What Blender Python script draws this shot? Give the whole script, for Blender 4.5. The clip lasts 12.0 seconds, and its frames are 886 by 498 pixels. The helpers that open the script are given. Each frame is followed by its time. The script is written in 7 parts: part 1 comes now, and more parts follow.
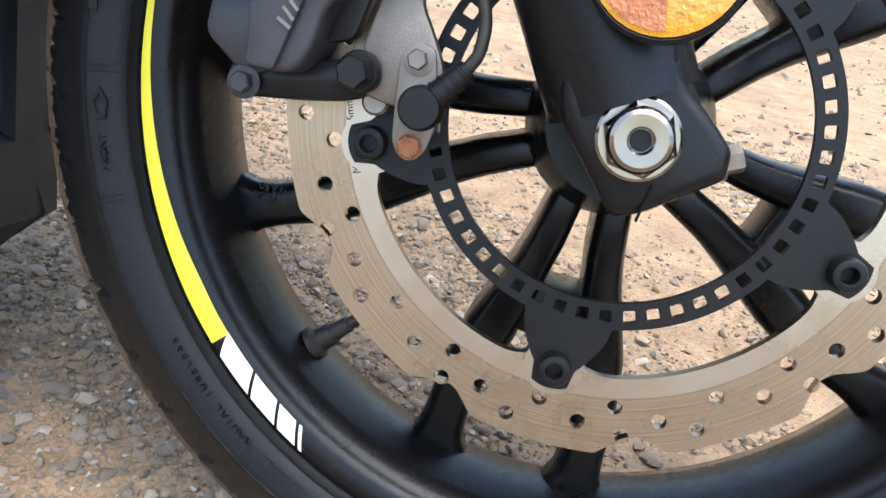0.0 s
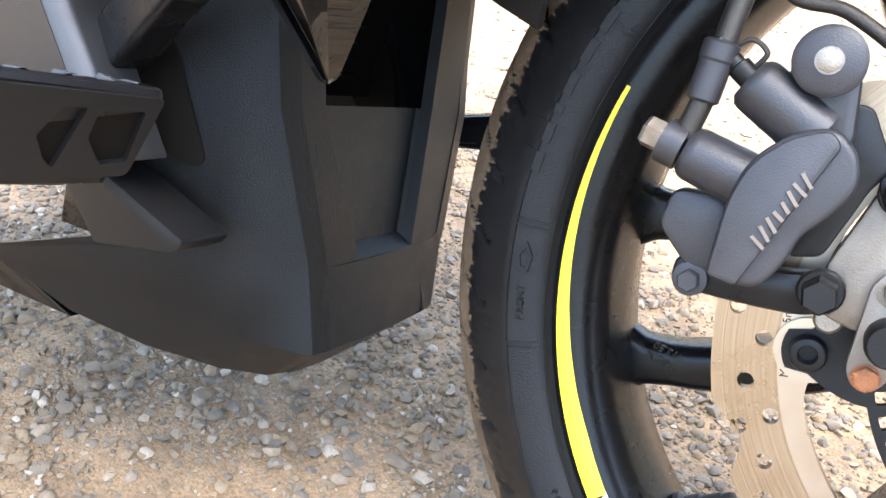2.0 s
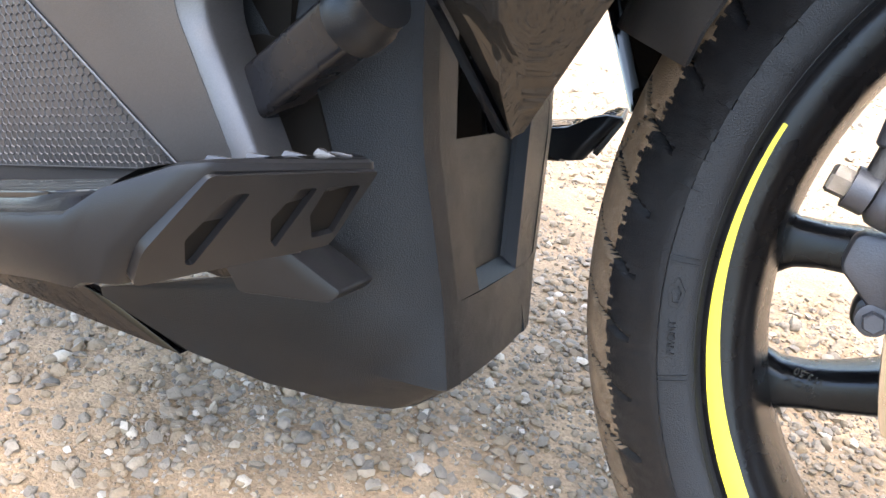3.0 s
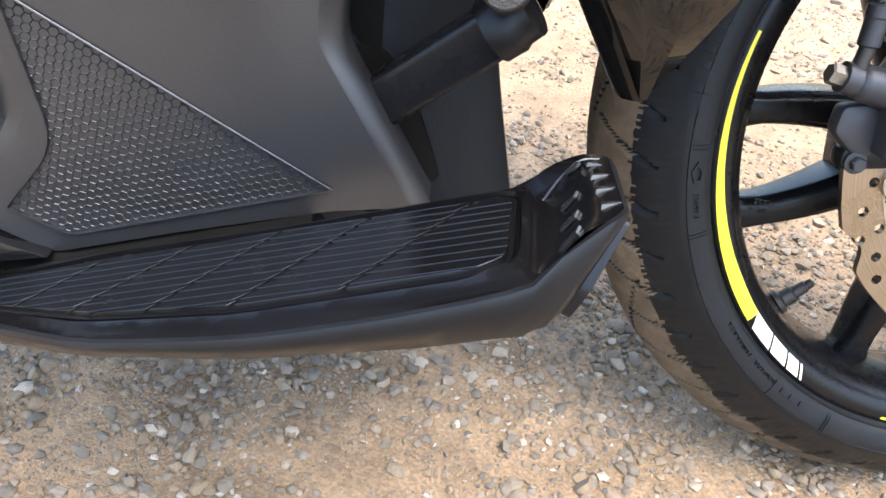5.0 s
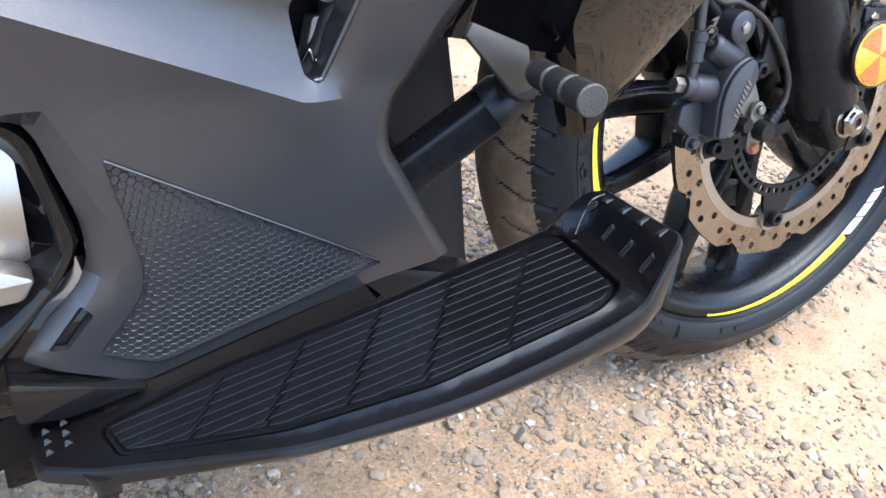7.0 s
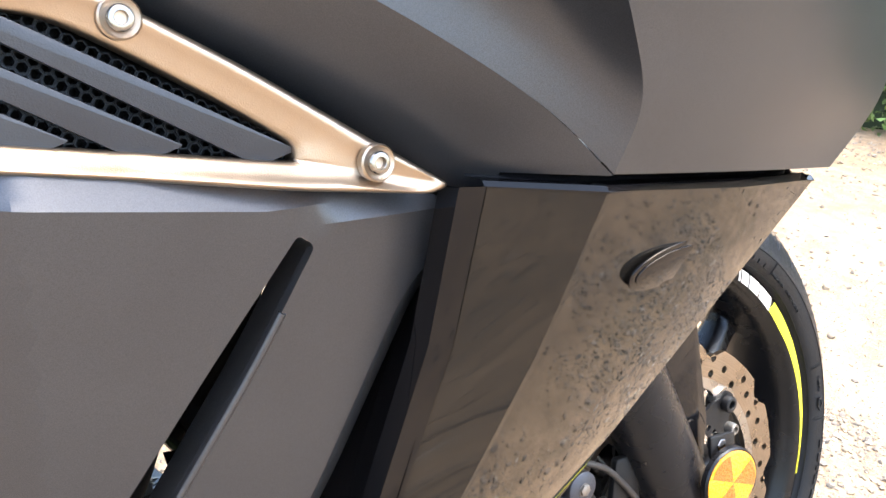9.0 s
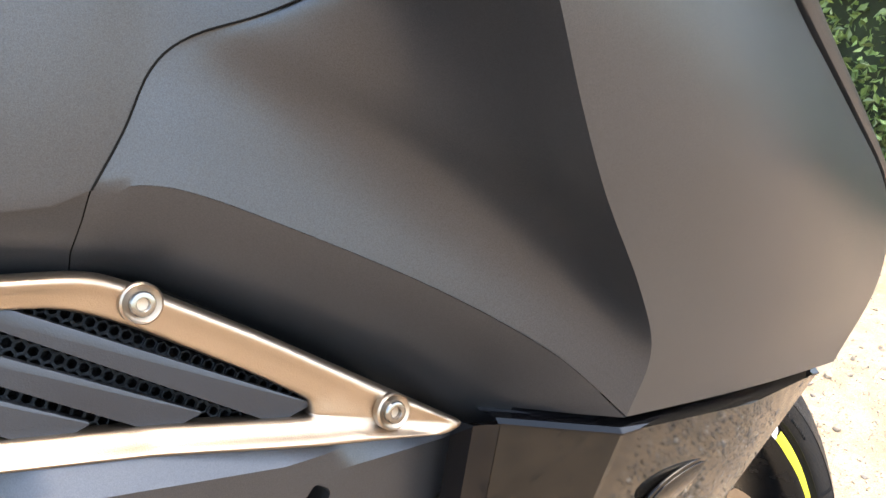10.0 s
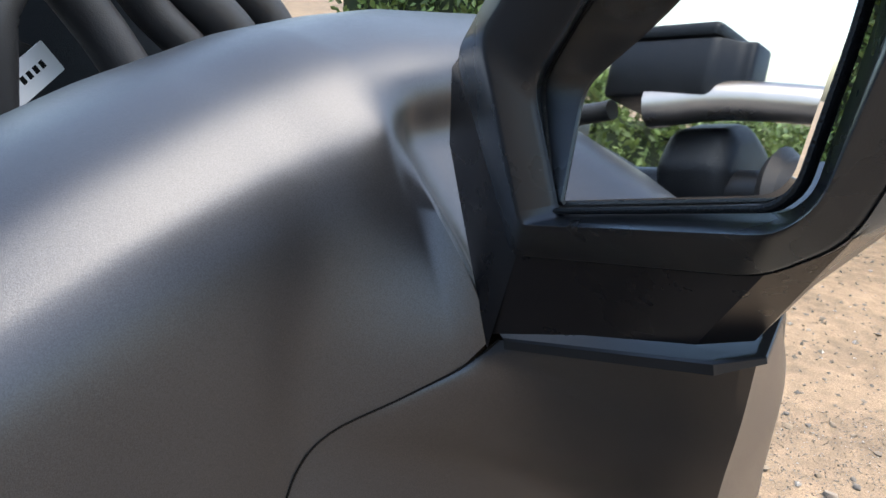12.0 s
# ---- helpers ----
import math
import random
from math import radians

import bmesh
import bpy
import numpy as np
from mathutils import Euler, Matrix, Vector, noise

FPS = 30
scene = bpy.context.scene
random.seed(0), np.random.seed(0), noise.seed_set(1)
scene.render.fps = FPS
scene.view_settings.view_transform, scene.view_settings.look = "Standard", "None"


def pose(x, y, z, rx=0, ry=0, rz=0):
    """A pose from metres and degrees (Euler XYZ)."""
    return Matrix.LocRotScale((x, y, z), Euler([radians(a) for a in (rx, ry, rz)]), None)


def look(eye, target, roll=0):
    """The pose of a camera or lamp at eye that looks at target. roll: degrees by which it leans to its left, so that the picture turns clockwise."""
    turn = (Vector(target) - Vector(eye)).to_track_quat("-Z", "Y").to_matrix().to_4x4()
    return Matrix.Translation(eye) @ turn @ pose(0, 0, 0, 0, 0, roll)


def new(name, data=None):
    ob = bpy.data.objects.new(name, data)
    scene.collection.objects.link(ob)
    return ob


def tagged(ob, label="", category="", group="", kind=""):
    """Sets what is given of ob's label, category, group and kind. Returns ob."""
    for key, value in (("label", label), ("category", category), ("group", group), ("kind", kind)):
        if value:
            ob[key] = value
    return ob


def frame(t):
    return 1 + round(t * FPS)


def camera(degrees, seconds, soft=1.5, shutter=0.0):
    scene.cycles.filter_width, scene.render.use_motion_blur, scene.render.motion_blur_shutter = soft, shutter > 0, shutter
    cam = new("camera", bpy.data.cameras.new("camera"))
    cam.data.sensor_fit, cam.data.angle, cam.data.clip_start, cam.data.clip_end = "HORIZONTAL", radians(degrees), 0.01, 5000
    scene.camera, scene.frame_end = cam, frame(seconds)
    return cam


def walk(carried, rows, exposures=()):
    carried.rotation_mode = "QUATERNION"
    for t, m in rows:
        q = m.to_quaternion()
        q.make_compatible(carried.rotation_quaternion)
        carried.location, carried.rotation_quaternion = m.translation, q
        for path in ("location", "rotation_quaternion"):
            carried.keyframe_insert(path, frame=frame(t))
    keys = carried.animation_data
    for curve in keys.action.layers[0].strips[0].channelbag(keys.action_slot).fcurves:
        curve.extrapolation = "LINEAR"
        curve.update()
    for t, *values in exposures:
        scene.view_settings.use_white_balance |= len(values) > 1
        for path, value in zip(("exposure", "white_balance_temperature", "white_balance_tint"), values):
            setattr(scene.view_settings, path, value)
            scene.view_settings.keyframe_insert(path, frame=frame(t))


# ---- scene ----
cam = camera(55.5, 12.0, soft=1.5)
PATH = [
    (0, (-0.0284, -0.3294, 0.3594), (-0.1996, 1.4760, -0.4839), 9.59),
    (0.5, (-0.0259, -0.3332, 0.3403), (-0.2185, 1.4365, -0.5714), 9.88),
    (1, (-0.0368, -0.3261, 0.3291), (-0.4044, 1.4106, -0.5921), 9.05),
    (1.5, (-0.0523, -0.3121, 0.3842), (-0.7026, 1.3451, -0.5273), 9.38),
    (2, (-0.1069, -0.3263, 0.4043), (-0.8513, 1.3055, -0.4807), 9.94),
    (2.5, (-0.1597, -0.3365, 0.4026), (-0.8876, 1.3080, -0.4725), 9.37),
    (3, (-0.1861, -0.3531, 0.4188), (-0.8527, 1.2888, -0.5084), 9.03),
    (3.2, (-0.2033, -0.3656, 0.4302), (-0.8317, 1.2723, -0.5303), 9.14),
    (4.8, (-0.3819, -0.4253, 0.4682), (-0.2677, 1.2250, -0.6559), 9.17),
    (5, (-0.4014, -0.4240, 0.4746), (-0.2154, 1.1935, -0.6869), 7.91),
    (5.5, (-0.4559, -0.4221, 0.4742), (-0.0731, 1.1063, -0.7576), 6.29),
    (6, (-0.5462, -0.4246, 0.4899), (0.0774, 1.0069, -0.7598), 7.32),
    (6.5, (-0.5947, -0.4226, 0.5112), (0.2062, 0.9449, -0.7089), 8.61),
    (7, (-0.5978, -0.4207, 0.5370), (0.3117, 0.9522, -0.5979), 9.53),
    (7.5, (-0.5848, -0.4035, 0.5671), (0.4044, 1.0226, -0.4267), 10.35),
    (7.7, (-0.5762, -0.3992, 0.5774), (0.4310, 1.0537, -0.3578), 10.37),
    (9.3, (-0.4622, -0.3152, 0.7267), (0.6312, 1.1778, -0.0319), 5.25),
    (9.5, (-0.4623, -0.3110, 0.7354), (0.6370, 1.1907, 0.0029), 5.44),
    (10, (-0.4704, -0.3112, 0.7580), (0.6484, 1.2307, 0.1490), 3.86),
    (10.5, (-0.4861, -0.2960, 0.7947), (0.6792, 1.1953, 0.1482), 4.55),
    (11, (-0.5025, -0.2790, 0.8168), (0.7314, 1.1625, 0.1847), 3.32),
    (11.5, (-0.5196, -0.2403, 0.8400), (0.8591, 1.0675, 0.2163), 2.35),
    (12, (-0.5391, -0.2212, 0.8607), (1.0062, 0.8746, 0.2193), 3.44),
]
walk(cam, [(t, look(eye, target, roll)) for t, eye, target, roll in PATH],
     exposures=[(0.0, 2.2, 7000, 10), (1.0, 2.09, 6700, 10), (1.5, 2.11, 6650, 10), (2.0, 3.16, 7050, 10), (2.5, 3.37, 7150, 10), (3.0, 3.39, 7100, 10), (5.0, 2.74, 6950, 10), (5.5, 2.64, 6500, 10), (6.5, 2.4, 6400, 10), (7.0, 2.66, 6300, 10), (7.5, 3.34, 7000, 10), (9.3, 3.12, 6950, 10), (10.5, 2.95, 7400, 8), (11.0, 2.8, 7500, 8), (11.5, 2.05, 7150, 7.5), (12.0, 1.86, 6700, 7)])

# ---- sky, sun: bright hazy day, the veiled sun stands high overhead ----
SUN_FROM = Vector((0.45, -0.55, 2.3))
world = bpy.data.worlds.new("hazy_sky")
scene.world = world
world.use_nodes = True
wn = world.node_tree.nodes
sky = wn.new("ShaderNodeTexSky")
sky.sky_type, sky.sun_disc = "NISHITA", False
sky.sun_elevation = math.atan2(SUN_FROM.z, math.hypot(SUN_FROM.x, SUN_FROM.y))
sky.sun_rotation = math.atan2(SUN_FROM.x, SUN_FROM.y)
sky.air_density, sky.dust_density, sky.ozone_density = 1.2, 3.5, 1.0
wn["Background"].inputs["Strength"].default_value = 0.15
world.node_tree.links.new(sky.outputs[0], wn["Background"].inputs[0])
sun_data = bpy.data.lights.new("sun", "SUN")
sun_data.energy, sun_data.angle, sun_data.color = 0.7, radians(62.0), (1.0, 0.93, 0.84)
sun = new("sun", sun_data)
sun.matrix_world = look(SUN_FROM, (0, 0, 0))

# ---- materials ----
HUB = (0.003, 0.0, 0.2675)          # the axle, in the upright scooter
HUB2 = (HUB[0], HUB[2])
OUT = (0, -1, 0)


def material(name, colour, rough=0.5, metal=0.0, vary=0.15, scale=40.0, fine=0.0, fine_scale=900.0, coat=0.0, rough_vary=0.08,
             dust=0.0, island=0.0, random_tint=0.0, spec=0.5, sheen=None, speck=0.0):
    """A procedural surface: two scales of colour and gloss variation, fine relief, and pale dust in patches."""
    m = bpy.data.materials.new(name)
    m.use_nodes = True
    n, l = m.node_tree.nodes, m.node_tree.links
    b = n["Principled BSDF"]
    b.inputs["Metallic"].default_value = metal
    b.inputs["Coat Weight"].default_value = coat
    b.inputs["Coat Roughness"].default_value = 0.04
    b.inputs["Specular IOR Level"].default_value = spec
    if sheen:
        b.inputs["Specular Tint"].default_value = (*sheen, 1)
    tc = n.new("ShaderNodeTexCoord")
    big, small = n.new("ShaderNodeTexNoise"), n.new("ShaderNodeTexNoise")
    big.inputs["Scale"].default_value, small.inputs["Scale"].default_value = scale / 6, scale
    big.inputs["Detail"].default_value = small.inputs["Detail"].default_value = 4
    for q in (big, small):
        l.new(tc.outputs["Object"], q.inputs["Vector"])
    mix = n.new("ShaderNodeMath")
    mix.operation = "ADD"
    l.new(big.outputs["Fac"], mix.inputs[0])
    l.new(small.outputs["Fac"], mix.inputs[1])
    ramp = n.new("ShaderNodeMapRange")
    ramp.inputs["From Min"].default_value, ramp.inputs["From Max"].default_value = 0.65, 1.35
    ramp.inputs["To Min"].default_value, ramp.inputs["To Max"].default_value = 1 - vary, 1 + vary
    l.new(mix.outputs[0], ramp.inputs["Value"])
    hsv = n.new("ShaderNodeHueSaturation")
    hsv.inputs["Color"].default_value = (*colour, 1)
    value = ramp.outputs[0]
    if island or random_tint:
        if island:
            src = n.new("ShaderNodeNewGeometry").outputs["Random Per Island"]
        else:
            src = n.new("ShaderNodeObjectInfo").outputs["Random"]
        k = island or random_tint
        mr = n.new("ShaderNodeMapRange")
        mr.inputs["To Min"].default_value, mr.inputs["To Max"].default_value = 1 - k, 1 + k
        l.new(src, mr.inputs["Value"])
        mul = n.new("ShaderNodeMath")
        mul.operation = "MULTIPLY"
        l.new(value, mul.inputs[0])
        l.new(mr.outputs[0], mul.inputs[1])
        value = mul.outputs[0]
    if speck:
        sn = n.new("ShaderNodeTexNoise")
        sn.inputs["Scale"].default_value, sn.inputs["Detail"].default_value = 2600, 1
        l.new(tc.outputs["Object"], sn.inputs["Vector"])
        sr = n.new("ShaderNodeMapRange")
        sr.inputs["From Min"].default_value, sr.inputs["From Max"].default_value = 0.3, 0.7
        sr.inputs["To Min"].default_value, sr.inputs["To Max"].default_value = 1 - speck, 1 + speck
        l.new(sn.outputs["Fac"], sr.inputs["Value"])
        sm = n.new("ShaderNodeMath")
        sm.operation = "MULTIPLY"
        l.new(value, sm.inputs[0])
        l.new(sr.outputs[0], sm.inputs[1])
        value = sm.outputs[0]
    l.new(value, hsv.inputs["Value"])
    out = hsv.outputs[0]
    if dust:
        dn = n.new("ShaderNodeTexNoise")
        dn.inputs["Scale"].default_value, dn.inputs["Detail"].default_value, dn.inputs["Roughness"].default_value = 55, 8, 0.7
        l.new(tc.outputs["Object"], dn.inputs["Vector"])
        dr = n.new("ShaderNodeMapRange")
        dr.inputs["From Min"].default_value, dr.inputs["From Max"].default_value = 0.5, 0.8
        dr.inputs["To Max"].default_value = dust
        l.new(dn.outputs["Fac"], dr.inputs["Value"])
        dm = n.new("ShaderNodeMix")
        dm.data_type = "RGBA"
        l.new(dr.outputs[0], dm.inputs["Factor"])
        l.new(out, dm.inputs["A"])
        dm.inputs["B"].default_value = (0.22, 0.17, 0.12, 1)
        out = dm.outputs["Result"]
    l.new(out, b.inputs["Base Color"])
    rr = n.new("ShaderNodeMapRange")
    rr.inputs["From Min"].default_value, rr.inputs["From Max"].default_value = 0.65, 1.35
    rr.inputs["To Min"].default_value, rr.inputs["To Max"].default_value = max(rough - rough_vary, 0.01), min(rough + rough_vary, 1)
    l.new(mix.outputs[0], rr.inputs["Value"])
    l.new(rr.outputs[0], b.inputs["Roughness"])
    if fine:
        fn = n.new("ShaderNodeTexNoise")
        fn.inputs["Scale"].default_value, fn.inputs["Detail"].default_value = fine_scale, 3
        l.new(tc.outputs["Object"], fn.inputs["Vector"])
        bump = n.new("ShaderNodeBump")
        bump.inputs["Strength"].default_value, bump.inputs["Distance"].default_value = fine, 0.002
        l.new(fn.outputs["Fac"], bump.inputs["Height"])
        l.new(bump.outputs["Normal"], b.inputs["Normal"])
    return m


COOL = (0.70, 0.84, 1.0)
SATIN = material("satin_anthracite_paint", (0.0607, 0.0656, 0.0754), 0.31, 0.75, 0.06, 30, 0.10, 3600, rough_vary=0.02, speck=0.13)
SATIN_DARK = material("satin_black_plastic", (0.0068, 0.0068, 0.0082), 0.28, 0.0, 0.15, 60, 0.05, 3000, spec=0.25, sheen=COOL)
FOOT_SATIN = material("satin_dark_grey_plastic", (0.0075, 0.008, 0.0095), 0.34, 0.0, 0.2, 60, 0.06, 2600, spec=0.24, sheen=COOL)
SCUFFED = material("scuffed_black_plastic", (0.022, 0.023, 0.026), 0.24, 0.0, 0.4, 300, 0.1, 1800, spec=0.5, sheen=COOL)
STEEL_BAND = material("dull_zinc_metal", (0.2312, 0.2448, 0.272), 0.35, 1.0, 0.2, 200)
DECK = material("half_gloss_black_plastic", (0.0041, 0.0041, 0.0048), 0.16, 0.0, 0.15, 60, 0.06, 1800, spec=0.26, sheen=COOL)
PLASTIC = material("grained_black_plastic", (0.0052, 0.0060, 0.0074), 0.40, 0.0, 0.2, 80, 0.3, 1500, dust=0.006, spec=0.22, sheen=COOL)
GLOSS = material("gloss_black_paint", (0.0041, 0.0041, 0.0048), 0.05, 0.0, 0.2, 30, spec=0.27, rough_vary=0.02)
GLOSS_GREY = material("gloss_dark_grey_paint", (0.0082, 0.0075, 0.0068), 0.04, 0.0, 0.1, 30, rough_vary=0.02, dust=0.02, spec=0.36)
RUBBER = material("tyre_rubber", (0.0058, 0.0063, 0.0078), 0.44, 0.0, 0.25, 60, 0.25, 1400, dust=0.015, spec=0.26, sheen=COOL)
TREAD = material("worn_dusty_tread_rubber", (0.0884, 0.0666, 0.0462), 0.85, 0.0, 0.35, 70, 0.5, 1100, dust=0.7)
MAT_RUBBER = material("footboard_rubber", (0.0041, 0.0041, 0.0048), 0.24, 0.0, 0.2, 90, 0.06, 1700, dust=0.004, spec=0.30, sheen=COOL)
WHEEL_PAINT = material("black_wheel_paint", (0.0041, 0.0041, 0.0048), 0.26, 0.0, 0.2, 60, 0.1, 1600, spec=0.27, dust=0.015, sheen=COOL)


def disc_steel():
    """Ground steel with fine rings left by the pads about the axle."""
    m = material("brake_disc_steel", (0.300, 0.248, 0.198), 0.30, 1.0, 0.08, 60, 0.05, 1500)
    n, l = m.node_tree.nodes, m.node_tree.links
    b = n["Principled BSDF"]
    tc, sep = n.new("ShaderNodeTexCoord"), n.new("ShaderNodeSeparateXYZ")
    l.new(tc.outputs["Object"], sep.inputs[0])
    xs, zs = n.new("ShaderNodeMath"), n.new("ShaderNodeMath")
    xs.operation = zs.operation = "SUBTRACT"
    xs.inputs[1].default_value, zs.inputs[1].default_value = HUB[0], HUB[2]
    l.new(sep.outputs["X"], xs.inputs[0])
    l.new(sep.outputs["Z"], zs.inputs[0])
    com = n.new("ShaderNodeCombineXYZ")
    l.new(xs.outputs[0], com.inputs[0])
    l.new(zs.outputs[0], com.inputs[1])
    ln = n.new("ShaderNodeVectorMath")
    ln.operation = "LENGTH"
    l.new(com.outputs[0], ln.inputs[0])
    tex = n.new("ShaderNodeTexNoise")
    tex.noise_dimensions = "1D"
    tex.inputs["Scale"].default_value, tex.inputs["Detail"].default_value, tex.inputs["Roughness"].default_value = 900, 4, 0.75
    l.new(ln.outputs["Value"], tex.inputs["W"])
    mr = n.new("ShaderNodeMapRange")
    mr.inputs["From Min"].default_value, mr.inputs["From Max"].default_value = 0.3, 0.7
    mr.inputs["To Min"].default_value, mr.inputs["To Max"].default_value = 0.72, 1.22
    l.new(tex.outputs["Fac"], mr.inputs["Value"])
    mul = n.new("ShaderNodeMix")
    mul.data_type, mul.blend_type = "RGBA", "MULTIPLY"
    mul.inputs["Factor"].default_value = 1
    l.new(b.inputs["Base Color"].links[0].from_socket, mul.inputs["A"])
    l.new(mr.outputs[0], mul.inputs["B"])
    l.new(mul.outputs["Result"], b.inputs["Base Color"])
    bump = n.new("ShaderNodeBump")
    bump.inputs["Strength"].default_value, bump.inputs["Distance"].default_value = 0.25, 0.0006
    l.new(tex.outputs["Fac"], bump.inputs["Height"])
    l.new(bump.outputs["Normal"], b.inputs["Normal"])
    return m


STEEL = disc_steel()
STEEL_SIDE = material("brushed_steel_inner_band", (0.374, 0.3536, 0.3332), 0.3, 1.0, 0.1, 80)
ALLOY = material("cast_alloy", (0.1496, 0.1462, 0.1428), 0.45, 0.8, 0.2, 120, 0.14, 1500)
CALIPER = material("grey_caliper_paint", (0.0310, 0.0325, 0.0405), 0.45, 0.25, 0.2, 90, 0.13, 1500, dust=0.02, sheen=COOL)
BOLT = material("zinc_bolt", (0.2176, 0.2108, 0.204), 0.38, 0.9, 0.25, 200, 0.2, 1500)
RUST = material("rusty_bolt", (0.2448, 0.102, 0.0476), 0.8, 0.1, 0.5, 300, 0.5, 1200)
BLACK_BOLT = material("black_bolt", (0.0070, 0.0070, 0.0078), 0.4, 0.15, 0.2, 150, 0.1, 1500, spec=0.30, sheen=COOL)
CHROME = material("polished_axle_steel", (0.235, 0.225, 0.215), 0.17, 1.0, 0.1, 150)
TRIM = material("champagne_alloy_trim", (0.3808, 0.3162, 0.255), 0.36, 1.0, 0.06, 60, 0.12, 2200, rough_vary=0.03)
VANE = material("blue_grey_vane_plastic", (0.022, 0.027, 0.036), 0.34, 0.3, 0.1, 60, 0.1, 1800)
YELLOW = material("yellow_rim_tape", (0.544, 0.5304, 0.034), 0.42, 0.0, 0.04, 50)
WHITE = material("white_rim_tape", (0.64, 0.64, 0.63), 0.42, 0.0, 0.04, 50)
AMBER = material("amber_reflector_plastic", (0.544, 0.2448, 0.0054), 0.22, 0.0, 0.2, 250, 0.6, 500, coat=0.8)
# darker copy of the same amber: weaker reflection put into the colour
AMBER_SHADED = material("amber_prisms_painted_dim", (0.31, 0.084, 0.003), 0.22, 0.0, 0.2, 250, 0.6, 500, coat=0.8)
HOSE = material("rubber_hose", (0.0122, 0.0122, 0.0136), 0.5, 0.0, 0.2, 120, 0.2, 1500)
SILVER = material("silver_engine_cover", (0.29, 0.285, 0.275), 0.3, 0.9, 0.08, 40, 0.1, 2000)
LETTER = material("cast_grey_marking", (0.150, 0.135, 0.130), 0.5, 0.5, 0.1, 150)
HOUSING = material("satin_black_housing_paint", (0.030, 0.032, 0.036), 0.29, 0.6, 0.12, 60, 0.05, 3000, spec=0.45, sheen=COOL)
MIRROR = material("mirror_glass", (0.93, 0.94, 0.94), 0.02, 1.0, 0.0, 10, rough_vary=0.01)
# near black: real dark parts, joints and print, also shade painted into holes
NEAR_BLACK = material("near_black_and_painted_shade", (0.004, 0.004, 0.004), 0.7, 0.0, 0.2, 50, spec=0.1)
PALE = material("pale_plastic_connector", (0.55, 0.53, 0.42), 0.5, 0.0, 0.1, 100)


def gravel_stone():
    """Mixed pebbles: slate grey, buff, brown and a few near-white ones, one tint for each stone."""
    m = material("gravel_stone", (0.2244, 0.204, 0.1802), 0.85, 0.0, 0.22, 150, 0.5, 500)
    n, l = m.node_tree.nodes, m.node_tree.links
    g = n.new("ShaderNodeNewGeometry")
    ramp = n.new("ShaderNodeValToRGB")
    ramp.color_ramp.interpolation = "LINEAR"
    e = ramp.color_ramp.elements
    e[0].position, e[0].color = 0.0, (0.118, 0.106, 0.094, 1)
    e[1].position, e[1].color = 1.0, (0.400, 0.372, 0.330, 1)
    for p, c in ((0.20, (0.150, 0.133, 0.113, 1)), (0.40, (0.192, 0.160, 0.122, 1)), (0.60, (0.215, 0.164, 0.110, 1)), (0.78, (0.190, 0.168, 0.144, 1)), (0.90, (0.252, 0.212, 0.165, 1)), (0.955, (0.330, 0.302, 0.260, 1))):
        q = e.new(p)
        q.color = c
    l.new(g.outputs["Random Per Island"], ramp.inputs[0])
    for q in n:
        if q.bl_idname == "ShaderNodeHueSaturation":
            l.new(ramp.outputs[0], q.inputs["Color"])
    return m


STONE = gravel_stone()
LEAF = material("hedge_leaf", (0.095, 0.150, 0.042), 0.45, 0.0, 0.3, 30, island=0.5)
# dark green of the hedge's core sheet, painted as shade between leaves
HEDGE_CORE = material("hedge_core_painted_shade", (0.0122, 0.0245, 0.0068), 0.8, 0.0, 0.5, 90, 0.9, 120)
FAR_LEAF = material("far_tree_leaf", (0.068, 0.1122, 0.0306), 0.6, 0.0, 0.3, 2, island=0.5)
TWIG = material("hedge_wood", (0.0544, 0.0374, 0.0238), 0.9, 0.0, 0.3, 60)
DRY_LEAF = material("fallen_leaf", (0.306, 0.136, 0.0408), 0.7, 0.0, 0.2, 90)


def earth():
    m = material("sandy_earth", (0.2350, 0.171, 0.1110), 0.95, 0.0, 0.42, 24, 0.9, 380)
    n, l = m.node_tree.nodes, m.node_tree.links
    b = n["Principled BSDF"]
    tc = n.new("ShaderNodeTexCoord")
    vo = n.new("ShaderNodeTexVoronoi")
    vo.inputs["Scale"].default_value = 420
    l.new(tc.outputs["Object"], vo.inputs["Vector"])
    r = n.new("ShaderNodeMapRange")
    r.inputs["From Min"].default_value, r.inputs["From Max"].default_value = 0.0, 1.0
    r.inputs["To Min"].default_value, r.inputs["To Max"].default_value = 0.78, 1.24
    sep = n.new("ShaderNodeSeparateColor")
    l.new(vo.outputs["Color"], sep.inputs[0])
    l.new(sep.outputs[0], r.inputs["Value"])
    mul = n.new("ShaderNodeMix")
    mul.data_type, mul.blend_type = "RGBA", "MULTIPLY"
    mul.inputs["Factor"].default_value = 1
    src = b.inputs["Base Color"].links[0].from_socket
    l.new(src, mul.inputs["A"])
    l.new(r.outputs[0], mul.inputs["B"])
    l.new(mul.outputs["Result"], b.inputs["Base Color"])
    return m


EARTH = earth()

# ---- mesh tools ----
def finish(bm, mat, smooth=35):
    bmesh.ops.recalc_face_normals(bm, faces=bm.faces)
    me = bpy.data.meshes.new("mesh")
    bm.to_mesh(me)
    bm.free()
    for q in (mat if isinstance(mat, (list, tuple)) else [mat]):
        me.materials.append(q)
    if smooth:
        me.shade_smooth()
        me.set_sharp_from_angle(angle=radians(smooth))
    return me


def part(name, bm, mat, parent, label="", smooth=35):
    ob = new(name, finish(bm, mat, smooth))
    ob.data.name = name
    ob.parent = parent
    return tagged(ob, label)


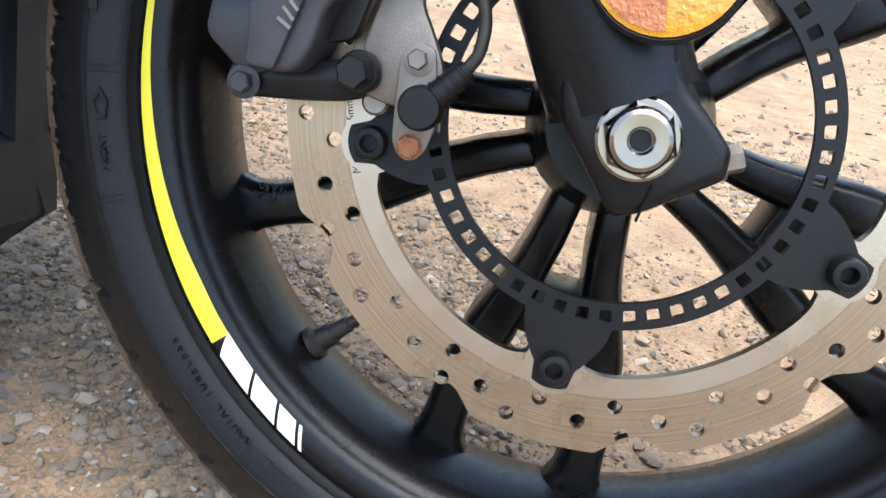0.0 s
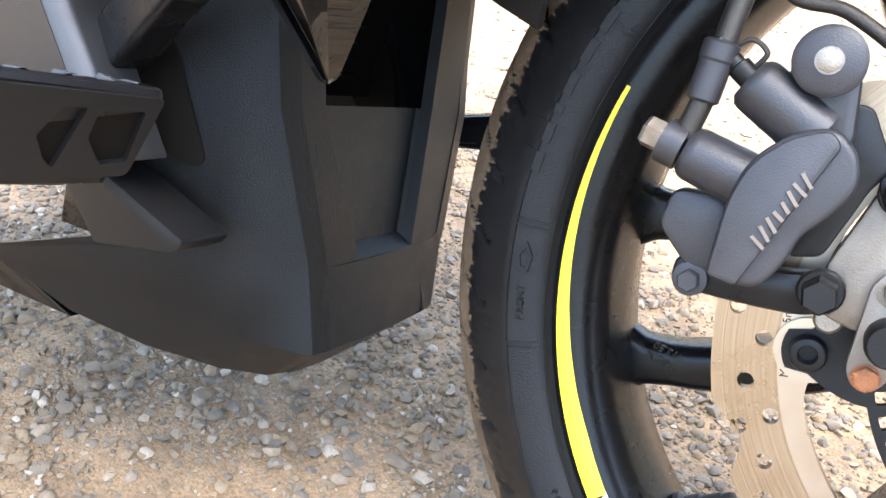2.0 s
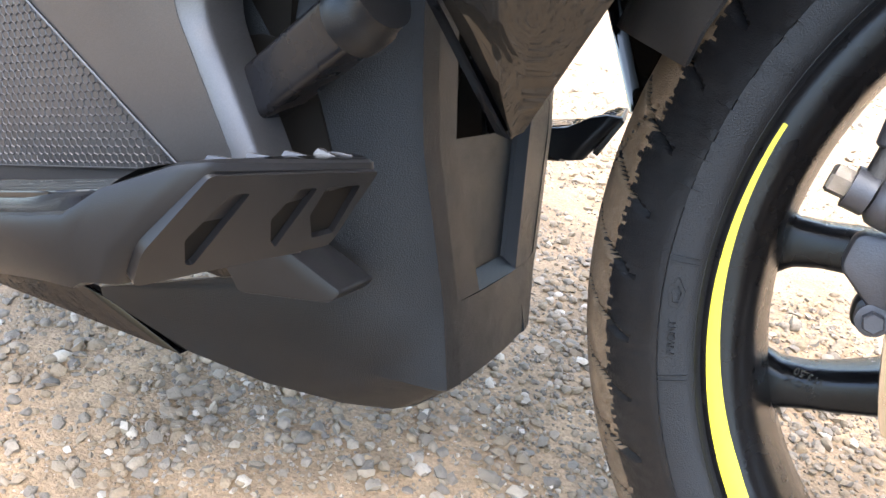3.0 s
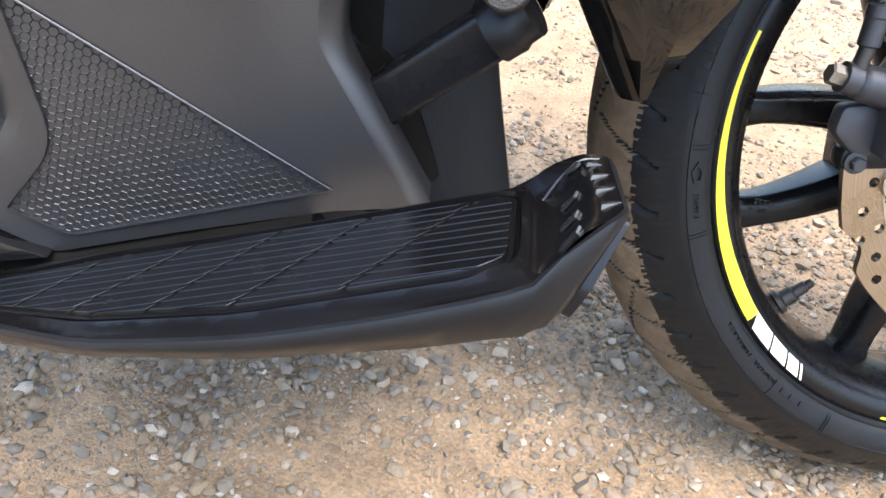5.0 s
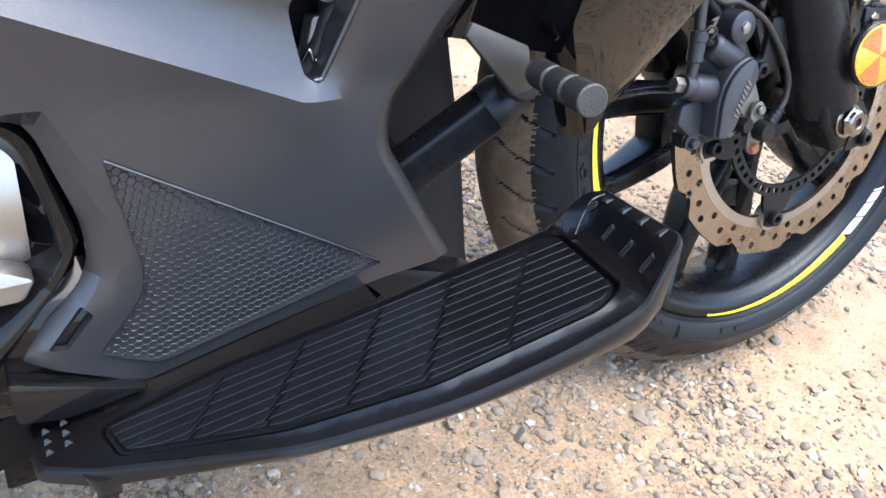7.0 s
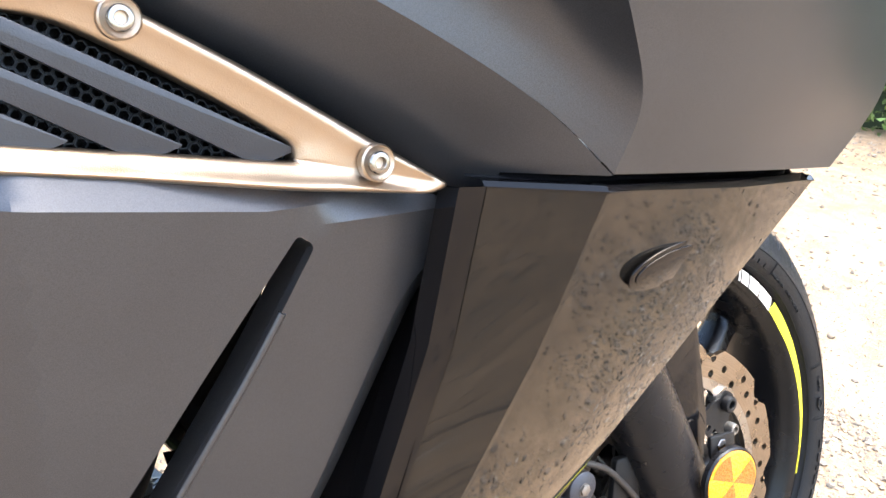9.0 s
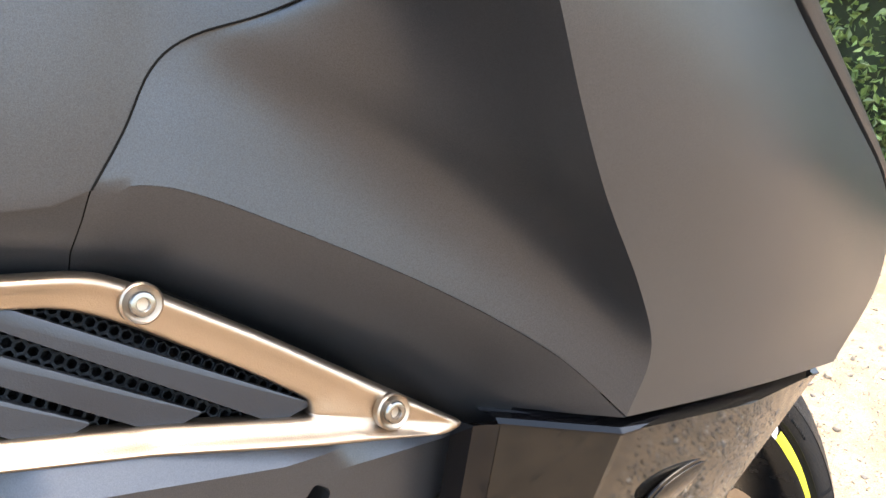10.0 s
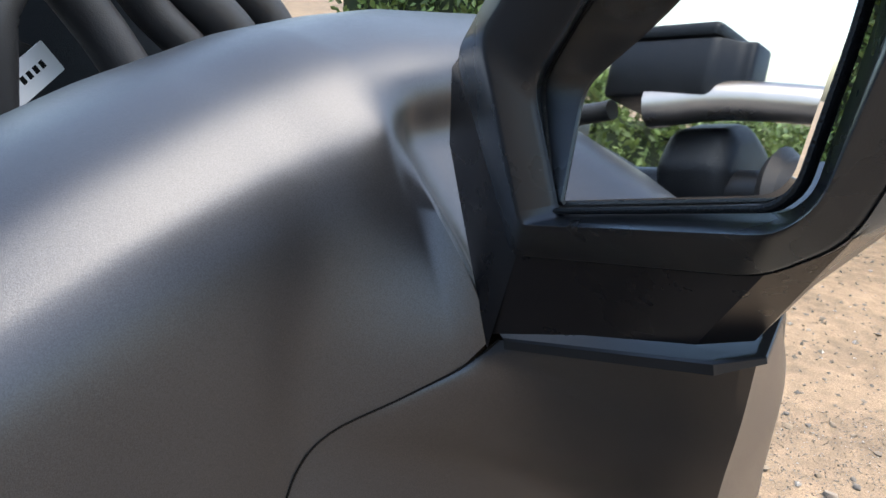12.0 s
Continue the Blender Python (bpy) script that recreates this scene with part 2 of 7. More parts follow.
def lathe(profile, steps=96, centre=(0, 0, 0), start=0.0, end=360.0, closed=True, offset=None):
    """Turns a (y, r) outline about an axle along y. offset(angle, y, r) gives a change of r."""
    bm = bmesh.new()
    whole = abs(end - start) >= 360
    rings = []
    for i in range(steps if whole else steps + 1):
        a = radians(start + (end - start) * i / steps)
        ring = []
        for y, r in profile:
            q = r + (offset(a, y, r) if offset else 0)
            ring.append(bm.verts.new((centre[0] + q * math.cos(a), centre[1] + y, centre[2] + q * math.sin(a))))
        rings.append(ring)
    n, k = len(rings), len(profile)
    for i in range(n if whole else n - 1):
        A, B = rings[i], rings[(i + 1) % n]
        for j in range(k if closed else k - 1):
            bm.faces.new((A[j], A[(j + 1) % k], B[(j + 1) % k], B[j]))
    if not whole and closed:
        bm.faces.new(rings[0])
        bm.faces.new(rings[-1])
    return bm


def plate(loops, thick, bevel=0.0, frame_matrix=None, segments=2):
    """A flat plate from an outer loop and holes, (u, v) each, made thick along w, then laid by a matrix."""
    bm = bmesh.new()
    edges = []
    for loop in loops:
        vs = [bm.verts.new((u, v, 0)) for u, v in loop]
        edges += [bm.edges.new((vs[i], vs[(i + 1) % len(vs)])) for i in range(len(vs))]
    if len(loops) == 1:
        bm.faces.new(bm.verts)
    else:
        bmesh.ops.triangle_fill(bm, use_beauty=True, use_dissolve=False, edges=edges)
    for f in bm.faces:
        if f.normal.z < 0:
            f.normal_flip()
    rim = [e for e in bm.edges if e.is_boundary]
    got = bmesh.ops.extrude_face_region(bm, geom=bm.faces[:])
    top = [v for v in got["geom"] if isinstance(v, bmesh.types.BMVert)]
    bmesh.ops.translate(bm, verts=top, vec=(0, 0, thick))
    bmesh.ops.recalc_face_normals(bm, faces=bm.faces)
    if bevel:
        es = [e for e in bm.edges if len(e.link_faces) == 2 and e.calc_face_angle(0) > 0.6 and abs(e.verts[0].co.z - e.verts[1].co.z) < 1e-6]
        bmesh.ops.bevel(bm, geom=es, offset=bevel, segments=segments, affect="EDGES", profile=0.5, clamp_overlap=True)
    if frame_matrix:
        bmesh.ops.transform(bm, matrix=frame_matrix, verts=bm.verts)
    return bm


# plate plane to the scooter's side: u along x, v along z, w towards -y (outwards, to the right side)
def side(y, x=0.0, z=0.0, turn=0.0):
    return Matrix.Translation((x, y, z)) @ Matrix.Rotation(radians(90), 4, "X") @ Matrix.Rotation(radians(turn), 4, "Z")


def arc(cx, cy, r, a0, a1, n):
    return [(cx + r * math.cos(radians(a0 + (a1 - a0) * i / n)), cy + r * math.sin(radians(a0 + (a1 - a0) * i / n))) for i in range(n + 1)]


def circle(cx, cy, r, n=16):
    return arc(cx, cy, r, 0, 360 * (n - 1) / n, n - 1)


def rounded(points, r, n=4):
    """A closed outline with its corners rounded; r is one radius or one for each corner."""
    out = []
    k = len(points)
    for i in range(k):
        p, a, b = Vector(points[i]), Vector(points[i - 1]), Vector(points[(i + 1) % k])
        q = r[i] if isinstance(r, (list, tuple)) else r
        da, db = (a - p), (b - p)
        q = min(q, da.length * 0.45, db.length * 0.45)
        s, e = p + da.normalized() * q, p + db.normalized() * q
        for j in range(n + 1):
            t = j / n
            w = s * (1 - t) ** 2 + p * 2 * t * (1 - t) + e * t * t
            out.append(tuple(w))
    return out


def smooth_path(points, n=8):
    """Catmull-Rom through the points."""
    P = [Vector(p) for p in points]
    P = [P[0] * 2 - P[1]] + P + [P[-1] * 2 - P[-2]]
    out = []
    for i in range(1, len(P) - 2):
        for j in range(n):
            t = j / n
            a, b, c, d = P[i - 1], P[i], P[i + 1], P[i + 2]
            out.append(0.5 * (2 * b + (c - a) * t + (2 * a - 5 * b + 4 * c - d) * t * t + (3 * b - a - 3 * c + d) * t ** 3))
    out.append(P[-2])
    return out


def tube(points, radius, sides=12, bm=None, n=8, cap=True, curved=True):
    """A round bar along the points; radius is one number or a function of 0..1."""
    bm = bm or bmesh.new()
    P = smooth_path(points, n) if curved and len(points) > 2 else [Vector(p) for p in points]
    up = Vector((0.13, 0.31, 0.94))
    rings = []
    for i, p in enumerate(P):
        d = (P[min(i + 1, len(P) - 1)] - P[max(i - 1, 0)]).normalized()
        u = d.cross(up).normalized()
        v = d.cross(u)
        r = radius(i / (len(P) - 1)) if callable(radius) else radius
        rings.append([bm.verts.new(p + r * (math.cos(2 * math.pi * j / sides) * u + math.sin(2 * math.pi * j / sides) * v)) for j in range(sides)])
    for A, B in zip(rings, rings[1:]):
        for j in range(sides):
            bm.faces.new((A[j], A[(j + 1) % sides], B[(j + 1) % sides], B[j]))
    if cap:
        bm.faces.new(rings[0])
        bm.faces.new(rings[-1])
    return bm


def turned(profile, base, axis, steps=20, bm=None, flat=0):
    """Stacked rings (along, radius) on an axis from base: bolts, bosses, pistons. flat: that many sides instead of a round."""
    bm = bm or bmesh.new()
    d = Vector(axis).normalized()
    u = d.cross(Vector((0.2, 0.3, 0.93))).normalized()
    v = d.cross(u)
    n = flat or steps
    rings = [[bm.verts.new(Vector(base) + d * h + r * (math.cos(2 * math.pi * j / n) * u + math.sin(2 * math.pi * j / n) * v)) for j in range(n)] for h, r in profile]
    for A, B in zip(rings, rings[1:]):
        for j in range(n):
            bm.faces.new((A[j], A[(j + 1) % n], B[(j + 1) % n], B[j]))
    bm.faces.new(rings[0])
    bm.faces.new(rings[-1])
    return bm


def hex_bolt(name, base, axis, r, h, parent, mat, flange=1.35, label=""):
    bm = turned([(0, r * flange), (h * 0.22, r * flange), (h * 0.28, r * 1.12)], base, axis, 20)
    b2 = Vector(base) + Vector(axis).normalized() * h * 0.2
    turned([(0, r), (h * 0.7, r), (h * 0.8, r * 0.86)], b2, axis, bm=bm, flat=6)
    return part(name, bm, mat, parent, label, smooth=30)


def socket_bolt(name, base, axis, r, h, parent, mat, label=""):
    """A cap screw with a hexagon socket."""
    bm = turned([(0, r), (h * 0.75, r), (h * 0.95, r * 0.9), (h, r * 0.8), (h, r * 0.54), (h * 0.94, r * 0.50), (h * 0.05, r * 0.48)], base, axis, 24)
    return part(name, bm, mat, parent, label, smooth=30)


def sheet(fn, nu, nv, thick=0.003, close=True):
    """A curved panel: fn(u, v) gives a point for u, v in 0..1; it gets thickness inwards along its normals."""
    bm = bmesh.new()
    g = [[bm.verts.new(fn(i / nu, j / nv)) for j in range(nv + 1)] for i in range(nu + 1)]
    for i in range(nu):
        for j in range(nv):
            bm.faces.new((g[i][j], g[i + 1][j], g[i + 1][j + 1], g[i][j + 1]))
    bmesh.ops.recalc_face_normals(bm, faces=bm.faces)
    mean = sum((f.normal * f.calc_area() for f in bm.faces), Vector())
    if mean.y > 0:
        bmesh.ops.reverse_faces(bm, faces=bm.faces)
    if thick:
        bmesh.ops.solidify(bm, geom=bm.faces[:], thickness=thick)
    return bm


def mesh_of(points, faces):
    bm = bmesh.new()
    vs = [bm.verts.new(p) for p in points]
    for f in faces:
        bm.faces.new([vs[i] for i in f])
    return bm


def bevel_all(bm, width, segments=2, angle=0.3):
    bmesh.ops.recalc_face_normals(bm, faces=bm.faces)
    es = [e for e in bm.edges if len(e.link_faces) == 2 and e.calc_face_angle(0) > angle]
    bmesh.ops.bevel(bm, geom=es, offset=width, segments=segments, affect="EDGES", profile=0.5, clamp_overlap=True)
    return bm


def mirrored(bm):
    bmesh.ops.scale(bm, vec=(1, -1, 1), verts=bm.verts)
    bmesh.ops.reverse_faces(bm, faces=bm.faces)
    return bm


from mathutils.geometry import delaunay_2d_cdt


def within(p, poly):
    c = False
    for i in range(len(poly)):
        (x0, y0), (x1, y1) = poly[i - 1], poly[i]
        if (y0 > p[1]) != (y1 > p[1]) and p[0] < (x1 - x0) * (p[1] - y0) / (y1 - y0) + x0:
            c = not c
    return c


def skin(outline, fn, step=0.008, holes=(), thick=0.003, inward=None, lines=()):
    """A panel: the outline and holes in two parameters, filled with an even net of points, then bent into space by fn(u, v)."""
    pts, edges = [], []
    for loop in (outline, *holes):
        ring = []
        for i in range(len(loop)):
            a, b = Vector(loop[i]), Vector(loop[(i + 1) % len(loop)])
            k = max(1, int((b - a).length / step))
            ring += [a.lerp(b, j / k) for j in range(k)]
        s = len(pts)
        pts += ring
        edges += [(s + i, s + (i + 1) % len(ring)) for i in range(len(ring))]
    for line in lines:
        s = len(pts)
        pts += [Vector(p) for p in line]
        edges += [(s + i, s + i + 1) for i in range(len(line) - 1)]
    us, vs = [p[0] for p in outline], [p[1] for p in outline]
    rim = list(pts)
    for i in range(int((max(us) - min(us)) / step) + 2):
        for j in range(int((max(vs) - min(vs)) / step) + 2):
            p = Vector((min(us) + (i + 0.5 * (j % 2)) * step, min(vs) + j * step))
            if within(p, outline) and not any(within(p, h) for h in holes):
                if min((p - q).length_squared for q in rim) > (0.55 * step) ** 2:
                    pts.append(p)
    got = delaunay_2d_cdt(pts, edges, [], 0, 1e-7)
    bm = bmesh.new()
    V = [bm.verts.new(fn(p[0], p[1])) for p in got[0]]
    for f in got[2]:
        c = sum((got[0][i] for i in f), Vector((0, 0))) / len(f)
        if within(c, outline) and not any(within(c, h) for h in holes):
            bm.faces.new([V[i] for i in f])
    for v in [v for v in bm.verts if not v.link_faces]:
        bm.verts.remove(v)
    bmesh.ops.recalc_face_normals(bm, faces=bm.faces)
    mean = sum((f.normal * f.calc_area() for f in bm.faces), Vector())
    if mean.dot(Vector(inward or (0, 1, 0))) > 0:
        bmesh.ops.reverse_faces(bm, faces=bm.faces)
    if thick:
        bm.normal_update()
        rim = [e for e in bm.edges if e.is_boundary]
        twin = {v: bm.verts.new(v.co - v.normal * thick) for v in bm.verts[:]}
        for f in bm.faces[:]:
            bm.faces.new([twin[v] for v in reversed(f.verts)])
        for e in rim:
            a, b = e.verts
            bm.faces.new((a, b, twin[b], twin[a]))
    return bm


def loft(sections, closed=False, cap=False):
    """A skin across rows of points that run alike."""
    bm = bmesh.new()
    g = [[bm.verts.new(p) for p in row] for row in sections]
    for A, B in zip(g, g[1:]):
        k = len(A)
        for j in range(k if closed else k - 1):
            bm.faces.new((A[j], A[(j + 1) % k], B[(j + 1) % k], B[j]))
    if cap:
        bm.faces.new(g[0])
        bm.faces.new(g[-1])
    bmesh.ops.recalc_face_normals(bm, faces=bm.faces)
    return bm


def curve_rows(rows, n=6):
    """Smooths rows of control points along themselves."""
    return [smooth_path(r, n) for r in rows]


def both_sides(name, make, mat, parent, label="", smooth=35):
    """The right-hand piece and its mirror image on the scooter's other side."""
    a = part(name, make(), mat, parent, label, smooth)
    b = part(name, mirrored(make()), mat, parent, label, smooth)
    return a, b


def spaced(loop, step):
    out = []
    for i in range(len(loop)):
        a, b = Vector(loop[i]), Vector(loop[(i + 1) % len(loop)])
        k = max(1, round((b - a).length / step))
        out += [a.lerp(b, j / k) for j in range(k)]
    return out


def nearest(p, loop):
    best, got = 9.0, None
    for i in range(len(loop)):
        a, b = Vector(loop[i - 1]), Vector(loop[i])
        d = b - a
        t = min(1.0, max(0.0, (p - a).dot(d) / d.length_squared)) if d.length_squared > 0 else 0.0
        q = a + d * t
        if (p - q).length < best:
            best, got = (p - q).length, q
    return got

# ---- ground ----
def relief(x, y):
    return 0.006 * noise.noise((x * 3, y * 3, 0)) + 0.0025 * noise.noise((x * 14, y * 14, 4))


def ground_sheet():
    bm = bmesh.new()
    xs = sorted(set([-60, -25, -10, -5, -3, -2] + [round(-1.5 + 0.05 * i, 3) for i in range(81)] + [3, 4, 6, 10, 25, 60, 400, -400]))
    ys = sorted(set([-60, -25, -10, -5, -3, -2] + [round(-1.2 + 0.05 * i, 3) for i in range(81)] + [3.5, 5, 8, 15, 40, 100, 400, -400]))
    g = [[bm.verts.new((x, y, relief(x, y) * (abs(x) < 5 and abs(y) < 5))) for y in ys] for x in xs]
    for i in range(len(xs) - 1):
        for j in range(len(ys) - 1):
            bm.faces.new((g[i][j], g[i + 1][j], g[i + 1][j + 1], g[i][j + 1]))
    ob = new("ground", finish(bm, EARTH, 80))
    return tagged(ob, "sandy brown earth with scattered gravel, dry and uneven", "ground", kind="structure")


ground_sheet()


def pebbles(seed, count, x0, x1, y0, y1, size, patchy, small=False):
    """Loose stones: squashed, jittered bodies of twelve points, the small ones of six, half sunk, thicker in some patches than in others."""
    rng = np.random.default_rng(seed)
    x, y = rng.uniform(x0, x1, count * 3), rng.uniform(y0, y1, count * 3)
    keep = [i for i in range(count * 3) if noise.noise((x[i] * 2.3, y[i] * 2.3, 7)) + 0.6 * noise.noise((x[i] * 9, y[i] * 9, 2)) + patchy > rng.uniform(-0.6, 0.6)][:count]
    x, y = x[keep], y[keep]
    n = len(keep)
    g = (1 + 5 ** 0.5) / 2
    ico = np.array([(-1, g, 0), (1, g, 0), (-1, -g, 0), (1, -g, 0), (0, -1, g), (0, 1, g), (0, -1, -g), (0, 1, -g), (g, 0, -1), (g, 0, 1), (-g, 0, -1), (-g, 0, 1)]) / 1.902
    tri = np.array([(0, 11, 5), (0, 5, 1), (0, 1, 7), (0, 7, 10), (0, 10, 11), (1, 5, 9), (5, 11, 4), (11, 10, 2), (10, 7, 6), (7, 1, 8), (3, 9, 4), (3, 4, 2), (3, 2, 6), (3, 6, 8), (3, 8, 9), (4, 9, 5), (2, 4, 11), (6, 2, 10), (8, 6, 7), (9, 8, 1)])
    if small:
        ico = np.array([(1, 0, 0), (-1, 0, 0), (0, 1, 0), (0, -1, 0), (0, 0, 1), (0, 0, -1)], float)
        tri = np.array([(0, 2, 4), (2, 1, 4), (1, 3, 4), (3, 0, 4), (2, 0, 5), (1, 2, 5), (3, 1, 5), (0, 3, 5)])
    m = len(ico)
    r = size[0] * (size[1] / size[0]) ** (rng.uniform(0, 1, n) ** 2.5)
    V = ico[None] * (1 + rng.uniform(-0.30, 0.26, (n, m, 1)))
    V = V * np.stack([rng.uniform(0.75, 1.3, n), rng.uniform(0.7, 1.1, n), rng.uniform(0.45, 0.85, n)], 1)[:, None]
    a, b = rng.uniform(0, 6.283, n), rng.normal(0, 0.25, n)
    ca, sa, cb, sb = np.cos(a)[:, None], np.sin(a)[:, None], np.cos(b)[:, None], np.sin(b)[:, None]
    Y, Z = V[..., 1] * cb - V[..., 2] * sb, V[..., 1] * sb + V[..., 2] * cb
    X, Y = V[..., 0] * ca - Y * sa, V[..., 0] * sa + Y * ca
    base = np.array([relief(p, q) for p, q in zip(x, y)])
    V = np.stack([X * r[:, None] + x[:, None], Y * r[:, None] + y[:, None], Z * r[:, None] + (base + r * rng.uniform(0.05, 0.40, n))[:, None]], 2)
    return V.reshape(-1, 3), (tri[None] + m * np.arange(n)[:, None, None]).reshape(-1, 3)


def gravel():
    sets = [pebbles(1, 95000, -1.1, 1.3, -0.55, 1.1, (0.0009, 0.0036), 0.25, True), pebbles(2, 46000, -1.0, 0.75, -0.5, 0.85, (0.0017, 0.0066), 0.0), pebbles(6, 420, -1.3, 1.5, -0.7, 1.3, (0.007, 0.0125), 0.2),
            pebbles(3, 14000, -2.5, 3.5, 1.0, 4.5, (0.0025, 0.010), 0.1, True), pebbles(4, 22000, -1.8, 2.2, -1.9, -0.5, (0.0025, 0.009), 0.1, True), pebbles(5, 5000, 1.3, 3.6, -0.8, 1.6, (0.003, 0.010), 0.1, True)]
    vs, fs, k = [], [], 0
    for v, f in sets:
        vs.append(v)
        fs.append(f + k)
        k += len(v)
    me = bpy.data.meshes.new("gravel")
    me.from_pydata(np.concatenate(vs).tolist(), [], np.concatenate(fs).tolist())
    me.materials.append(STONE)
    me.shade_smooth()
    me.set_sharp_from_angle(angle=radians(52))
    return tagged(new("gravel", me), "loose grey, buff and whitish pebbles lying on the earth", "gravel", kind="stuff")


gravel()

# ---- greenery: a clipped hedge beyond the scooter, trees behind it ----
def leaf_cloud(seed, centres, spread, count, size):
    """Bent two-sided leaves scattered about centres (n x 3), as arrays of points and faces."""
    rng = np.random.default_rng(seed)
    c = centres[rng.integers(0, len(centres), count)] + rng.normal(0, 1, (count, 3)) * spread
    d = rng.normal(0, 1, (count, 3)) + (0, 0, 0.5)
    d /= np.linalg.norm(d, axis=1)[:, None]
    s = np.cross(d, rng.normal(0, 1, (count, 3)))
    s /= np.linalg.norm(s, axis=1)[:, None]
    n = np.cross(d, s)
    L = size * rng.uniform(0.6, 1.3, (count, 1))
    V = np.stack([c, c + d * L * 0.45 + s * L * 0.28 + n * L * 0.06, c + d * L - n * L * 0.10, c + d * L * 0.45 - s * L * 0.28 + n * L * 0.06], 1).reshape(-1, 3)
    k = 4 * np.arange(count)[:, None]
    return V, np.concatenate([k + (0, 1, 2), k + (0, 2, 3)], 0)


def cloud_mesh(name, V, T, mat):
    me = bpy.data.meshes.new(name)
    me.from_pydata(V.tolist(), [], T.tolist())
    me.materials.append(mat)
    return me


def hedge(path, height, depth, seed, count, size, label):
    """Upright stems and a dense, uneven wall of small leaves along a line on the ground."""
    rng = np.random.default_rng(seed)
    thing = new("hedge")
    P = [Vector(p) for p in path]
    seg = [(a, b, (b - a).length) for a, b in zip(P, P[1:])]
    total = sum(q[2] for q in seg)

    def at(s):
        for a, b, w in seg:
            if s <= w:
                return a.lerp(b, s / w), (b - a).normalized()
            s -= w
        return P[-1], (P[-1] - P[-2]).normalized()

    thing.location = (P[0].x, P[0].y, 0)
    tagged(thing, label, "hedge")
    pts = []
    while len(pts) < count // 14:
        p, d = at(rng.uniform(0, total))
        u, z = rng.uniform(-1, 1), rng.uniform(0.02, 1) if rng.uniform() < 0.8 else rng.uniform(0.85, 1)
        edge = max(abs(u), z)
        if rng.uniform() < 0.25 + 0.75 * edge ** 2:
            w = depth * (0.5 + 0.10 * noise.noise((p.x * 2.2, p.y * 2.2, z * 3))) * u
            h = height * (1 + 0.07 * noise.noise((p.x * 1.7, p.y * 1.7, 5)))
            pts.append((p.x - d.y * w - P[0].x, p.y + d.x * w - P[0].y, z * h))
    V, T = leaf_cloud(seed + 1, np.array(pts), 0.05, count, size)
    V[:, 2] = np.maximum(V[:, 2], 0.01)
    foliage = new("foliage", cloud_mesh("foliage", V, T, LEAF))
    foliage.parent = thing
    tagged(foliage, kind="stuff")
    k = 0.1
    while k < total:
        p, d = at(k)
        x, y = p.x - P[0].x + rng.uniform(-0.06, 0.06), p.y - P[0].y + rng.uniform(-0.06, 0.06)
        part("stem", tube([(x, y, -0.02), (x + rng.uniform(-0.06, 0.06), y + rng.uniform(-0.06, 0.06), height * 0.45), (x + rng.uniform(-0.15, 0.15), y + rng.uniform(-0.15, 0.15), height * 0.85)], lambda t: 0.016 * (1 - 0.7 * t), 6, None, 3), TWIG, thing, smooth=60)
        k += 0.55
    # dark inner sheet: the shade inside the hedge is put into its colour
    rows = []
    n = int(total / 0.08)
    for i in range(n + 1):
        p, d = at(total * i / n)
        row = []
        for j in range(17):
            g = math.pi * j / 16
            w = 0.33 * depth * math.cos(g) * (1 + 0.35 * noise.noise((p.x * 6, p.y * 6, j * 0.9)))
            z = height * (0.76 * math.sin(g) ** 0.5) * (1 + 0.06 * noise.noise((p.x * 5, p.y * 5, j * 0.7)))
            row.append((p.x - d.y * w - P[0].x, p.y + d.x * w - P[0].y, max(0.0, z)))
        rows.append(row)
    part("shade_core", loft(rows), HEDGE_CORE, thing, smooth=60)
    return thing


hedge([(4.6, -1.6, 0), (3.75, 0.15, 0), (3.20, 1.15, 0), (2.55, 2.55, 0)], 1.75, 0.70, 11, 140000, 0.044, "dense green clipped hedge along the gravel")
hedge([(0.9, 5.4, 0), (-0.8, 6.0, 0), (-2.6, 6.4, 0), (-4.6, 6.4, 0)], 0.95, 0.9, 21, 16000, 0.07, "low green shrubs beyond the gravel")


def tree(x, y, h, seed):
    rng = np.random.default_rng(seed)
    thing = new("tree")
    thing.location = (x, y, 0)
    tagged(thing, "leafy green tree standing far behind the scooter", "tree", group="trees behind the gravel")
    bm = bmesh.new()
    tube([(0, 0, -0.1), (0.1, 0.05, h * 0.3), (0.05, -0.1, h * 0.75)], lambda t: h * 0.028 * (1 - 0.75 * t), 10, bm, 4)
    ends = []
    for k in range(9):
        a, z0 = 2.4 * k, h * (0.28 + 0.05 * k)
        r = h * rng.uniform(0.18, 0.34)
        e = (r * math.cos(a), r * math.sin(a), z0 + h * rng.uniform(0.08, 0.22))
        tube([(0.07, 0, z0), (e[0] * 0.5, e[1] * 0.5, z0 + h * 0.07), e], lambda t: h * 0.009 * (1 - 0.7 * t), 6, bm, 3)
        ends += [(e[0] * q, e[1] * q, z0 + (e[2] - z0) * q) for q in (0.6, 0.85, 1.0)]
    ends += [(0, 0, h * 0.85), (0.1, 0.1, h * 0.93), (0, 0, h * 0.75)]
    part("trunk", bm, TWIG, thing, smooth=60)
    V, T = leaf_cloud(seed, np.array(ends), h * 0.075, 6000, h * 0.028)
    crown = new("crown", cloud_mesh("crown", V, T, FAR_LEAF))
    crown.parent = thing
    tagged(crown, kind="stuff")


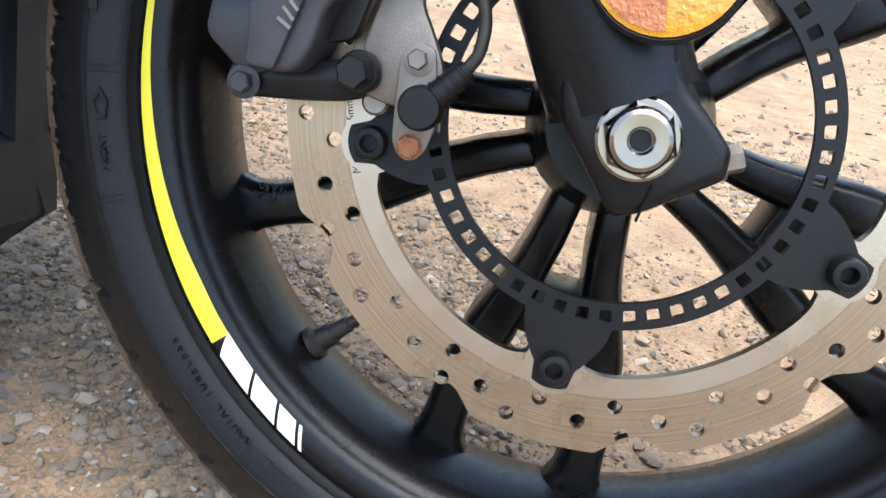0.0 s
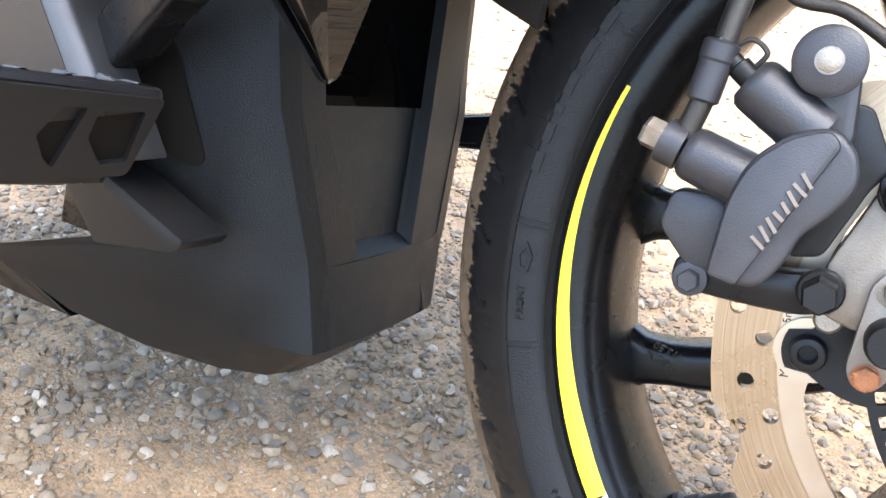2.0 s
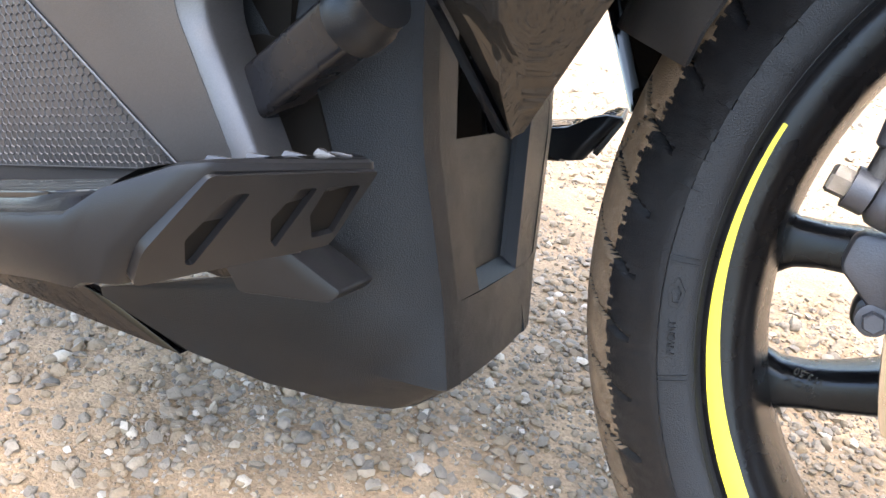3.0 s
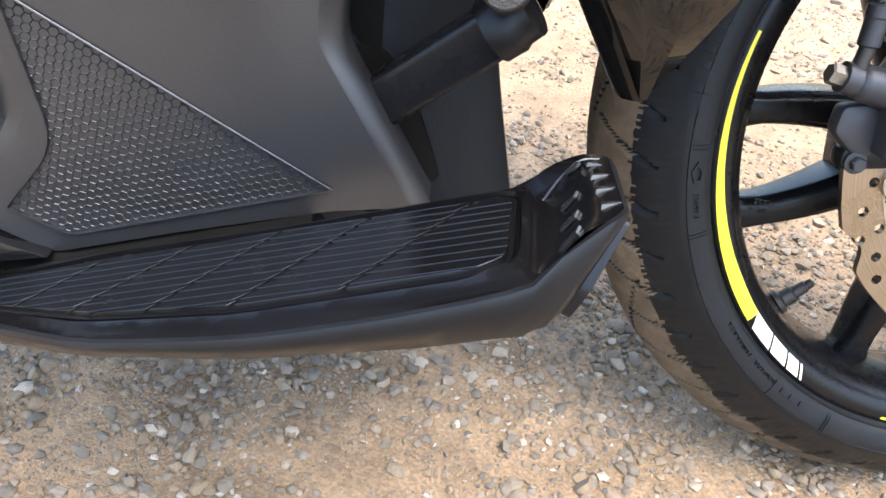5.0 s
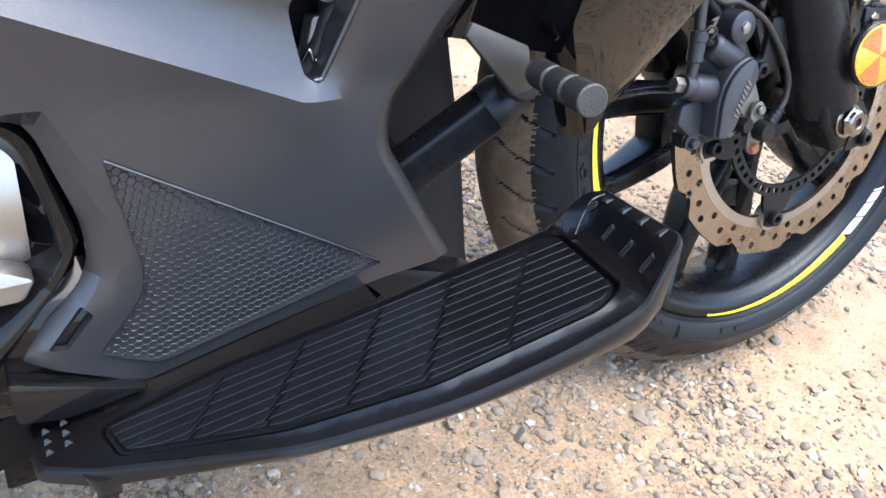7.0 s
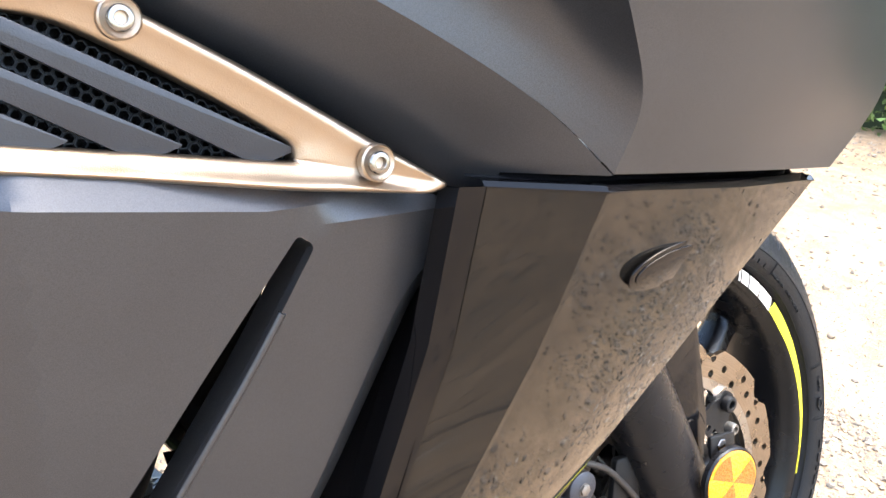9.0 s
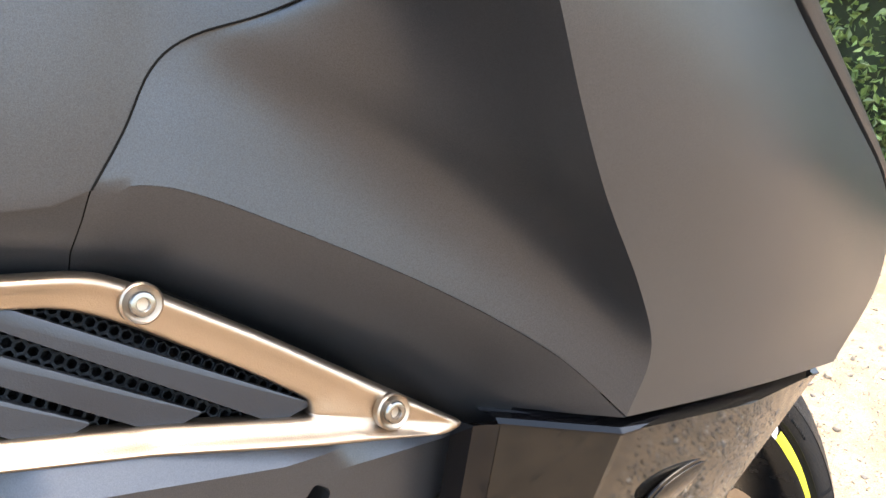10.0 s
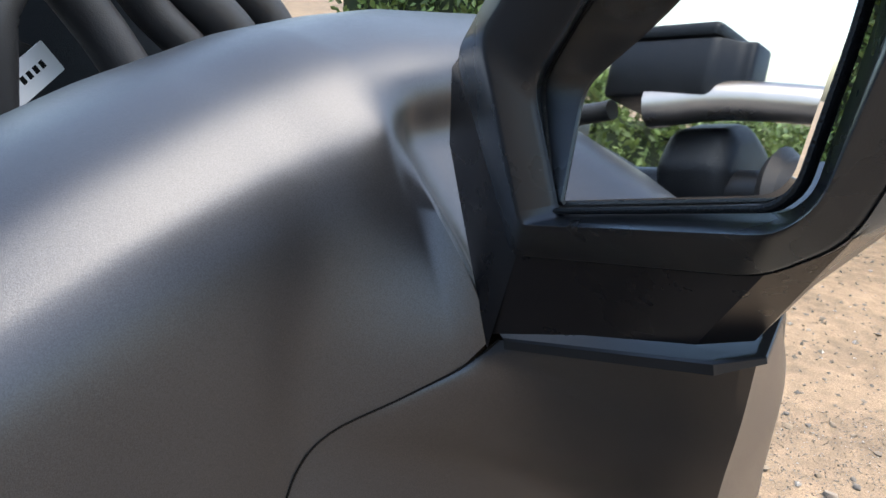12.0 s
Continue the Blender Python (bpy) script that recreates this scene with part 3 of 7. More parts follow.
for i, (x, y, h) in enumerate(((-8.0, 40, 2.5), (-16.0, 43, 2.9), (-24.0, 40, 2.6), (1.0, 45, 2.8), (-33, 42, 3.0), (11.0, 43, 2.8), (9.5, 14, 5.2), (13, 9, 5.6), (14, 3, 5.0))):
    tree(x, y, h, 100 + i)


# a fallen leaf on the gravel
def fallen_leaf(x, y, turn):
    bm = bmesh.new()
    rows = []
    for i in range(7):
        t = i / 6
        w = 0.011 * math.sin(math.pi * (0.06 + 0.9 * t)) ** 0.8
        rows.append([bm.verts.new((0.045 * t, s * w, 0.010 * abs(s) * math.sin(3 * t) + 0.004 * math.sin(4 * t))) for s in (-1, -0.5, 0, 0.5, 1)])
    for A, B in zip(rows, rows[1:]):
        for j in range(4):
            bm.faces.new((A[j], A[j + 1], B[j + 1], B[j]))
    bmesh.ops.solidify(bm, geom=bm.faces[:], thickness=0.0004)
    ob = new("fallen_leaf", finish(bm, DRY_LEAF, 60))
    ob.matrix_world = pose(x, y, relief(x, y) + 0.006, 4, 6, turn)
    return tagged(ob, "dry orange-brown leaf lying on the gravel", "leaf")


fallen_leaf(-0.62, 0.45, 30)

# ---- the scooter: everything below hangs on it; it leans on its side stand ----
LEAN = -11.9
scooter = new("motor_scooter")
scooter.matrix_world = pose(0, 0, 0, LEAN, 0, 0)
tagged(scooter, "parked satin anthracite and black maxi scooter leaning on its stand", "scooter")



def polar(r, a, y=0.0):
    return (HUB[0] + r * math.cos(radians(a)), y, HUB[2] + r * math.sin(radians(a)))


RIM = [(-0.0475, 0.2065), (-0.0495, 0.2045), (-0.0500, 0.2010), (-0.0490, 0.1955), (-0.0470, 0.1915), (-0.0450, 0.1905), (-0.0430, 0.1885),
       (-0.0405, 0.1855), (-0.0330, 0.1830), (-0.0200, 0.1805), (-0.0120, 0.1790), (0.0060, 0.1795), (0.0200, 0.1860), (0.0330, 0.1920),
       (0.0405, 0.1955), (0.0450, 0.1975), (0.0490, 0.1990), (0.0500, 0.2010), (0.0475, 0.2065), (0.0380, 0.2000), (0.0, 0.1930), (-0.0380, 0.1970)]
front_wheel = part("front_wheel", lathe(RIM, 160, HUB), WHEEL_PAINT, scooter, "black cast-alloy front wheel with paired spokes", smooth=40)


def spoke(mid, s):
    """A straight beam of the wheel from hub to rim, one of a pair that draws apart outwards; its back is wider than its face."""
    bm = bmesh.new()
    rings = []
    along_v, side_v = Vector(polar(1, mid)) - Vector(HUB), Vector((-math.sin(radians(mid)), 0, math.cos(radians(mid))))
    def centre(r):
        return Vector(HUB) + along_v * r + side_v * s * float(np.interp(r, [0.034, 0.06, 0.08, 0.10, 0.125, 0.15, 0.183], [0.0105, 0.0140, 0.0185, 0.0240, 0.0305, 0.0345, 0.0360]))

    for k in range(13):
        t = k / 12
        r = 0.034 + 0.149 * t
        c = centre(r)
        way = (centre(r + 0.012) - centre(r - 0.012)).normalized()
        across_v = Vector((-way.z, 0, way.x))
        w = float(np.interp(t, [0, 0.25, 0.5, 0.85, 0.93, 1.0], [0.0075, 0.0088, 0.0122, 0.0104, 0.0122, 0.0190]))
        yf, yb = -0.030 + 0.018 * t, 0.030 - 0.018 * t
        ring = []
        for q, y in ((-0.62, yf), (0.62, yf), (1.0, yf + 0.007), (1.0, yb - 0.007), (0.62, yb), (-0.62, yb), (-1.0, yb - 0.007), (-1.0, yf + 0.007)):
            p = c + across_v * w * q
            ring.append(bm.verts.new((p.x, y, p.z)))
        rings.append(ring)
    for A, B in zip(rings, rings[1:]):
        for j in range(8):
            bm.faces.new((A[j], A[(j + 1) % 8], B[(j + 1) % 8], B[j]))
    bm.faces.new(rings[0])
    bm.faces.new(rings[-1])
    return bevel_all(bm, 0.002, 2)


for k in range(5):
    mid = 264.8 + 72 * k
    for s in (-1, 1):
        part("spoke", spoke(mid, s), WHEEL_PAINT, front_wheel, smooth=40)
    web = plate([rounded([(0.080, -0.014), (0.104, -0.018), (0.108, 0.018), (0.080, 0.014)], [0.001, 0.004, 0.004, 0.001])], 0.034, 0.003, side(0.016, HUB[0], HUB[2], mid))
    part("spoke_web", web, WHEEL_PAINT, front_wheel)
hub_bm = lathe([(-0.050, 0.020), (-0.050, 0.031), (-0.040, 0.035), (-0.028, 0.040), (0.028, 0.040), (0.040, 0.036), (0.050, 0.032), (0.050, 0.020)], 48, HUB)
part("wheel_hub", hub_bm, WHEEL_PAINT, front_wheel)


# tyre: sidewall and tread in one ring, the tread cut by slits
def tread_cut(a, y, r):
    if r < 0.2250 or abs(y) > 0.0575:
        return 0.0
    deg = math.degrees(a) % 360
    s = abs(y) / 0.055
    d = 0.0
    # transverse slits that start at the shoulder
    p = (deg - 9 * s * (1 if y < 0 else -1)) % 7.2
    if 0.25 < s < 0.86 and p < 0.55:
        d = 0.005
    # long curved grooves, from the middle outwards
    q = (deg + (24 * (s - 0.2)) * (1 if y < 0 else -1)) % 36
    if 0.10 < s < 0.62 and q < 0.55:
        d = 0.005
    d += (0.0010 * noise.noise((a * 60, y * 400, 1)) + 0.0008 * noise.noise((a * 170, y * 900, 3))) * (0.55 < s < 0.95)
    return -d


TYRE = [(-0.0440, 0.1990), (-0.0480, 0.2062), (-0.0515, 0.2072), (-0.0545, 0.2090), (-0.0565, 0.2130), (-0.0578, 0.2180), (-0.0583, 0.2225)]
CROWN = [(y, 0.2690 - 0.0445 * (abs(y) / 0.0583) ** 2.2) for y in [-0.0583 + 0.1166 * i / 52 for i in range(53)]]
tyre_outline = TYRE + CROWN + [(-y, r) for y, r in reversed(TYRE)]
bm = lathe(tyre_outline, 1080, HUB, offset=tread_cut)
for f in bm.faces:
    c = f.calc_center_median()
    r = math.hypot(c.x - HUB[0], c.z - HUB[2])
    g = math.atan2(c.z - HUB[2], c.x - HUB[0])
    cut = tread_cut(g, c.y, 0.26) < -0.0035
    f.material_index = 1 if r > 0.2300 and not cut and abs(c.y) < 0.0385 + 0.003 * noise.noise((g * 14, 3, 0)) + 0.003 * noise.noise((g * 90, 9, c.y * 300)) + 0.002 * noise.noise((g * 260, 5, c.y * 700)) else 0
tyre = part("tyre", bm, [RUBBER, TREAD], front_wheel, "black radial tyre with a dusty tread and moulded sidewall", smooth=50)


def band(r0, r1, a0, a1, y, tip0=0.0, tip1=0.0, slant=0.0, n=60):
    """A strip of tape on the rim's flank, of two radii, its ends drawn out by tip degrees or slanted."""
    bm = bmesh.new()
    k = max(3, int(n * (a1 - a0) / 90))
    rows = []
    for i in range(k + 1):
        t = i / k
        row = []
        for j in range(4):
            v = j / 3
            r = r0 + (r1 - r0) * v
            a = a0 + (a1 - a0) * t + slant * (v - 0.5)
            g = 1.0
            if tip0 and (a - a0) < tip0:
                g = 0.22 + 0.78 * max(0.0, (a - a0) / tip0) ** 1.3
            if tip1 and (a1 - a) < tip1:
                g = min(g, max(0.05, (a1 - a) / tip1) ** 0.8)
            rr = r1 - (r1 - r) * g
            yy = np.interp(rr, [0.1915, 0.1955, 0.2010, 0.2045, 0.2065], [-0.0470, -0.0490, -0.0500, -0.0495, -0.0475])
            row.append(bm.verts.new(polar(rr, a, yy + y)))
        rows.append(row)
    for A, B in zip(rows, rows[1:]):
        for j in range(3):
            bm.faces.new((A[j], A[j + 1], B[j + 1], B[j]))
    bmesh.ops.recalc_face_normals(bm, faces=bm.faces)
    if sum(f.normal.y for f in bm.faces) > 0:
        bmesh.ops.reverse_faces(bm, faces=bm.faces)
    bmesh.ops.solidify(bm, geom=bm.faces[:], thickness=0.0003)
    return bm


R0, R1 = 0.1945, 0.2032
for a in (165.5, 257.5, 349.5, 77.0):
    part("yellow_stripe", band(R0, R1, a, a + 54.0, -0.0004, tip0=46), YELLOW, front_wheel, "bright yellow rim tape")
    for b0, b1 in ((54.8, 60.9), (61.5, 66.1), (66.7, 69.9), (70.5, 71.1)):
        part("white_block", band(R0 - 0.0002, R1, a + b0, a + b1, -0.0004, slant=2.2), WHITE, front_wheel, "white rim tape")

# valve
bm = turned([(0, 0.0085), (0.003, 0.0085), (0.005, 0.0060), (0.012, 0.0058), (0.0135, 0.0045), (0.022, 0.0040), (0.0225, 0.0032), (0.0265, 0.0032), (0.0275, 0.0024)],
           polar(0.1795, 228.2, -0.012), Vector(polar(0.1535, 229.3, -0.013)) - Vector(polar(0.1795, 228.2, -0.012)), 18)
part("valve_stem", bm, HOSE, front_wheel)


# brake disc with a wavy edge, drilled
def disc_outline():
    out = []
    for i in range(360):
        a = float(i)
        d = (a - 176 + 18) % 36 - 18
        dip = 0.0
        if -7 < d < 7:
            dip = 0.0085 * (0.5 + 0.5 * math.cos(math.pi * d / 7)) ** 0.7
        r = 0.1352 - dip - 0.0012 * (abs(d) / 18)
        out.append((r * math.cos(radians(a)), r * math.sin(radians(a))))
    return out


def disc_inner():
    out = []
    for i in range(180):
        a = 2.0 * i
        d = (a - 266 + 36) % 72 - 36
        r = 0.1015 - 0.0085 * math.exp(-(d / 7.0) ** 2)
        out.append((r * math.cos(radians(a)), r * math.sin(radians(a))))
    return out


holes = []
for k in range(10):
    for r, a in ((0.1263, 188.0), (0.1152, 193.2), (0.1215, 201.6), (0.1138, 208.7), (0.1263, 210.0), (0.1206, 217.3)):
        b = radians(36 * k + a)
        holes.append(circle(r * math.cos(b), r * math.sin(b), 0.0032, 14))
brake_disc = part("brake_disc", plate([disc_outline(), disc_inner()] + holes, 0.0045, 0, side(-0.0600, *HUB2)), STEEL, scooter,
                  "steel wave brake disc with drilled holes", smooth=30)
part("disc_inner_band", plate([circle(0, 0, 0.1098, 180), disc_inner()], 0.0002, 0, side(-0.0645, *HUB2)), STEEL_SIDE, brake_disc, "smooth unworn inner band", smooth=30)
for a in (266, 338, 50, 122, 194):
    socket_bolt("disc_bolt", polar(0.0990, a, -0.0690), OUT, 0.0068, 0.0060, brake_disc, BLACK_BOLT, "black socket bolt")
    part("disc_boss", turned([(0, 0.0125), (0.009, 0.0125)], polar(0.0990, a, -0.0585), OUT, 24), STEEL_SIDE, brake_disc)


# sensor ring with windows and five arms
def ring_outline(r0, r1, n, w, arms):
    out = []
    for i in range(360):
        d = (i - 266 + 36) % 72 - 36
        g = max(0.0, 1 - abs(d) / 13.0)
        r = r1 + (0.1075 - r1) * (g ** 0.75 if abs(d) < 13 else 0) * arms
        if abs(d) < 4.5:
            r = 0.1085 - 0.0022 * (d / 4.5) ** 2
        out.append((r * math.cos(radians(i)), r * math.sin(radians(i))))
    return out


wins = []
for k in range(50):
    b = 7.2 * k + 3
    loop = []
    for da, r in ((-1.9, 0.0715), (1.9, 0.0715), (1.9, 0.0765), (-1.9, 0.0765)):
        loop.append((r * math.cos(radians(b + da)), r * math.sin(radians(b + da))))
    wins.append(rounded(loop, 0.0007, 2))
part("sensor_ring", plate([ring_outline(0.068, 0.0795, 50, 0.005, 1), [(0.0685 * math.cos(radians(3 * i)), 0.0685 * math.sin(radians(3 * i))) for i in range(120)]] + wins,
                                        0.003, 0, side(-0.0655, *HUB2)), BLACK_BOLT, brake_disc, "thin black sensor ring with square windows", smooth=25)


# moulded writing: tyre flank and one spoke
def writing(text, size, depth):
    """Letters as a mesh, centred, in the plane of u and v."""
    cu = bpy.data.curves.new("letters", "FONT")
    cu.body, cu.size, cu.extrude, cu.align_x, cu.align_y, cu.resolution_u = text, size, depth, "CENTER", "CENTER", 3
    ob = bpy.data.objects.new("letters", cu)
    scene.collection.objects.link(ob)
    deps = bpy.context.evaluated_depsgraph_get()
    me = bpy.data.meshes.new_from_object(ob.evaluated_get(deps))
    bpy.data.objects.remove(ob)
    bm = bmesh.new()
    bm.from_mesh(me)
    bpy.data.meshes.remove(me)
    return bm


for text, x, z in (("MIN", -0.0985, 0.2335), ("TH 4.5mm", -0.1032, 0.2495)):
    bm = writing(text, 0.0044, 0.0001)
    bmesh.ops.transform(bm, matrix=side(-0.0648, x, z, 106), verts=bm.verts)
    part("disc_writing", bm, NEAR_BLACK, brake_disc, "small stamped marking", smooth=20)


def flank_y(r):
    return float(np.interp(r, [0.2062, 0.2072, 0.2090, 0.2130, 0.2180, 0.2225, 0.2245, 0.2279, 0.2321, 0.2360], [-0.0480, -0.0515, -0.0545, -0.0565, -0.0578, -0.0583, -0.0583, -0.0562, -0.0535, -0.0509]))


def round_writing(name, text, size, r, a_mid, label=""):
    """Letters set clockwise round the wheel, their heads outwards."""
    bm = bmesh.new()
    pitch = math.degrees(size * 0.72 / r)
    for i, ch in enumerate(text):
        if ch == " ":
            continue
        one = writing(ch, size, 0.0007)
        a = a_mid - pitch * (i - (len(text) - 1) / 2)
        tilt = math.atan2(flank_y(r - 0.003) - flank_y(r + 0.003), 0.006)
        bmesh.ops.transform(one, matrix=Matrix.Translation(polar(r, a, flank_y(r) - 0.0002)) @ Matrix.Rotation(radians(90 - a), 4, "Y") @ Matrix.Rotation(radians(90) - tilt, 4, "X"), verts=one.verts)
        me = bpy.data.meshes.new("letter")
        one.to_mesh(me)
        one.free()
        bm.from_mesh(me)
        bpy.data.meshes.remove(me)
    return part(name, bm, RUBBER, tyre, label, smooth=30)


def flank_block(r0, r1, a0, a1, h=0.0005, n=8):
    """A low raised pad on the tyre's flank between two radii and two angles."""
    bm = bmesh.new()
    top = []
    rs = [r0 + (r1 - r0) * j / 3 for j in range(4)]
    k = max(1, int(n))
    for i in range(k + 1):
        a = a0 + (a1 - a0) * i / k
        top.append([bm.verts.new(polar(r, a, flank_y(r) - h)) for r in rs])
    for A, B in zip(top, top[1:]):
        for j in range(3):
            bm.faces.new((A[j], A[j + 1], B[j + 1], B[j]))
    bmesh.ops.recalc_face_normals(bm, faces=bm.faces)
    if sum(f.normal.y for f in bm.faces) > 0:
        bmesh.ops.reverse_faces(bm, faces=bm.faces)
    bmesh.ops.solidify(bm, geom=bm.faces[:], thickness=h + 0.0004)
    return bm


for a in (0, 180):
    round_writing("flank_writing", "RADIAL", 0.0056, 0.2145, 229.3 + a, "moulded sidewall writing")
    round_writing("flank_writing", "TUBELESS", 0.0056, 0.2145, 220.8 + a, "moulded sidewall writing")
    round_writing("flank_writing", "FRONT", 0.0048, 0.2178, 193.8 + a, "moulded sidewall writing")
    # rotation arrow in outline
    for pts in ([(-1.6, 0.2140), (0.4, 0.2155), (0.4, 0.2195), (-1.6, 0.2215), (-3.2, 0.2175)], ):
        loop = [((r) * math.cos(radians(189.6 + a + d)), r * math.sin(radians(189.6 + a + d))) for d, r in pts]
        cx, cz = sum(p[0] for p in loop) / 5, sum(p[1] for p in loop) / 5
        part("flank_arrow", plate([loop, [(cx + (p[0] - cx) * 0.62, cz + (p[1] - cz) * 0.62) for p in loop]], 0.0012, 0, side(-0.0578, *HUB2)), RUBBER, tyre, smooth=20)
    for b in (183.9, 184.6, 198.5, 199.1, 232.6, 246.0, 246.6, 160.0, 160.6):
        part("flank_line", flank_block(0.2078, 0.2238, b + a, b + a + 0.16, 0.0009, 1), RUBBER, tyre, smooth=20)
    # writing that cannot be told, as plain bars
    for a0, a1, r0, r1 in ((153.5, 156.0, 0.2200, 0.2310), (157.0, 158.0, 0.2200, 0.2310), (159.2, 161.8, 0.2200, 0.2310), (163.0, 165.6, 0.2200, 0.2310), (166.8, 169.4, 0.2200, 0.2310), (170.6, 171.6, 0.2200, 0.2310), (172.8, 175.0, 0.2200, 0.2310),
                           (176.2, 178.4, 0.2200, 0.2310), (234.5, 236.2, 0.2130, 0.2165), (236.8, 238.8, 0.2130, 0.2165), (239.4, 241.0, 0.2130, 0.2165), (262.0, 266.0, 0.2130, 0.2180), (267.0, 272.0, 0.2130, 0.2180)):
        part("flank_bar", flank_block(r0, r1, a0 + a, a1 + a, 0.0010, 4), RUBBER, tyre, smooth=20)
for r in (0.2080, 0.2238):
    part("flank_ridge", lathe([(flank_y(r - 0.0006) + 0.0004, r - 0.0006), (flank_y(r) - 0.0007, r), (flank_y(r + 0.0006) + 0.0004, r + 0.0006)], 240, HUB), RUBBER, tyre, smooth=60)
for text, r in (("J15M/C X", 0.0), ("MT3.50", 0.0)):
    up = text[0] == "J"
    bm = writing(text, 0.0052, 0.0004)
    p = Vector((-0.1450, -0.0152, 0.2065 if not up else 0.2010))
    bmesh.ops.transform(bm, matrix=Matrix.Translation(p) @ Matrix.Rotation(radians(187), 4, "Y") @ Matrix.Rotation(radians(90), 4, "X"), verts=bm.verts)
    part("spoke_writing", bm, WHEEL_PAINT, front_wheel, "moulded size marking", smooth=30)

# ---- fork, axle, fender ----
FORK_DIR = Vector((-0.47, 0, 0.883)).normalized()
AX = Vector((0.003, -0.090, 0.2675))


def fork_leg():
    bm = tube([AX + FORK_DIR * 0.012, AX + FORK_DIR * 0.40], 0.0272, 32, curved=False)
    return bm


fork_legs = both_sides("fork_leg", fork_leg, SATIN_DARK, scooter, "satin black fork leg", smooth=40)
foot_outline = rounded([(-0.026, 0.300), (-0.026, 0.272), (0.0005, 0.2390), (0.0095, 0.2425), (0.0345, 0.2590), (0.0345, 0.2690), (0.0245, 0.2790), (0.0130, 0.2880), (0.004, 0.312)], [0.01, 0.012, 0.004, 0.003, 0.003, 0.003, 0.006, 0.008, 0.01])
for s in (0, 1):
    bm = plate([foot_outline], 0.042, 0.005, side(-0.070), 3)
    part("fork_foot", mirrored(bm) if s else bm, SATIN_DARK, fork_legs[s], "cast black axle clamp", smooth=40)
bm = plate([[(0.0080, 0.2405), (0.0088, 0.2400), (0.0115, 0.2530), (0.0107, 0.2535)]], 0.0012, 0, side(-0.1115))
part("clamp_slit", bm, NEAR_BLACK, fork_legs[0])
axle_bm = turned([(0, 0.0142), (0.003, 0.0142), (0.0038, 0.0132)], (AX.x, -0.1110, AX.z), OUT, 36)
part("axle_nut", axle_bm, CHROME, fork_legs[0], "polished steel axle nut", smooth=30)
bm = turned([(0, 0.0128), (0.005, 0.0128), (0.0066, 0.0112)], (AX.x, -0.1140, AX.z), OUT, flat=6)
part("axle_hexagon", bm, CHROME, fork_legs[0], smooth=30)
bm = turned([(0, 0.0110), (0.0022, 0.0100), (0.0030, 0.0086), (0.0028, 0.0046), (0.0022, 0.0040), (0.0004, 0.0038)], (AX.x, -0.1204, AX.z), OUT, 30)
part("axle_centre", bm, CHROME, fork_legs[0], smooth=30)
# dark disc on the bore's floor: the hole's shade put into colour
part("bore_shade_disc", turned([(0, 0.0037), (0.0003, 0.0034)], (AX.x, -0.1208, AX.z), OUT, 24), BLACK_BOLT, fork_legs[0], smooth=30)
hex_bolt("pinch_bolt", (0.0325, -0.0980, 0.2640), (0.72, -0.05, 0.30), 0.0052, 0.0085, fork_legs[0], BOLT, 1.3)
bm = turned([(0, 0.0095), (0.10, 0.0095)], (AX.x, -0.06, AX.z), (0, 1, 0), 20)
part("axle", bm, BOLT, scooter)

# round amber reflector on its bracket
REFL = Vector((-0.0015, -0.1235, 0.3220))
RN = Vector((-0.10, -1, 0.03)).normalized()
part("reflector", turned([(0, 0.0252), (0.004, 0.0252), (0.0055, 0.0240), (0.0050, 0.0232)], REFL, RN, 40), SATIN_DARK, fork_legs[0], "round amber reflector in a black cup", smooth=30)
bm = turned([(0, 0.0232), (0.0056, 0.0232), (0.0064, 0.0205), (0.0067, 0.0)], REFL, RN, 40)
part("amber_lens", bm, AMBER, fork_legs[0], "amber prism lens", smooth=30)
ru = RN.cross(Vector((0, 0, 1))).normalized()
rv = ru.cross(RN).normalized()
# every other wedge painted darker, as prisms that return less light
for k in range(3):
    bm = bmesh.new()
    c0 = [REFL + RN * 0.0068]
    ring = [REFL + RN * 0.0066 + 0.0215 * (math.cos(radians(20 + 120 * k + a)) * ru + math.sin(radians(20 + 120 * k + a)) * rv) for a in range(0, 61, 10)]
    bm.faces.new([bm.verts.new(p) for p in c0 + ring])
    part("amber_facet", bm, AMBER_SHADED, fork_legs[0], smooth=0)
bm = plate([rounded([(-0.016, 0.356), (0.010, 0.354), (0.012, 0.336), (-0.006, 0.330), (-0.014, 0.340)], 0.003)], 0.003, 0.0006, side(-0.1165))
part("reflector_bracket", bm, BLACK_BOLT, fork_legs[0], smooth=30)
hex_bolt("bracket_bolt", (-0.0045, -0.1130, 0.3480), OUT, 0.0046, 0.008, fork_legs[0], CHROME, 1.5)
socket_bolt("bracket_screw", (0.0120, -0.1120, 0.3540), OUT, 0.0045, 0.007, fork_legs[0], BOLT)
bm = plate([rounded([(-0.0800, 0.4080), (-0.0180, 0.4550), (0.0015, 0.3600), (-0.0005, 0.3245), (-0.0060, 0.3270)], 0.003)], 0.005, 0.0012, side(-0.097))
part("fender_stay", bm, GLOSS, scooter, "gloss black fender stay")


# front fender over the rear upper part of the tyre
def fender():
    rows = []
    for k in range(25):
        a = 165.5 - 91.5 * k / 24
        w = 0.066 * min(1.0, ((k + 1.3) / 2.6) ** 0.5)
        row = []
        for j in range(13):
            t = -1 + j / 6
            r = 0.293 - 0.042 * abs(t) ** 5
            row.append(Vector(polar(r, a, t * w)))
        rows.append(row)
    bm = loft(rows)
    bmesh.ops.solidify(bm, geom=bm.faces[:], thickness=0.003)
    return bm


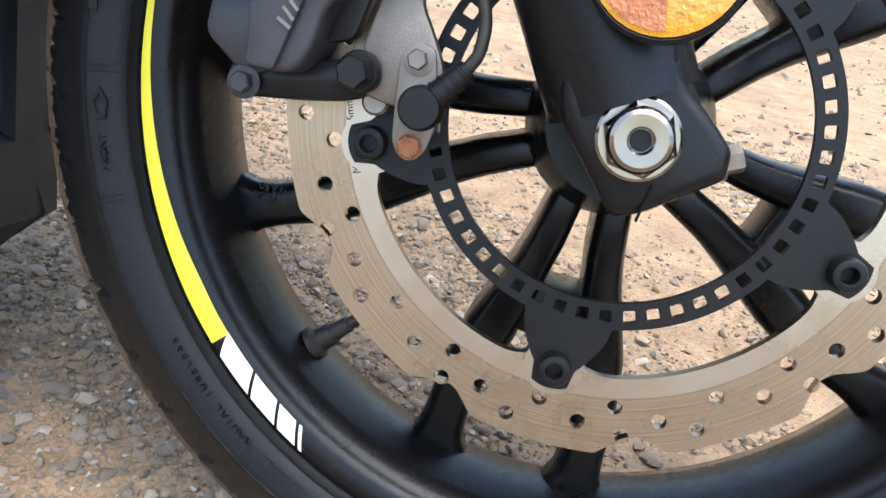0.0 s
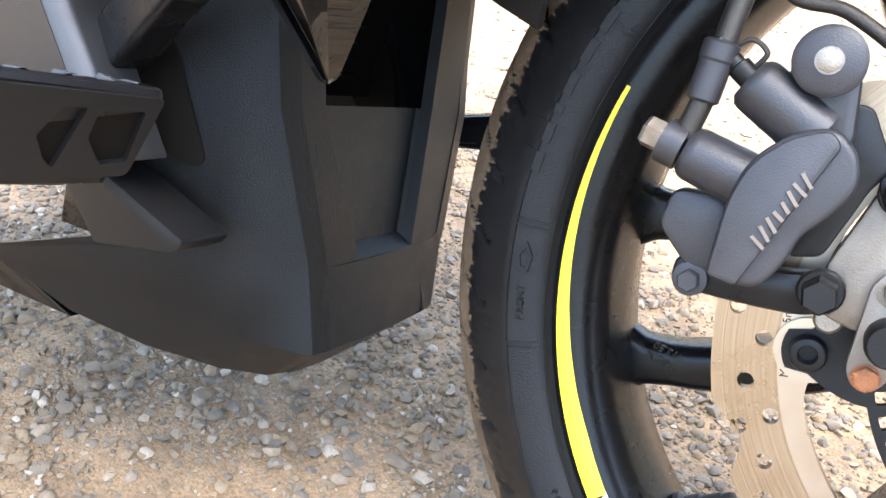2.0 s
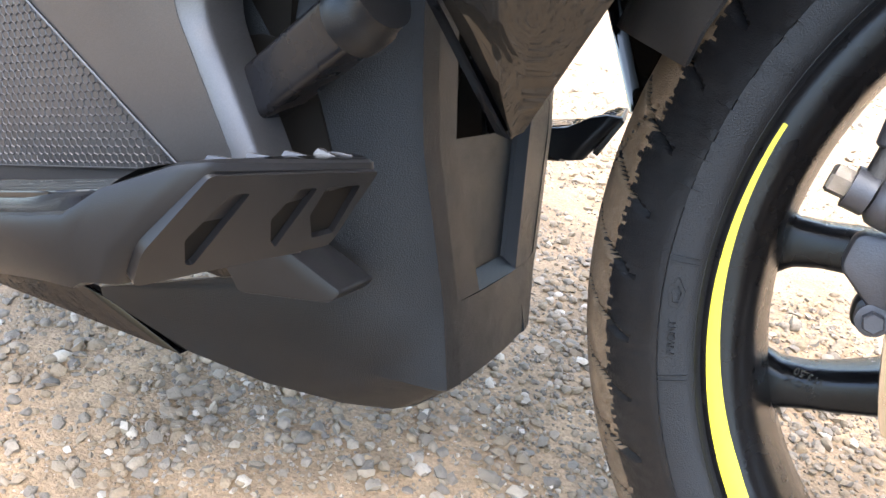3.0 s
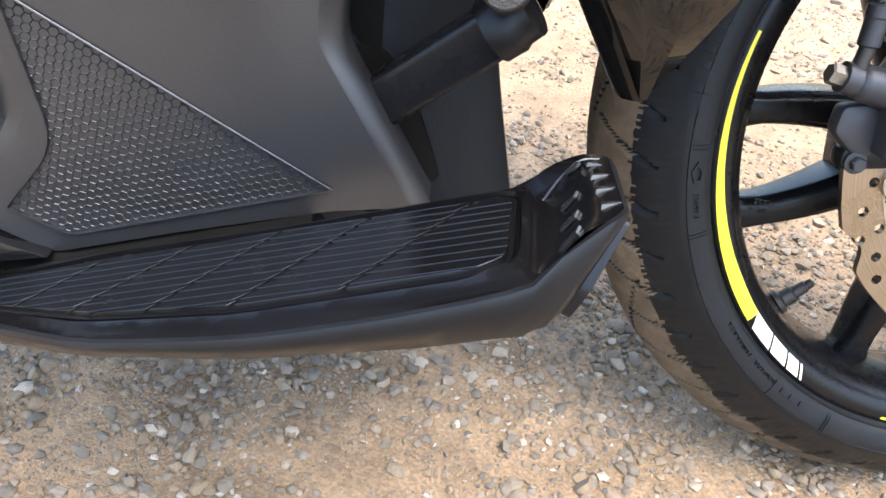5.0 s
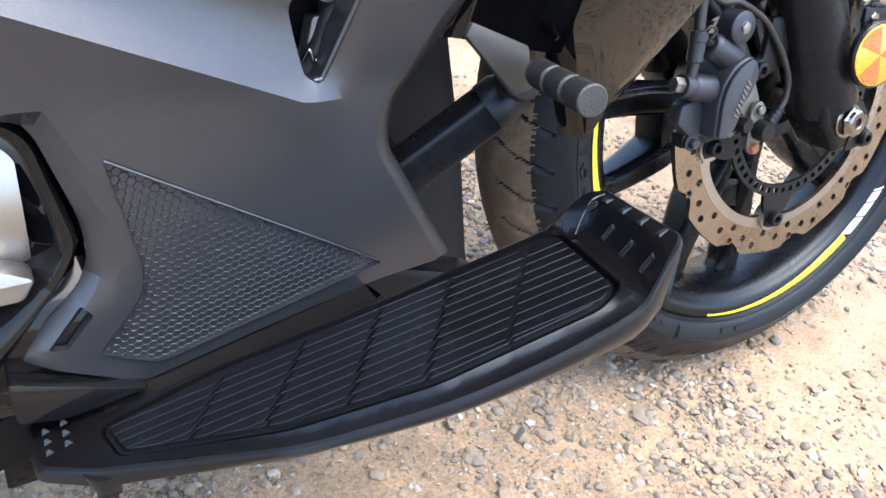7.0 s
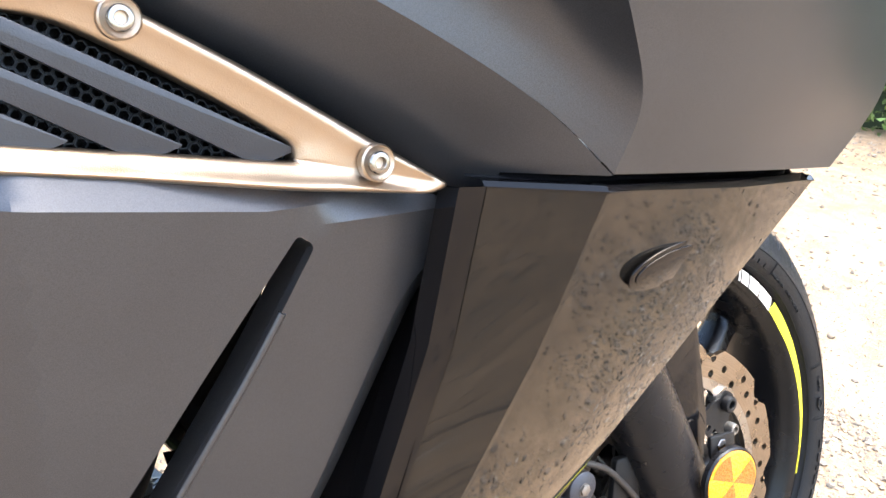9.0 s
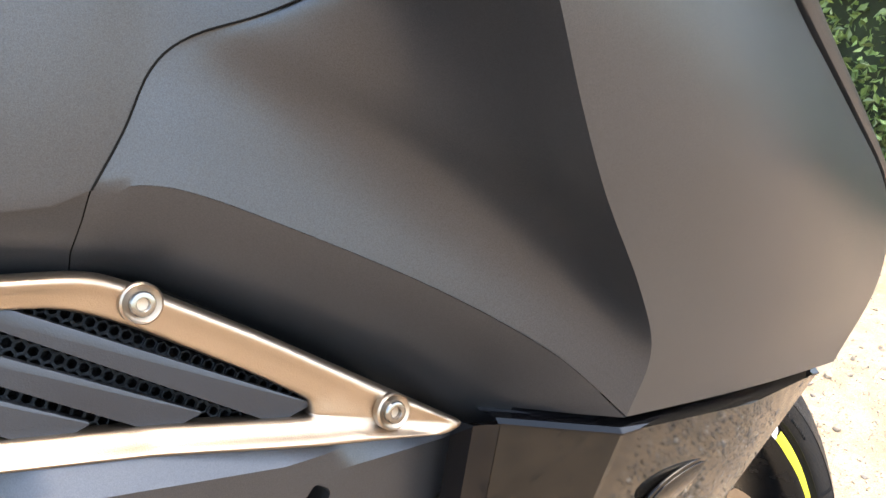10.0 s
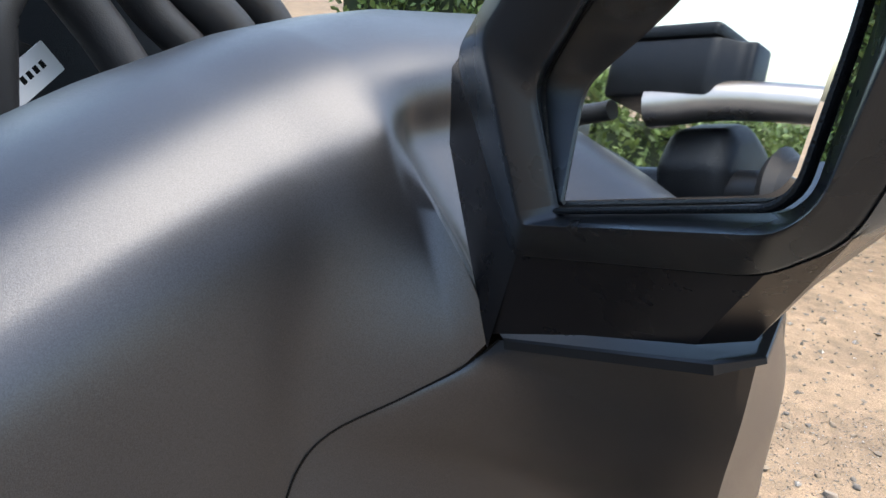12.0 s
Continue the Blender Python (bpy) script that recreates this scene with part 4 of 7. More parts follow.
part("front_fender", fender(), SATIN, scooter, "satin grey front fender", smooth=50)

# ---- brake caliper ----
body = rounded([(-0.1345, 0.2650), (-0.1360, 0.2930), (-0.1330, 0.3080), (-0.1230, 0.3200), (-0.1110, 0.3250), (-0.1015, 0.3180), (-0.0985, 0.3080), (-0.1040, 0.2960), (-0.1100, 0.2880), (-0.1110, 0.2790), (-0.1165, 0.2660)], [0.003, 0.01, 0.01, 0.008, 0.006, 0.008, 0.008, 0.008, 0.006, 0.006, 0.006])
caliper = part("brake_caliper", plate([body], 0.036, 0.003, side(-0.070), 3), CALIPER, scooter, "grey painted brake caliper", smooth=40)
shell = rounded([(-0.1335, 0.2665), (-0.1350, 0.2930), (-0.1320, 0.3070), (-0.1225, 0.3185), (-0.1120, 0.3235), (-0.1075, 0.3195), (-0.1235, 0.2660)], [0.002, 0.01, 0.01, 0.008, 0.004, 0.002, 0.002])
part("caliper_shell", plate([shell], 0.004, 0.0014, side(-0.1055), 2), CALIPER, caliper, smooth=40)
part("carrier_plate", plate([rounded([(-0.1575, 0.2745), (-0.1560, 0.2890), (-0.1400, 0.2920), (-0.1310, 0.2850), (-0.1310, 0.2630), (-0.1420, 0.2620)], 0.004)], 0.012, 0.003, side(-0.0790), 2), CALIPER, caliper, smooth=40)
part("carrier_lower", plate([rounded([(-0.1470, 0.2530), (-0.1480, 0.2660), (-0.120, 0.2700), (-0.090, 0.2780), (-0.088, 0.2660), (-0.100, 0.2590), (-0.118, 0.2560)], 0.005)], 0.014, 0.003, side(-0.0740), 2), SATIN_DARK, caliper, smooth=40)
for a, b, r in (((-0.1560, -0.094, 0.3035), (-0.1240, -0.092, 0.2975), 0.0098), ((-0.1430, -0.094, 0.3325), (-0.1160, -0.092, 0.3200), 0.0098)):
    d = Vector(b) - Vector(a)
    part("piston_housing", turned([(0, r * 0.75), (0.002, r * 0.95), (0.004, r), (d.length, r * 1.05)], a, d, 24), CALIPER, caliper, smooth=40)
hex_bolt("banjo_bolt", (-0.1600, -0.0945, 0.3043), (-1, 0, 0.18), 0.0058, 0.012, caliper, BOLT, 1.2)
part("banjo", turned([(0, 0.0082), (0.008, 0.0082)], (-0.1565, -0.0945, 0.3036), (-1, 0, 0.18), 22), CALIPER, caliper)
hose = tube([(-0.1575, -0.0950, 0.308), (-0.1555, -0.0950, 0.322), (-0.1550, -0.0945, 0.334), (-0.1545, -0.0930, 0.352), (-0.1530, -0.088, 0.40), (-0.16, -0.07, 0.48)], 0.0042, 12)
part("brake_hose", hose, HOSE, caliper, "black rubber brake hose", smooth=50)
part("hose_ferrule", turned([(0, 0.0048), (0.001, 0.0058), (0.014, 0.0058), (0.015, 0.0064), (0.0205, 0.0064), (0.0215, 0.005)], (-0.1557, -0.0950, 0.321), (0.03, 0, 1), 18), CALIPER, caliper, smooth=30)
bm = turned([(0, 0.0042), (0.006, 0.0042), (0.0065, 0.0032), (0.011, 0.0032), (0.0115, 0.0046), (0.017, 0.0046), (0.018, 0.0030)], (-0.1425, -0.0945, 0.3325), (-0.75, 0, 0.45), 16)
part("bleed_nipple", bm, BLACK_BOLT, caliper)
part("nipple_strap", tube([(-0.1520, -0.0945, 0.3400), (-0.1460, -0.0960, 0.3450), (-0.1400, -0.0960, 0.3420), (-0.1420, -0.0950, 0.3370)], 0.0010, 8), HOSE, caliper)
part("top_boss", turned([(0, 0.0115), (0.014, 0.0115), (0.0155, 0.0095)], (-0.1205, -0.0880, 0.3440), OUT, 28), CALIPER, caliper, smooth=40)
hex_bolt("top_bolt", (-0.1205, -0.1030, 0.3440), OUT, 0.0040, 0.0025, caliper, BOLT, 1.1)
part("boss_web", plate([rounded([(-0.132, 0.325), (-0.131, 0.345), (-0.121, 0.355), (-0.110, 0.345), (-0.104, 0.318), (-0.118, 0.314)], 0.006)], 0.012, 0.003, side(-0.084), 2), CALIPER, caliper, smooth=40)
hex_bolt("guide_bolt", (-0.1400, -0.0890, 0.2590), OUT, 0.0042, 0.0065, caliper, CALIPER, 1.5)
hex_bolt("slide_pin", (-0.0975, -0.0880, 0.2705), OUT, 0.0064, 0.0150, caliper, BLACK_BOLT, 1.25)
# raised maker's mark as plain bars
for k in range(8):
    c = Vector((-0.1214 + 0.00109 * k, -0.1097, 0.2827 + 0.00339 * k))
    w = 0.0029 if k not in (3, 4) else 0.0022
    bar = plate([[(-w, -0.0006), (w, -0.0006), (w, 0.0006), (-w, 0.0006)]], 0.0006, 0, Matrix.Translation(c) @ Matrix.Rotation(radians(90), 4, "X") @ Matrix.Rotation(radians(-43 if k % 3 else -30), 4, "Z"))
    part("raised_mark", bar, LETTER, caliper, "pale raised bar")

# grey bracket, sensor, cable
bracket = part("caliper_bracket", plate([rounded([(-0.0960, 0.2628), (-0.0987, 0.2792), (-0.0977, 0.2840), (-0.0921, 0.3076), (-0.0874, 0.3160), (-0.0787, 0.3163), (-0.0796, 0.3027), (-0.0786, 0.2972), (-0.0745, 0.2905), (-0.0689, 0.2802), (-0.0663, 0.2720), (-0.0719, 0.2651), (-0.0829, 0.2600)], 0.003)], 0.007, 0.0015, side(-0.0800), 2),
               ALLOY, scooter, "cast alloy caliper bracket with wear", smooth=40)
part("fork_lug", plate([rounded([(-0.0915, 0.3073), (-0.0940, 0.3124), (-0.0897, 0.3168), (-0.0835, 0.3177), (-0.0827, 0.3298), (-0.0804, 0.3480), (-0.0600, 0.3480), (-0.0560, 0.3108), (-0.0682, 0.3076), (-0.0795, 0.3037), (-0.0830, 0.3015), (-0.0880, 0.3025)], 0.003)], 0.006, 0.0015, side(-0.0870), 2),
     BLACK_BOLT, bracket, "black fork lug", smooth=40)
part("carrier_arm", plate([rounded([(-0.1012, 0.2815), (-0.0946, 0.3085), (-0.0905, 0.3160), (-0.1030, 0.3340), (-0.1150, 0.3330), (-0.1080, 0.3060), (-0.1120, 0.2780)], 0.003)], 0.010, 0.002, side(-0.0800), 2), BLACK_BOLT, bracket, smooth=40)
socket_bolt("lug_bolt", (-0.0850, -0.0900, 0.3099), OUT, 0.0062, 0.007, bracket, BLACK_BOLT, "black socket bolt")
part("lug_washer", turned([(0, 0.0080), (0.0012, 0.0080), (0.0016, 0.0074)], (-0.0850, -0.0895, 0.3099), OUT, 26), BLACK_BOLT, bracket, smooth=30)
part("zinc_boss", turned([(0, 0.0052), (0.003, 0.0052), (0.004, 0.0042)], (-0.0915, -0.0790, 0.2605), OUT, 22), BOLT, bracket, smooth=30)
part("sensor_arm", plate([rounded([(-0.0835, 0.2790), (-0.0790, 0.2850), (-0.0710, 0.2840), (-0.0660, 0.2580), (-0.0690, 0.2450), (-0.0770, 0.2420), (-0.0815, 0.2480)], 0.004)], 0.003, 0.0006, side(-0.0885), 2), ALLOY, bracket, smooth=40)
hex_bolt("arm_bolt", (-0.0765, -0.0910, 0.2788), OUT, 0.0038, 0.005, bracket, ALLOY, 1.55)
hex_bolt("rusty_bolt", (-0.0745, -0.0905, 0.2475), OUT, 0.0044, 0.0045, bracket, RUST, 1.1, "rust-stained bolt head")
part("wheel_sensor", turned([(0, 0.0082), (0.010, 0.0082), (0.0125, 0.0070)], (-0.0720, -0.0890, 0.2625), OUT, 26), BLACK_BOLT, bracket, "black wheel-speed sensor", smooth=40)
part("sensor_boot", tube([(-0.0700, -0.0960, 0.2640), (-0.0640, -0.0960, 0.2715), (-0.0580, -0.0960, 0.2790)], lambda t: 0.0056 - 0.0016 * t, 14), BLACK_BOLT, bracket, smooth=40)
for k in range(4):
    q = 0.25 + 0.2 * k
    part("boot_ring", turned([(0, 0.0040), (0.0002, 0.0060 - 0.0016 * q), (0.0012, 0.0060 - 0.0016 * q), (0.0014, 0.0040)], (-0.0700 + 0.0120 * q, -0.0960, 0.2640 + 0.0150 * q), (0.62, 0, 0.78), 18), BLACK_BOLT, bracket, smooth=30)
part("sensor_cable", tube([(-0.0585, -0.0960, 0.2785), (-0.0552, -0.0965, 0.2850), (-0.0550, -0.0965, 0.2960), (-0.0590, -0.0970, 0.3064), (-0.0670, -0.0970, 0.3187), (-0.0797, -0.0970, 0.3333), (-0.0950, -0.0960, 0.3480), (-0.1200, -0.0950, 0.3600), (-0.1420, -0.092, 0.3640), (-0.16, -0.08, 0.40)], 0.0024, 10), HOSE, bracket, "thin black cable", smooth=50)

# ---- side panel ----
def ease(a):
    a = min(1.0, max(0.0, a))
    return a * a * (3 - 2 * a)


def panel_crease(x):
    """Height of the sharp crease along the lower side panel."""
    return 0.336 + 0.389 * (-0.4624 - min(x, -0.4624))


def panel_top(x):
    """Height at which the side panel folds inwards below the seat."""
    return float(np.interp(x, [-0.74, -0.442, -0.367, -0.343, -0.32], [0.620, 0.584, 0.5745, 0.5705, 0.567]))


def flank(x, z):
    """How far out the lower side panel stands: a flat lower face, a shelf that catches the sky, an overhanging upper face."""
    low, top = panel_crease(x), 0.380 + 0.306 * (-0.4704 - min(x, -0.43))
    s = min(1.0, max(0.0, (z - low) / (top - low)))
    shelf = 0.004 * math.exp(-abs(z - low) / 0.03) * (z < low) + 0.004 * (1 - s) * (z >= low) - 0.0135 * (1 - (1 - s) ** 1.7)
    fade = ease(min(1.0, max(0.0, (-0.438 - x) / 0.025)))
    base = float(np.interp(z, [0.15, 0.22, 0.345, 0.45, 0.565, 0.70], [0.134, 0.141, 0.159, 0.187, 0.218, 0.25]))
    up = max(0.0, z - panel_top(x))
    roll = 0.65 * up * min(1.0, up / 0.0035)
    edge = float(np.interp(z, [0.196, 0.222, 0.262, 0.288, 0.338, 0.345], [-0.590, -0.603, -0.5655, -0.566, -0.582, -0.640]))
    wrap = 0.008 * max(0.0, 1 - (x - edge) / 0.016) ** 2 if z < 0.345 and x < edge + 0.016 else 0.0
    return -(base + shelf * fade - roll - min(wrap, 0.010))


def on_flank(off=0.0):
    return lambda x, z: (x, flank(x, z) - off, z)


panel_edge = rounded([(-0.74, 0.36), (-0.605, 0.345), (-0.582, 0.338), (-0.566, 0.288), (-0.5655, 0.262), (-0.603, 0.222), (-0.548, 0.196), (-0.490, 0.2115), (-0.418, 0.2290),
                      (-0.381, 0.234), (-0.4275, 0.309), (-0.4270, 0.330), (-0.389, 0.388), (-0.350, 0.449), (-0.3166, 0.536), (-0.296, 0.560), (-0.303, 0.5725), (-0.44, 0.594), (-0.74, 0.64)],
                     [0, 0.01, 0.012, 0.012, 0.012, 0.003, 0.006, 0.004, 0.004, 0.004, 0.016, 0.016, 0.02, 0.02, 0.01, 0.006, 0.004, 0.01, 0])
slot_hole = rounded([(-0.4703, 0.3788), (-0.4640, 0.3480), (-0.4568, 0.3447), (-0.4255, 0.4300), (-0.3734, 0.5201), (-0.3534, 0.5610), (-0.3600, 0.5655), (-0.3872, 0.5252), (-0.4381, 0.4465)], [0.004, 0.004, 0.004, 0.02, 0.02, 0.003, 0.002, 0.02, 0.02])
wing_hole = rounded([(-0.5885, 0.2255), (-0.5715, 0.2470), (-0.5665, 0.2410), (-0.5800, 0.2240)], 0.002)
TRI = rounded([(-0.5555, 0.3205), (-0.4165, 0.2400), (-0.5390, 0.2055), (-0.5665, 0.2180), (-0.5400, 0.2520)], [0.002, 0.002, 0.006, 0.002, 0.016])


def side_panel():
    crease = [(-0.735 + 0.0067 * i, panel_crease(-0.735 + 0.0067 * i)) for i in range(41)]
    fold = [[(-0.735 + 0.0065 * i, panel_top(-0.735 + 0.0065 * i) + d) for i in range(57)] for d in (0.0, 0.0035)]
    return skin(panel_edge, on_flank(), 0.0070, (slot_hole, wing_hole, TRI), 0.004, lines=(crease, *fold))


side_panels = both_sides("side_panel", side_panel, SATIN, scooter, "satin anthracite lower side fairing with a slanted slot", smooth=16)


# turned-in lip of the slot and of the front edge
def lip(path, depth=0.022, closed=True, lean=(0.0, 0.0)):
    rows = []
    for k in range(3):
        t = k / 2
        rows.append([(x + lean[0] * t, flank(x, z) + depth * t + (0.0008 if k == 0 else 0), z + lean[1] * t) for x, z in path + (path[:1] if closed else [])])
    return loft(rows)


for s in (0, 1):
    for nm, loop, dp in (("slot_lip", slot_hole, 0.020), ("vent_lip", wing_hole, 0.018)):
        bm = lip(loop, dp)
        part(nm, mirrored(bm) if s else bm, SATIN, side_panels[s], smooth=50)
    bead = [(x + 0.0006, flank(x, z) + 0.0006, z) for x, z in slot_hole if z < 0.545 and x > np.interp(z, [0.344, 0.3788, 0.4465, 0.5252, 0.567], [-0.460, -0.4630, -0.4330, -0.3810, -0.357])]
    bm = tube(sorted(bead, key=lambda p: p[2]), 0.0016, 8, curved=False)
    part("slot_bead", mirrored(bm) if s else bm, SATIN, side_panels[s], smooth=60)
    k0 = panel_edge.index(min(panel_edge, key=lambda p: (p[0] + 0.381) ** 2 + (p[1] - 0.234) ** 2))
    k1 = panel_edge.index(min(panel_edge, key=lambda p: (p[0] + 0.296) ** 2 + (p[1] - 0.560) ** 2))
    edge = panel_edge[k0:k1 + 1]
    bm = loft([[(x + dx, flank(x, z) + dy, z + dz) for x, z in edge] for dx, dy, dz in ((0, 0.0004, 0), (0.0015, 0.0008, 0), (0.0095, 0.0060, -0.001), (0.0110, 0.0090, -0.001), (0.0120, 0.0300, 0))])
    part("front_return", mirrored(bm) if s else bm, SATIN, side_panels[s], smooth=50)


# honeycomb insert, sunk a little below the panel
def insert_base():
    return skin(TRI, on_flank(-0.0013), 0.004, (), 0.003)


def insert_rim():
    rows = []
    cx, cz = sum(p[0] for p in TRI) / len(TRI), sum(p[1] for p in TRI) / len(TRI)
    loop = TRI + TRI[:1]
    for d, off in ((0.0, 0.0009), (0.0004, 0.0012), (0.0011, 0.0012), (0.0014, -0.0016)):
        rows.append([(x + (cx - x) * d / 0.06, flank(x, z) - off, z + (cz - z) * d / 0.06) for x, z in loop])
    return loft(rows)


def honeycomb():
    """Raised hexagons with grooves between."""
    bm = bmesh.new()
    R = 0.00235
    inner = [(x * 0.985 - 0.0077, z * 0.985 + 0.0037) for x, z in TRI]
    tilt = radians(-14)
    for i in range(-52, 53):
        for j in range(-36, 37):
            u, v = (i * 1.5 * R), (j + 0.5 * (i % 2)) * math.sqrt(3) * R
            x = -0.515 + u * math.cos(tilt) - v * math.sin(tilt)
            z = 0.250 + u * math.sin(tilt) + v * math.cos(tilt)
            if not within((x, z), inner):
                continue
            low, top = [], []
            for k in range(6):
                a = radians(60 * k) + tilt
                for rr, off, row in ((R * 1.00, -0.0005, low), (R * 0.84, -0.0010, top)):
                    px, pz = x + rr * math.cos(a), z + rr * math.sin(a)
                    row.append(bm.verts.new((px, flank(px, pz) - off, pz)))
            bm.faces.new(top)
            for k in range(6):
                bm.faces.new((low[k], low[(k + 1) % 6], top[(k + 1) % 6], top[k]))
    return bm


for s in (0, 1):
    for nm, mk_bm, sm in (("insert_base", insert_base, 30), ("insert_rim", insert_rim, 50), ("honeycomb", honeycomb, 0)):
        bm = mk_bm()
        ob = part(nm, mirrored(bm) if s else bm, SATIN, side_panels[s], "dark honeycomb-textured insert" if nm == "honeycomb" else "", smooth=sm)
        if nm == "honeycomb":
            tagged(ob, kind="stuff")

# ---- gloss black cover with a silver engine panel, behind the side panel ----
frame_outer = rounded([(-0.74, 0.352), (-0.600, 0.344), (-0.580, 0.332), (-0.5665, 0.278), (-0.575, 0.262), (-0.608, 0.222), (-0.66, 0.150), (-0.74, 0.150)], 0.008)
frame_hole = rounded([(-0.74, 0.335), (-0.612, 0.330), (-0.597, 0.317), (-0.590, 0.276), (-0.597, 0.270), (-0.74, 0.262)], 0.005)


def gloss_frame():
    outer = spaced(frame_outer, 0.005)
    inner = [nearest(p, frame_hole) for p in outer]
    for _ in range(4):
        inner = [(inner[i - 1] + inner[i] * 2 + inner[(i + 1) % len(inner)]) / 4 for i in range(len(inner))]
    rows = []
    for t, y in ((0.0, -0.122), (0.0, -0.136), (0.05, -0.1425), (0.14, -0.1455), (0.30, -0.1450), (0.40, -0.1425), (0.47, -0.1370), (0.80, -0.1290), (0.92, -0.1250), (1.0, -0.116)):
        row = [(*p.lerp(q, t),) for p, q in zip(outer, inner)]
        rows.append([(x, y, z) for x, z in row + row[:1]])
    return loft(rows)


both_sides("gloss_side_frame", gloss_frame, GLOSS, scooter, "gloss black engine cover frame", smooth=40)


def silver_cover():
    return loft([[(x, -0.118 - 0.020 * math.sin(math.pi * j / 8) ** 0.6, 0.255 + 0.085 * j / 8) for j in range(9)] for x in (-0.80, -0.72, -0.64, -0.61, -0.597, -0.588)])


both_sides("engine_cover", silver_cover, SILVER, scooter, "brushed silver engine cover", smooth=60)
bm = plate([rounded([(-0.74, 0.262), (-0.60, 0.272), (-0.588, 0.266), (-0.594, 0.256), (-0.74, 0.248)], 0.003)], 0.02, 0.003, side(-0.128))
part("cover_ledge", bm, SILVER, scooter)


def lower_cover():
    return loft(curve_rows([[(x, -0.02, 0.17 + 0.02 * (x < -0.7)), (x, -0.10, 0.165), (x, -0.128, 0.19), (x, -0.136, 0.235), (x, -0.120, 0.262)] for x in (-0.80, -0.70, -0.64, -0.605, -0.57, -0.545)], 4))


both_sides("lower_engine_cover", lower_cover, GLOSS, scooter, "gloss black lower engine cover", smooth=60)
bm = plate([rounded([(-0.608, 0.2165), (-0.6065, 0.194), (-0.586, 0.191), (-0.546, 0.1975), (-0.564, 0.2025)], 0.003)], 0.014, 0.003, side(-0.134))
part("gloss_wing_tip", bm, GLOSS, scooter)

# ---- spear-shaped gloss panel ahead of the side panel ----
P_L, P_C, P_E, P_T = Vector((-0.303, -0.243, 0.5785)), Vector((-0.279, -0.277, 0.5780)), Vector((-0.1435, -0.262, 0.5665)), Vector((-0.280, -0.136, 0.292))
P_K = Vector((-0.3105, -0.190, 0.3885))   # the crease's lower bend
P_KL = Vector((-0.3340, -0.182, 0.3700))  # lower bend of the rear edge
P_LM, P_CM = Vector((-0.3060, -0.2255, 0.5180)), Vector((-0.2845, -0.2510, 0.5200))    # upper bends


def spear():
    """Two flat gloss faces that meet in a crease and run down to a point, with a turned-in upper edge."""
    bm = bmesh.new()
    n = 14
    rows = []
    for k in range(n + 1):
        t = k / n
        if t < 0.20:
            s = t / 0.20
            a, b = P_L.lerp(P_LM, s), P_C.lerp(P_CM, s)
        elif t < 0.66:
            s = (t - 0.20) / 0.46
            a, b = P_LM.lerp(P_KL, s), P_CM.lerp(P_K, s)
        else:
            s = (t - 0.66) / 0.34
            a, b = P_KL.lerp(P_T + Vector((-0.004, 0.002, 0.006)), s), P_K.lerp(P_T, s)
        c = P_E.lerp(P_T + Vector((0.004, 0, 0.004)), t)
        row = [a, a.lerp(b, 0.5), b, b.lerp(c, 0.03), b.lerp(c, 0.5) + Vector((0, -0.008 * (1 - 0.6 * t), 0)), c, c + Vector((-0.004, 0.006, 0.0))]
        rows.append([bm.verts.new(p) for p in row])
    for A, B in zip(rows, rows[1:]):
        for j in range(len(A) - 1):
            bm.faces.new((A[j], A[j + 1], B[j + 1], B[j]))
    bmesh.ops.recalc_face_normals(bm, faces=bm.faces)
    if sum(f.normal.y for f in bm.faces) > 0:
        bmesh.ops.reverse_faces(bm, faces=bm.faces)
    bmesh.ops.solidify(bm, geom=bm.faces[:], thickness=0.004)
    return bm


spears = both_sides("spear_panel", spear, GLOSS_GREY, scooter, "gloss dark grey front cowl blade mirroring the ground", smooth=20)


def spear_ledge():
    """The gloss black upper rim of the blade, a shallow step under the cowl."""
    up = Vector((0, 0.004, 0.0055))
    rows = []
    for off in (Vector((0, -0.0006, -0.0006)), Vector((0, -0.0006, 0)), Vector((0, 0.0010, 0.0018)), Vector((0, 0.0100, 0.0022)), up + Vector((0, 0.014, 0.002))):
        rows.append([p + off for p in (P_L, P_L.lerp(P_C, 0.5), P_C, P_C.lerp(P_E, 0.02), P_C.lerp(P_E, 0.35), P_C.lerp(P_E, 0.7), P_E)])
    return loft(rows)


for s in (0, 1):
    bm = spear_ledge()
    part("blade_rim", mirrored(bm) if s else bm, GLOSS, spears[s], "gloss black rim", smooth=25)

# badge on the blade: a plain winged plate in low relief
across, downw = (P_E - P_C).normalized(), (P_T - P_C).normalized()
face_n = across.cross(downw).normalized()
if face_n.y > 0:
    face_n = -face_n
upw = face_n.cross(across).normalized()
if upw.z < 0:
    upw = -upw
badge_at = Vector((-0.2330, -0.2635, 0.5440))
badge_m = Matrix((( across.x, upw.x, face_n.x, badge_at.x), (across.y, upw.y, face_n.y, badge_at.y), (across.z, upw.z, face_n.z, badge_at.z), (0, 0, 0, 1)))
tilt = Matrix.Rotation(radians(12), 4, "Z")
oval = [(0.0215 * math.cos(radians(a)), 0.0100 * math.sin(radians(a))) for a in range(0, 360, 8)]
core_oval = [(0.0185 * math.cos(radians(a)), 0.0078 * math.sin(radians(a))) for a in range(0, 360, 8)]
badge = part("badge", plate([oval], 0.0012, 0.0003, badge_m @ tilt @ Matrix.Translation((0, 0, -0.0010))), GLOSS, spears[0], "dark oval badge in low relief", smooth=40)
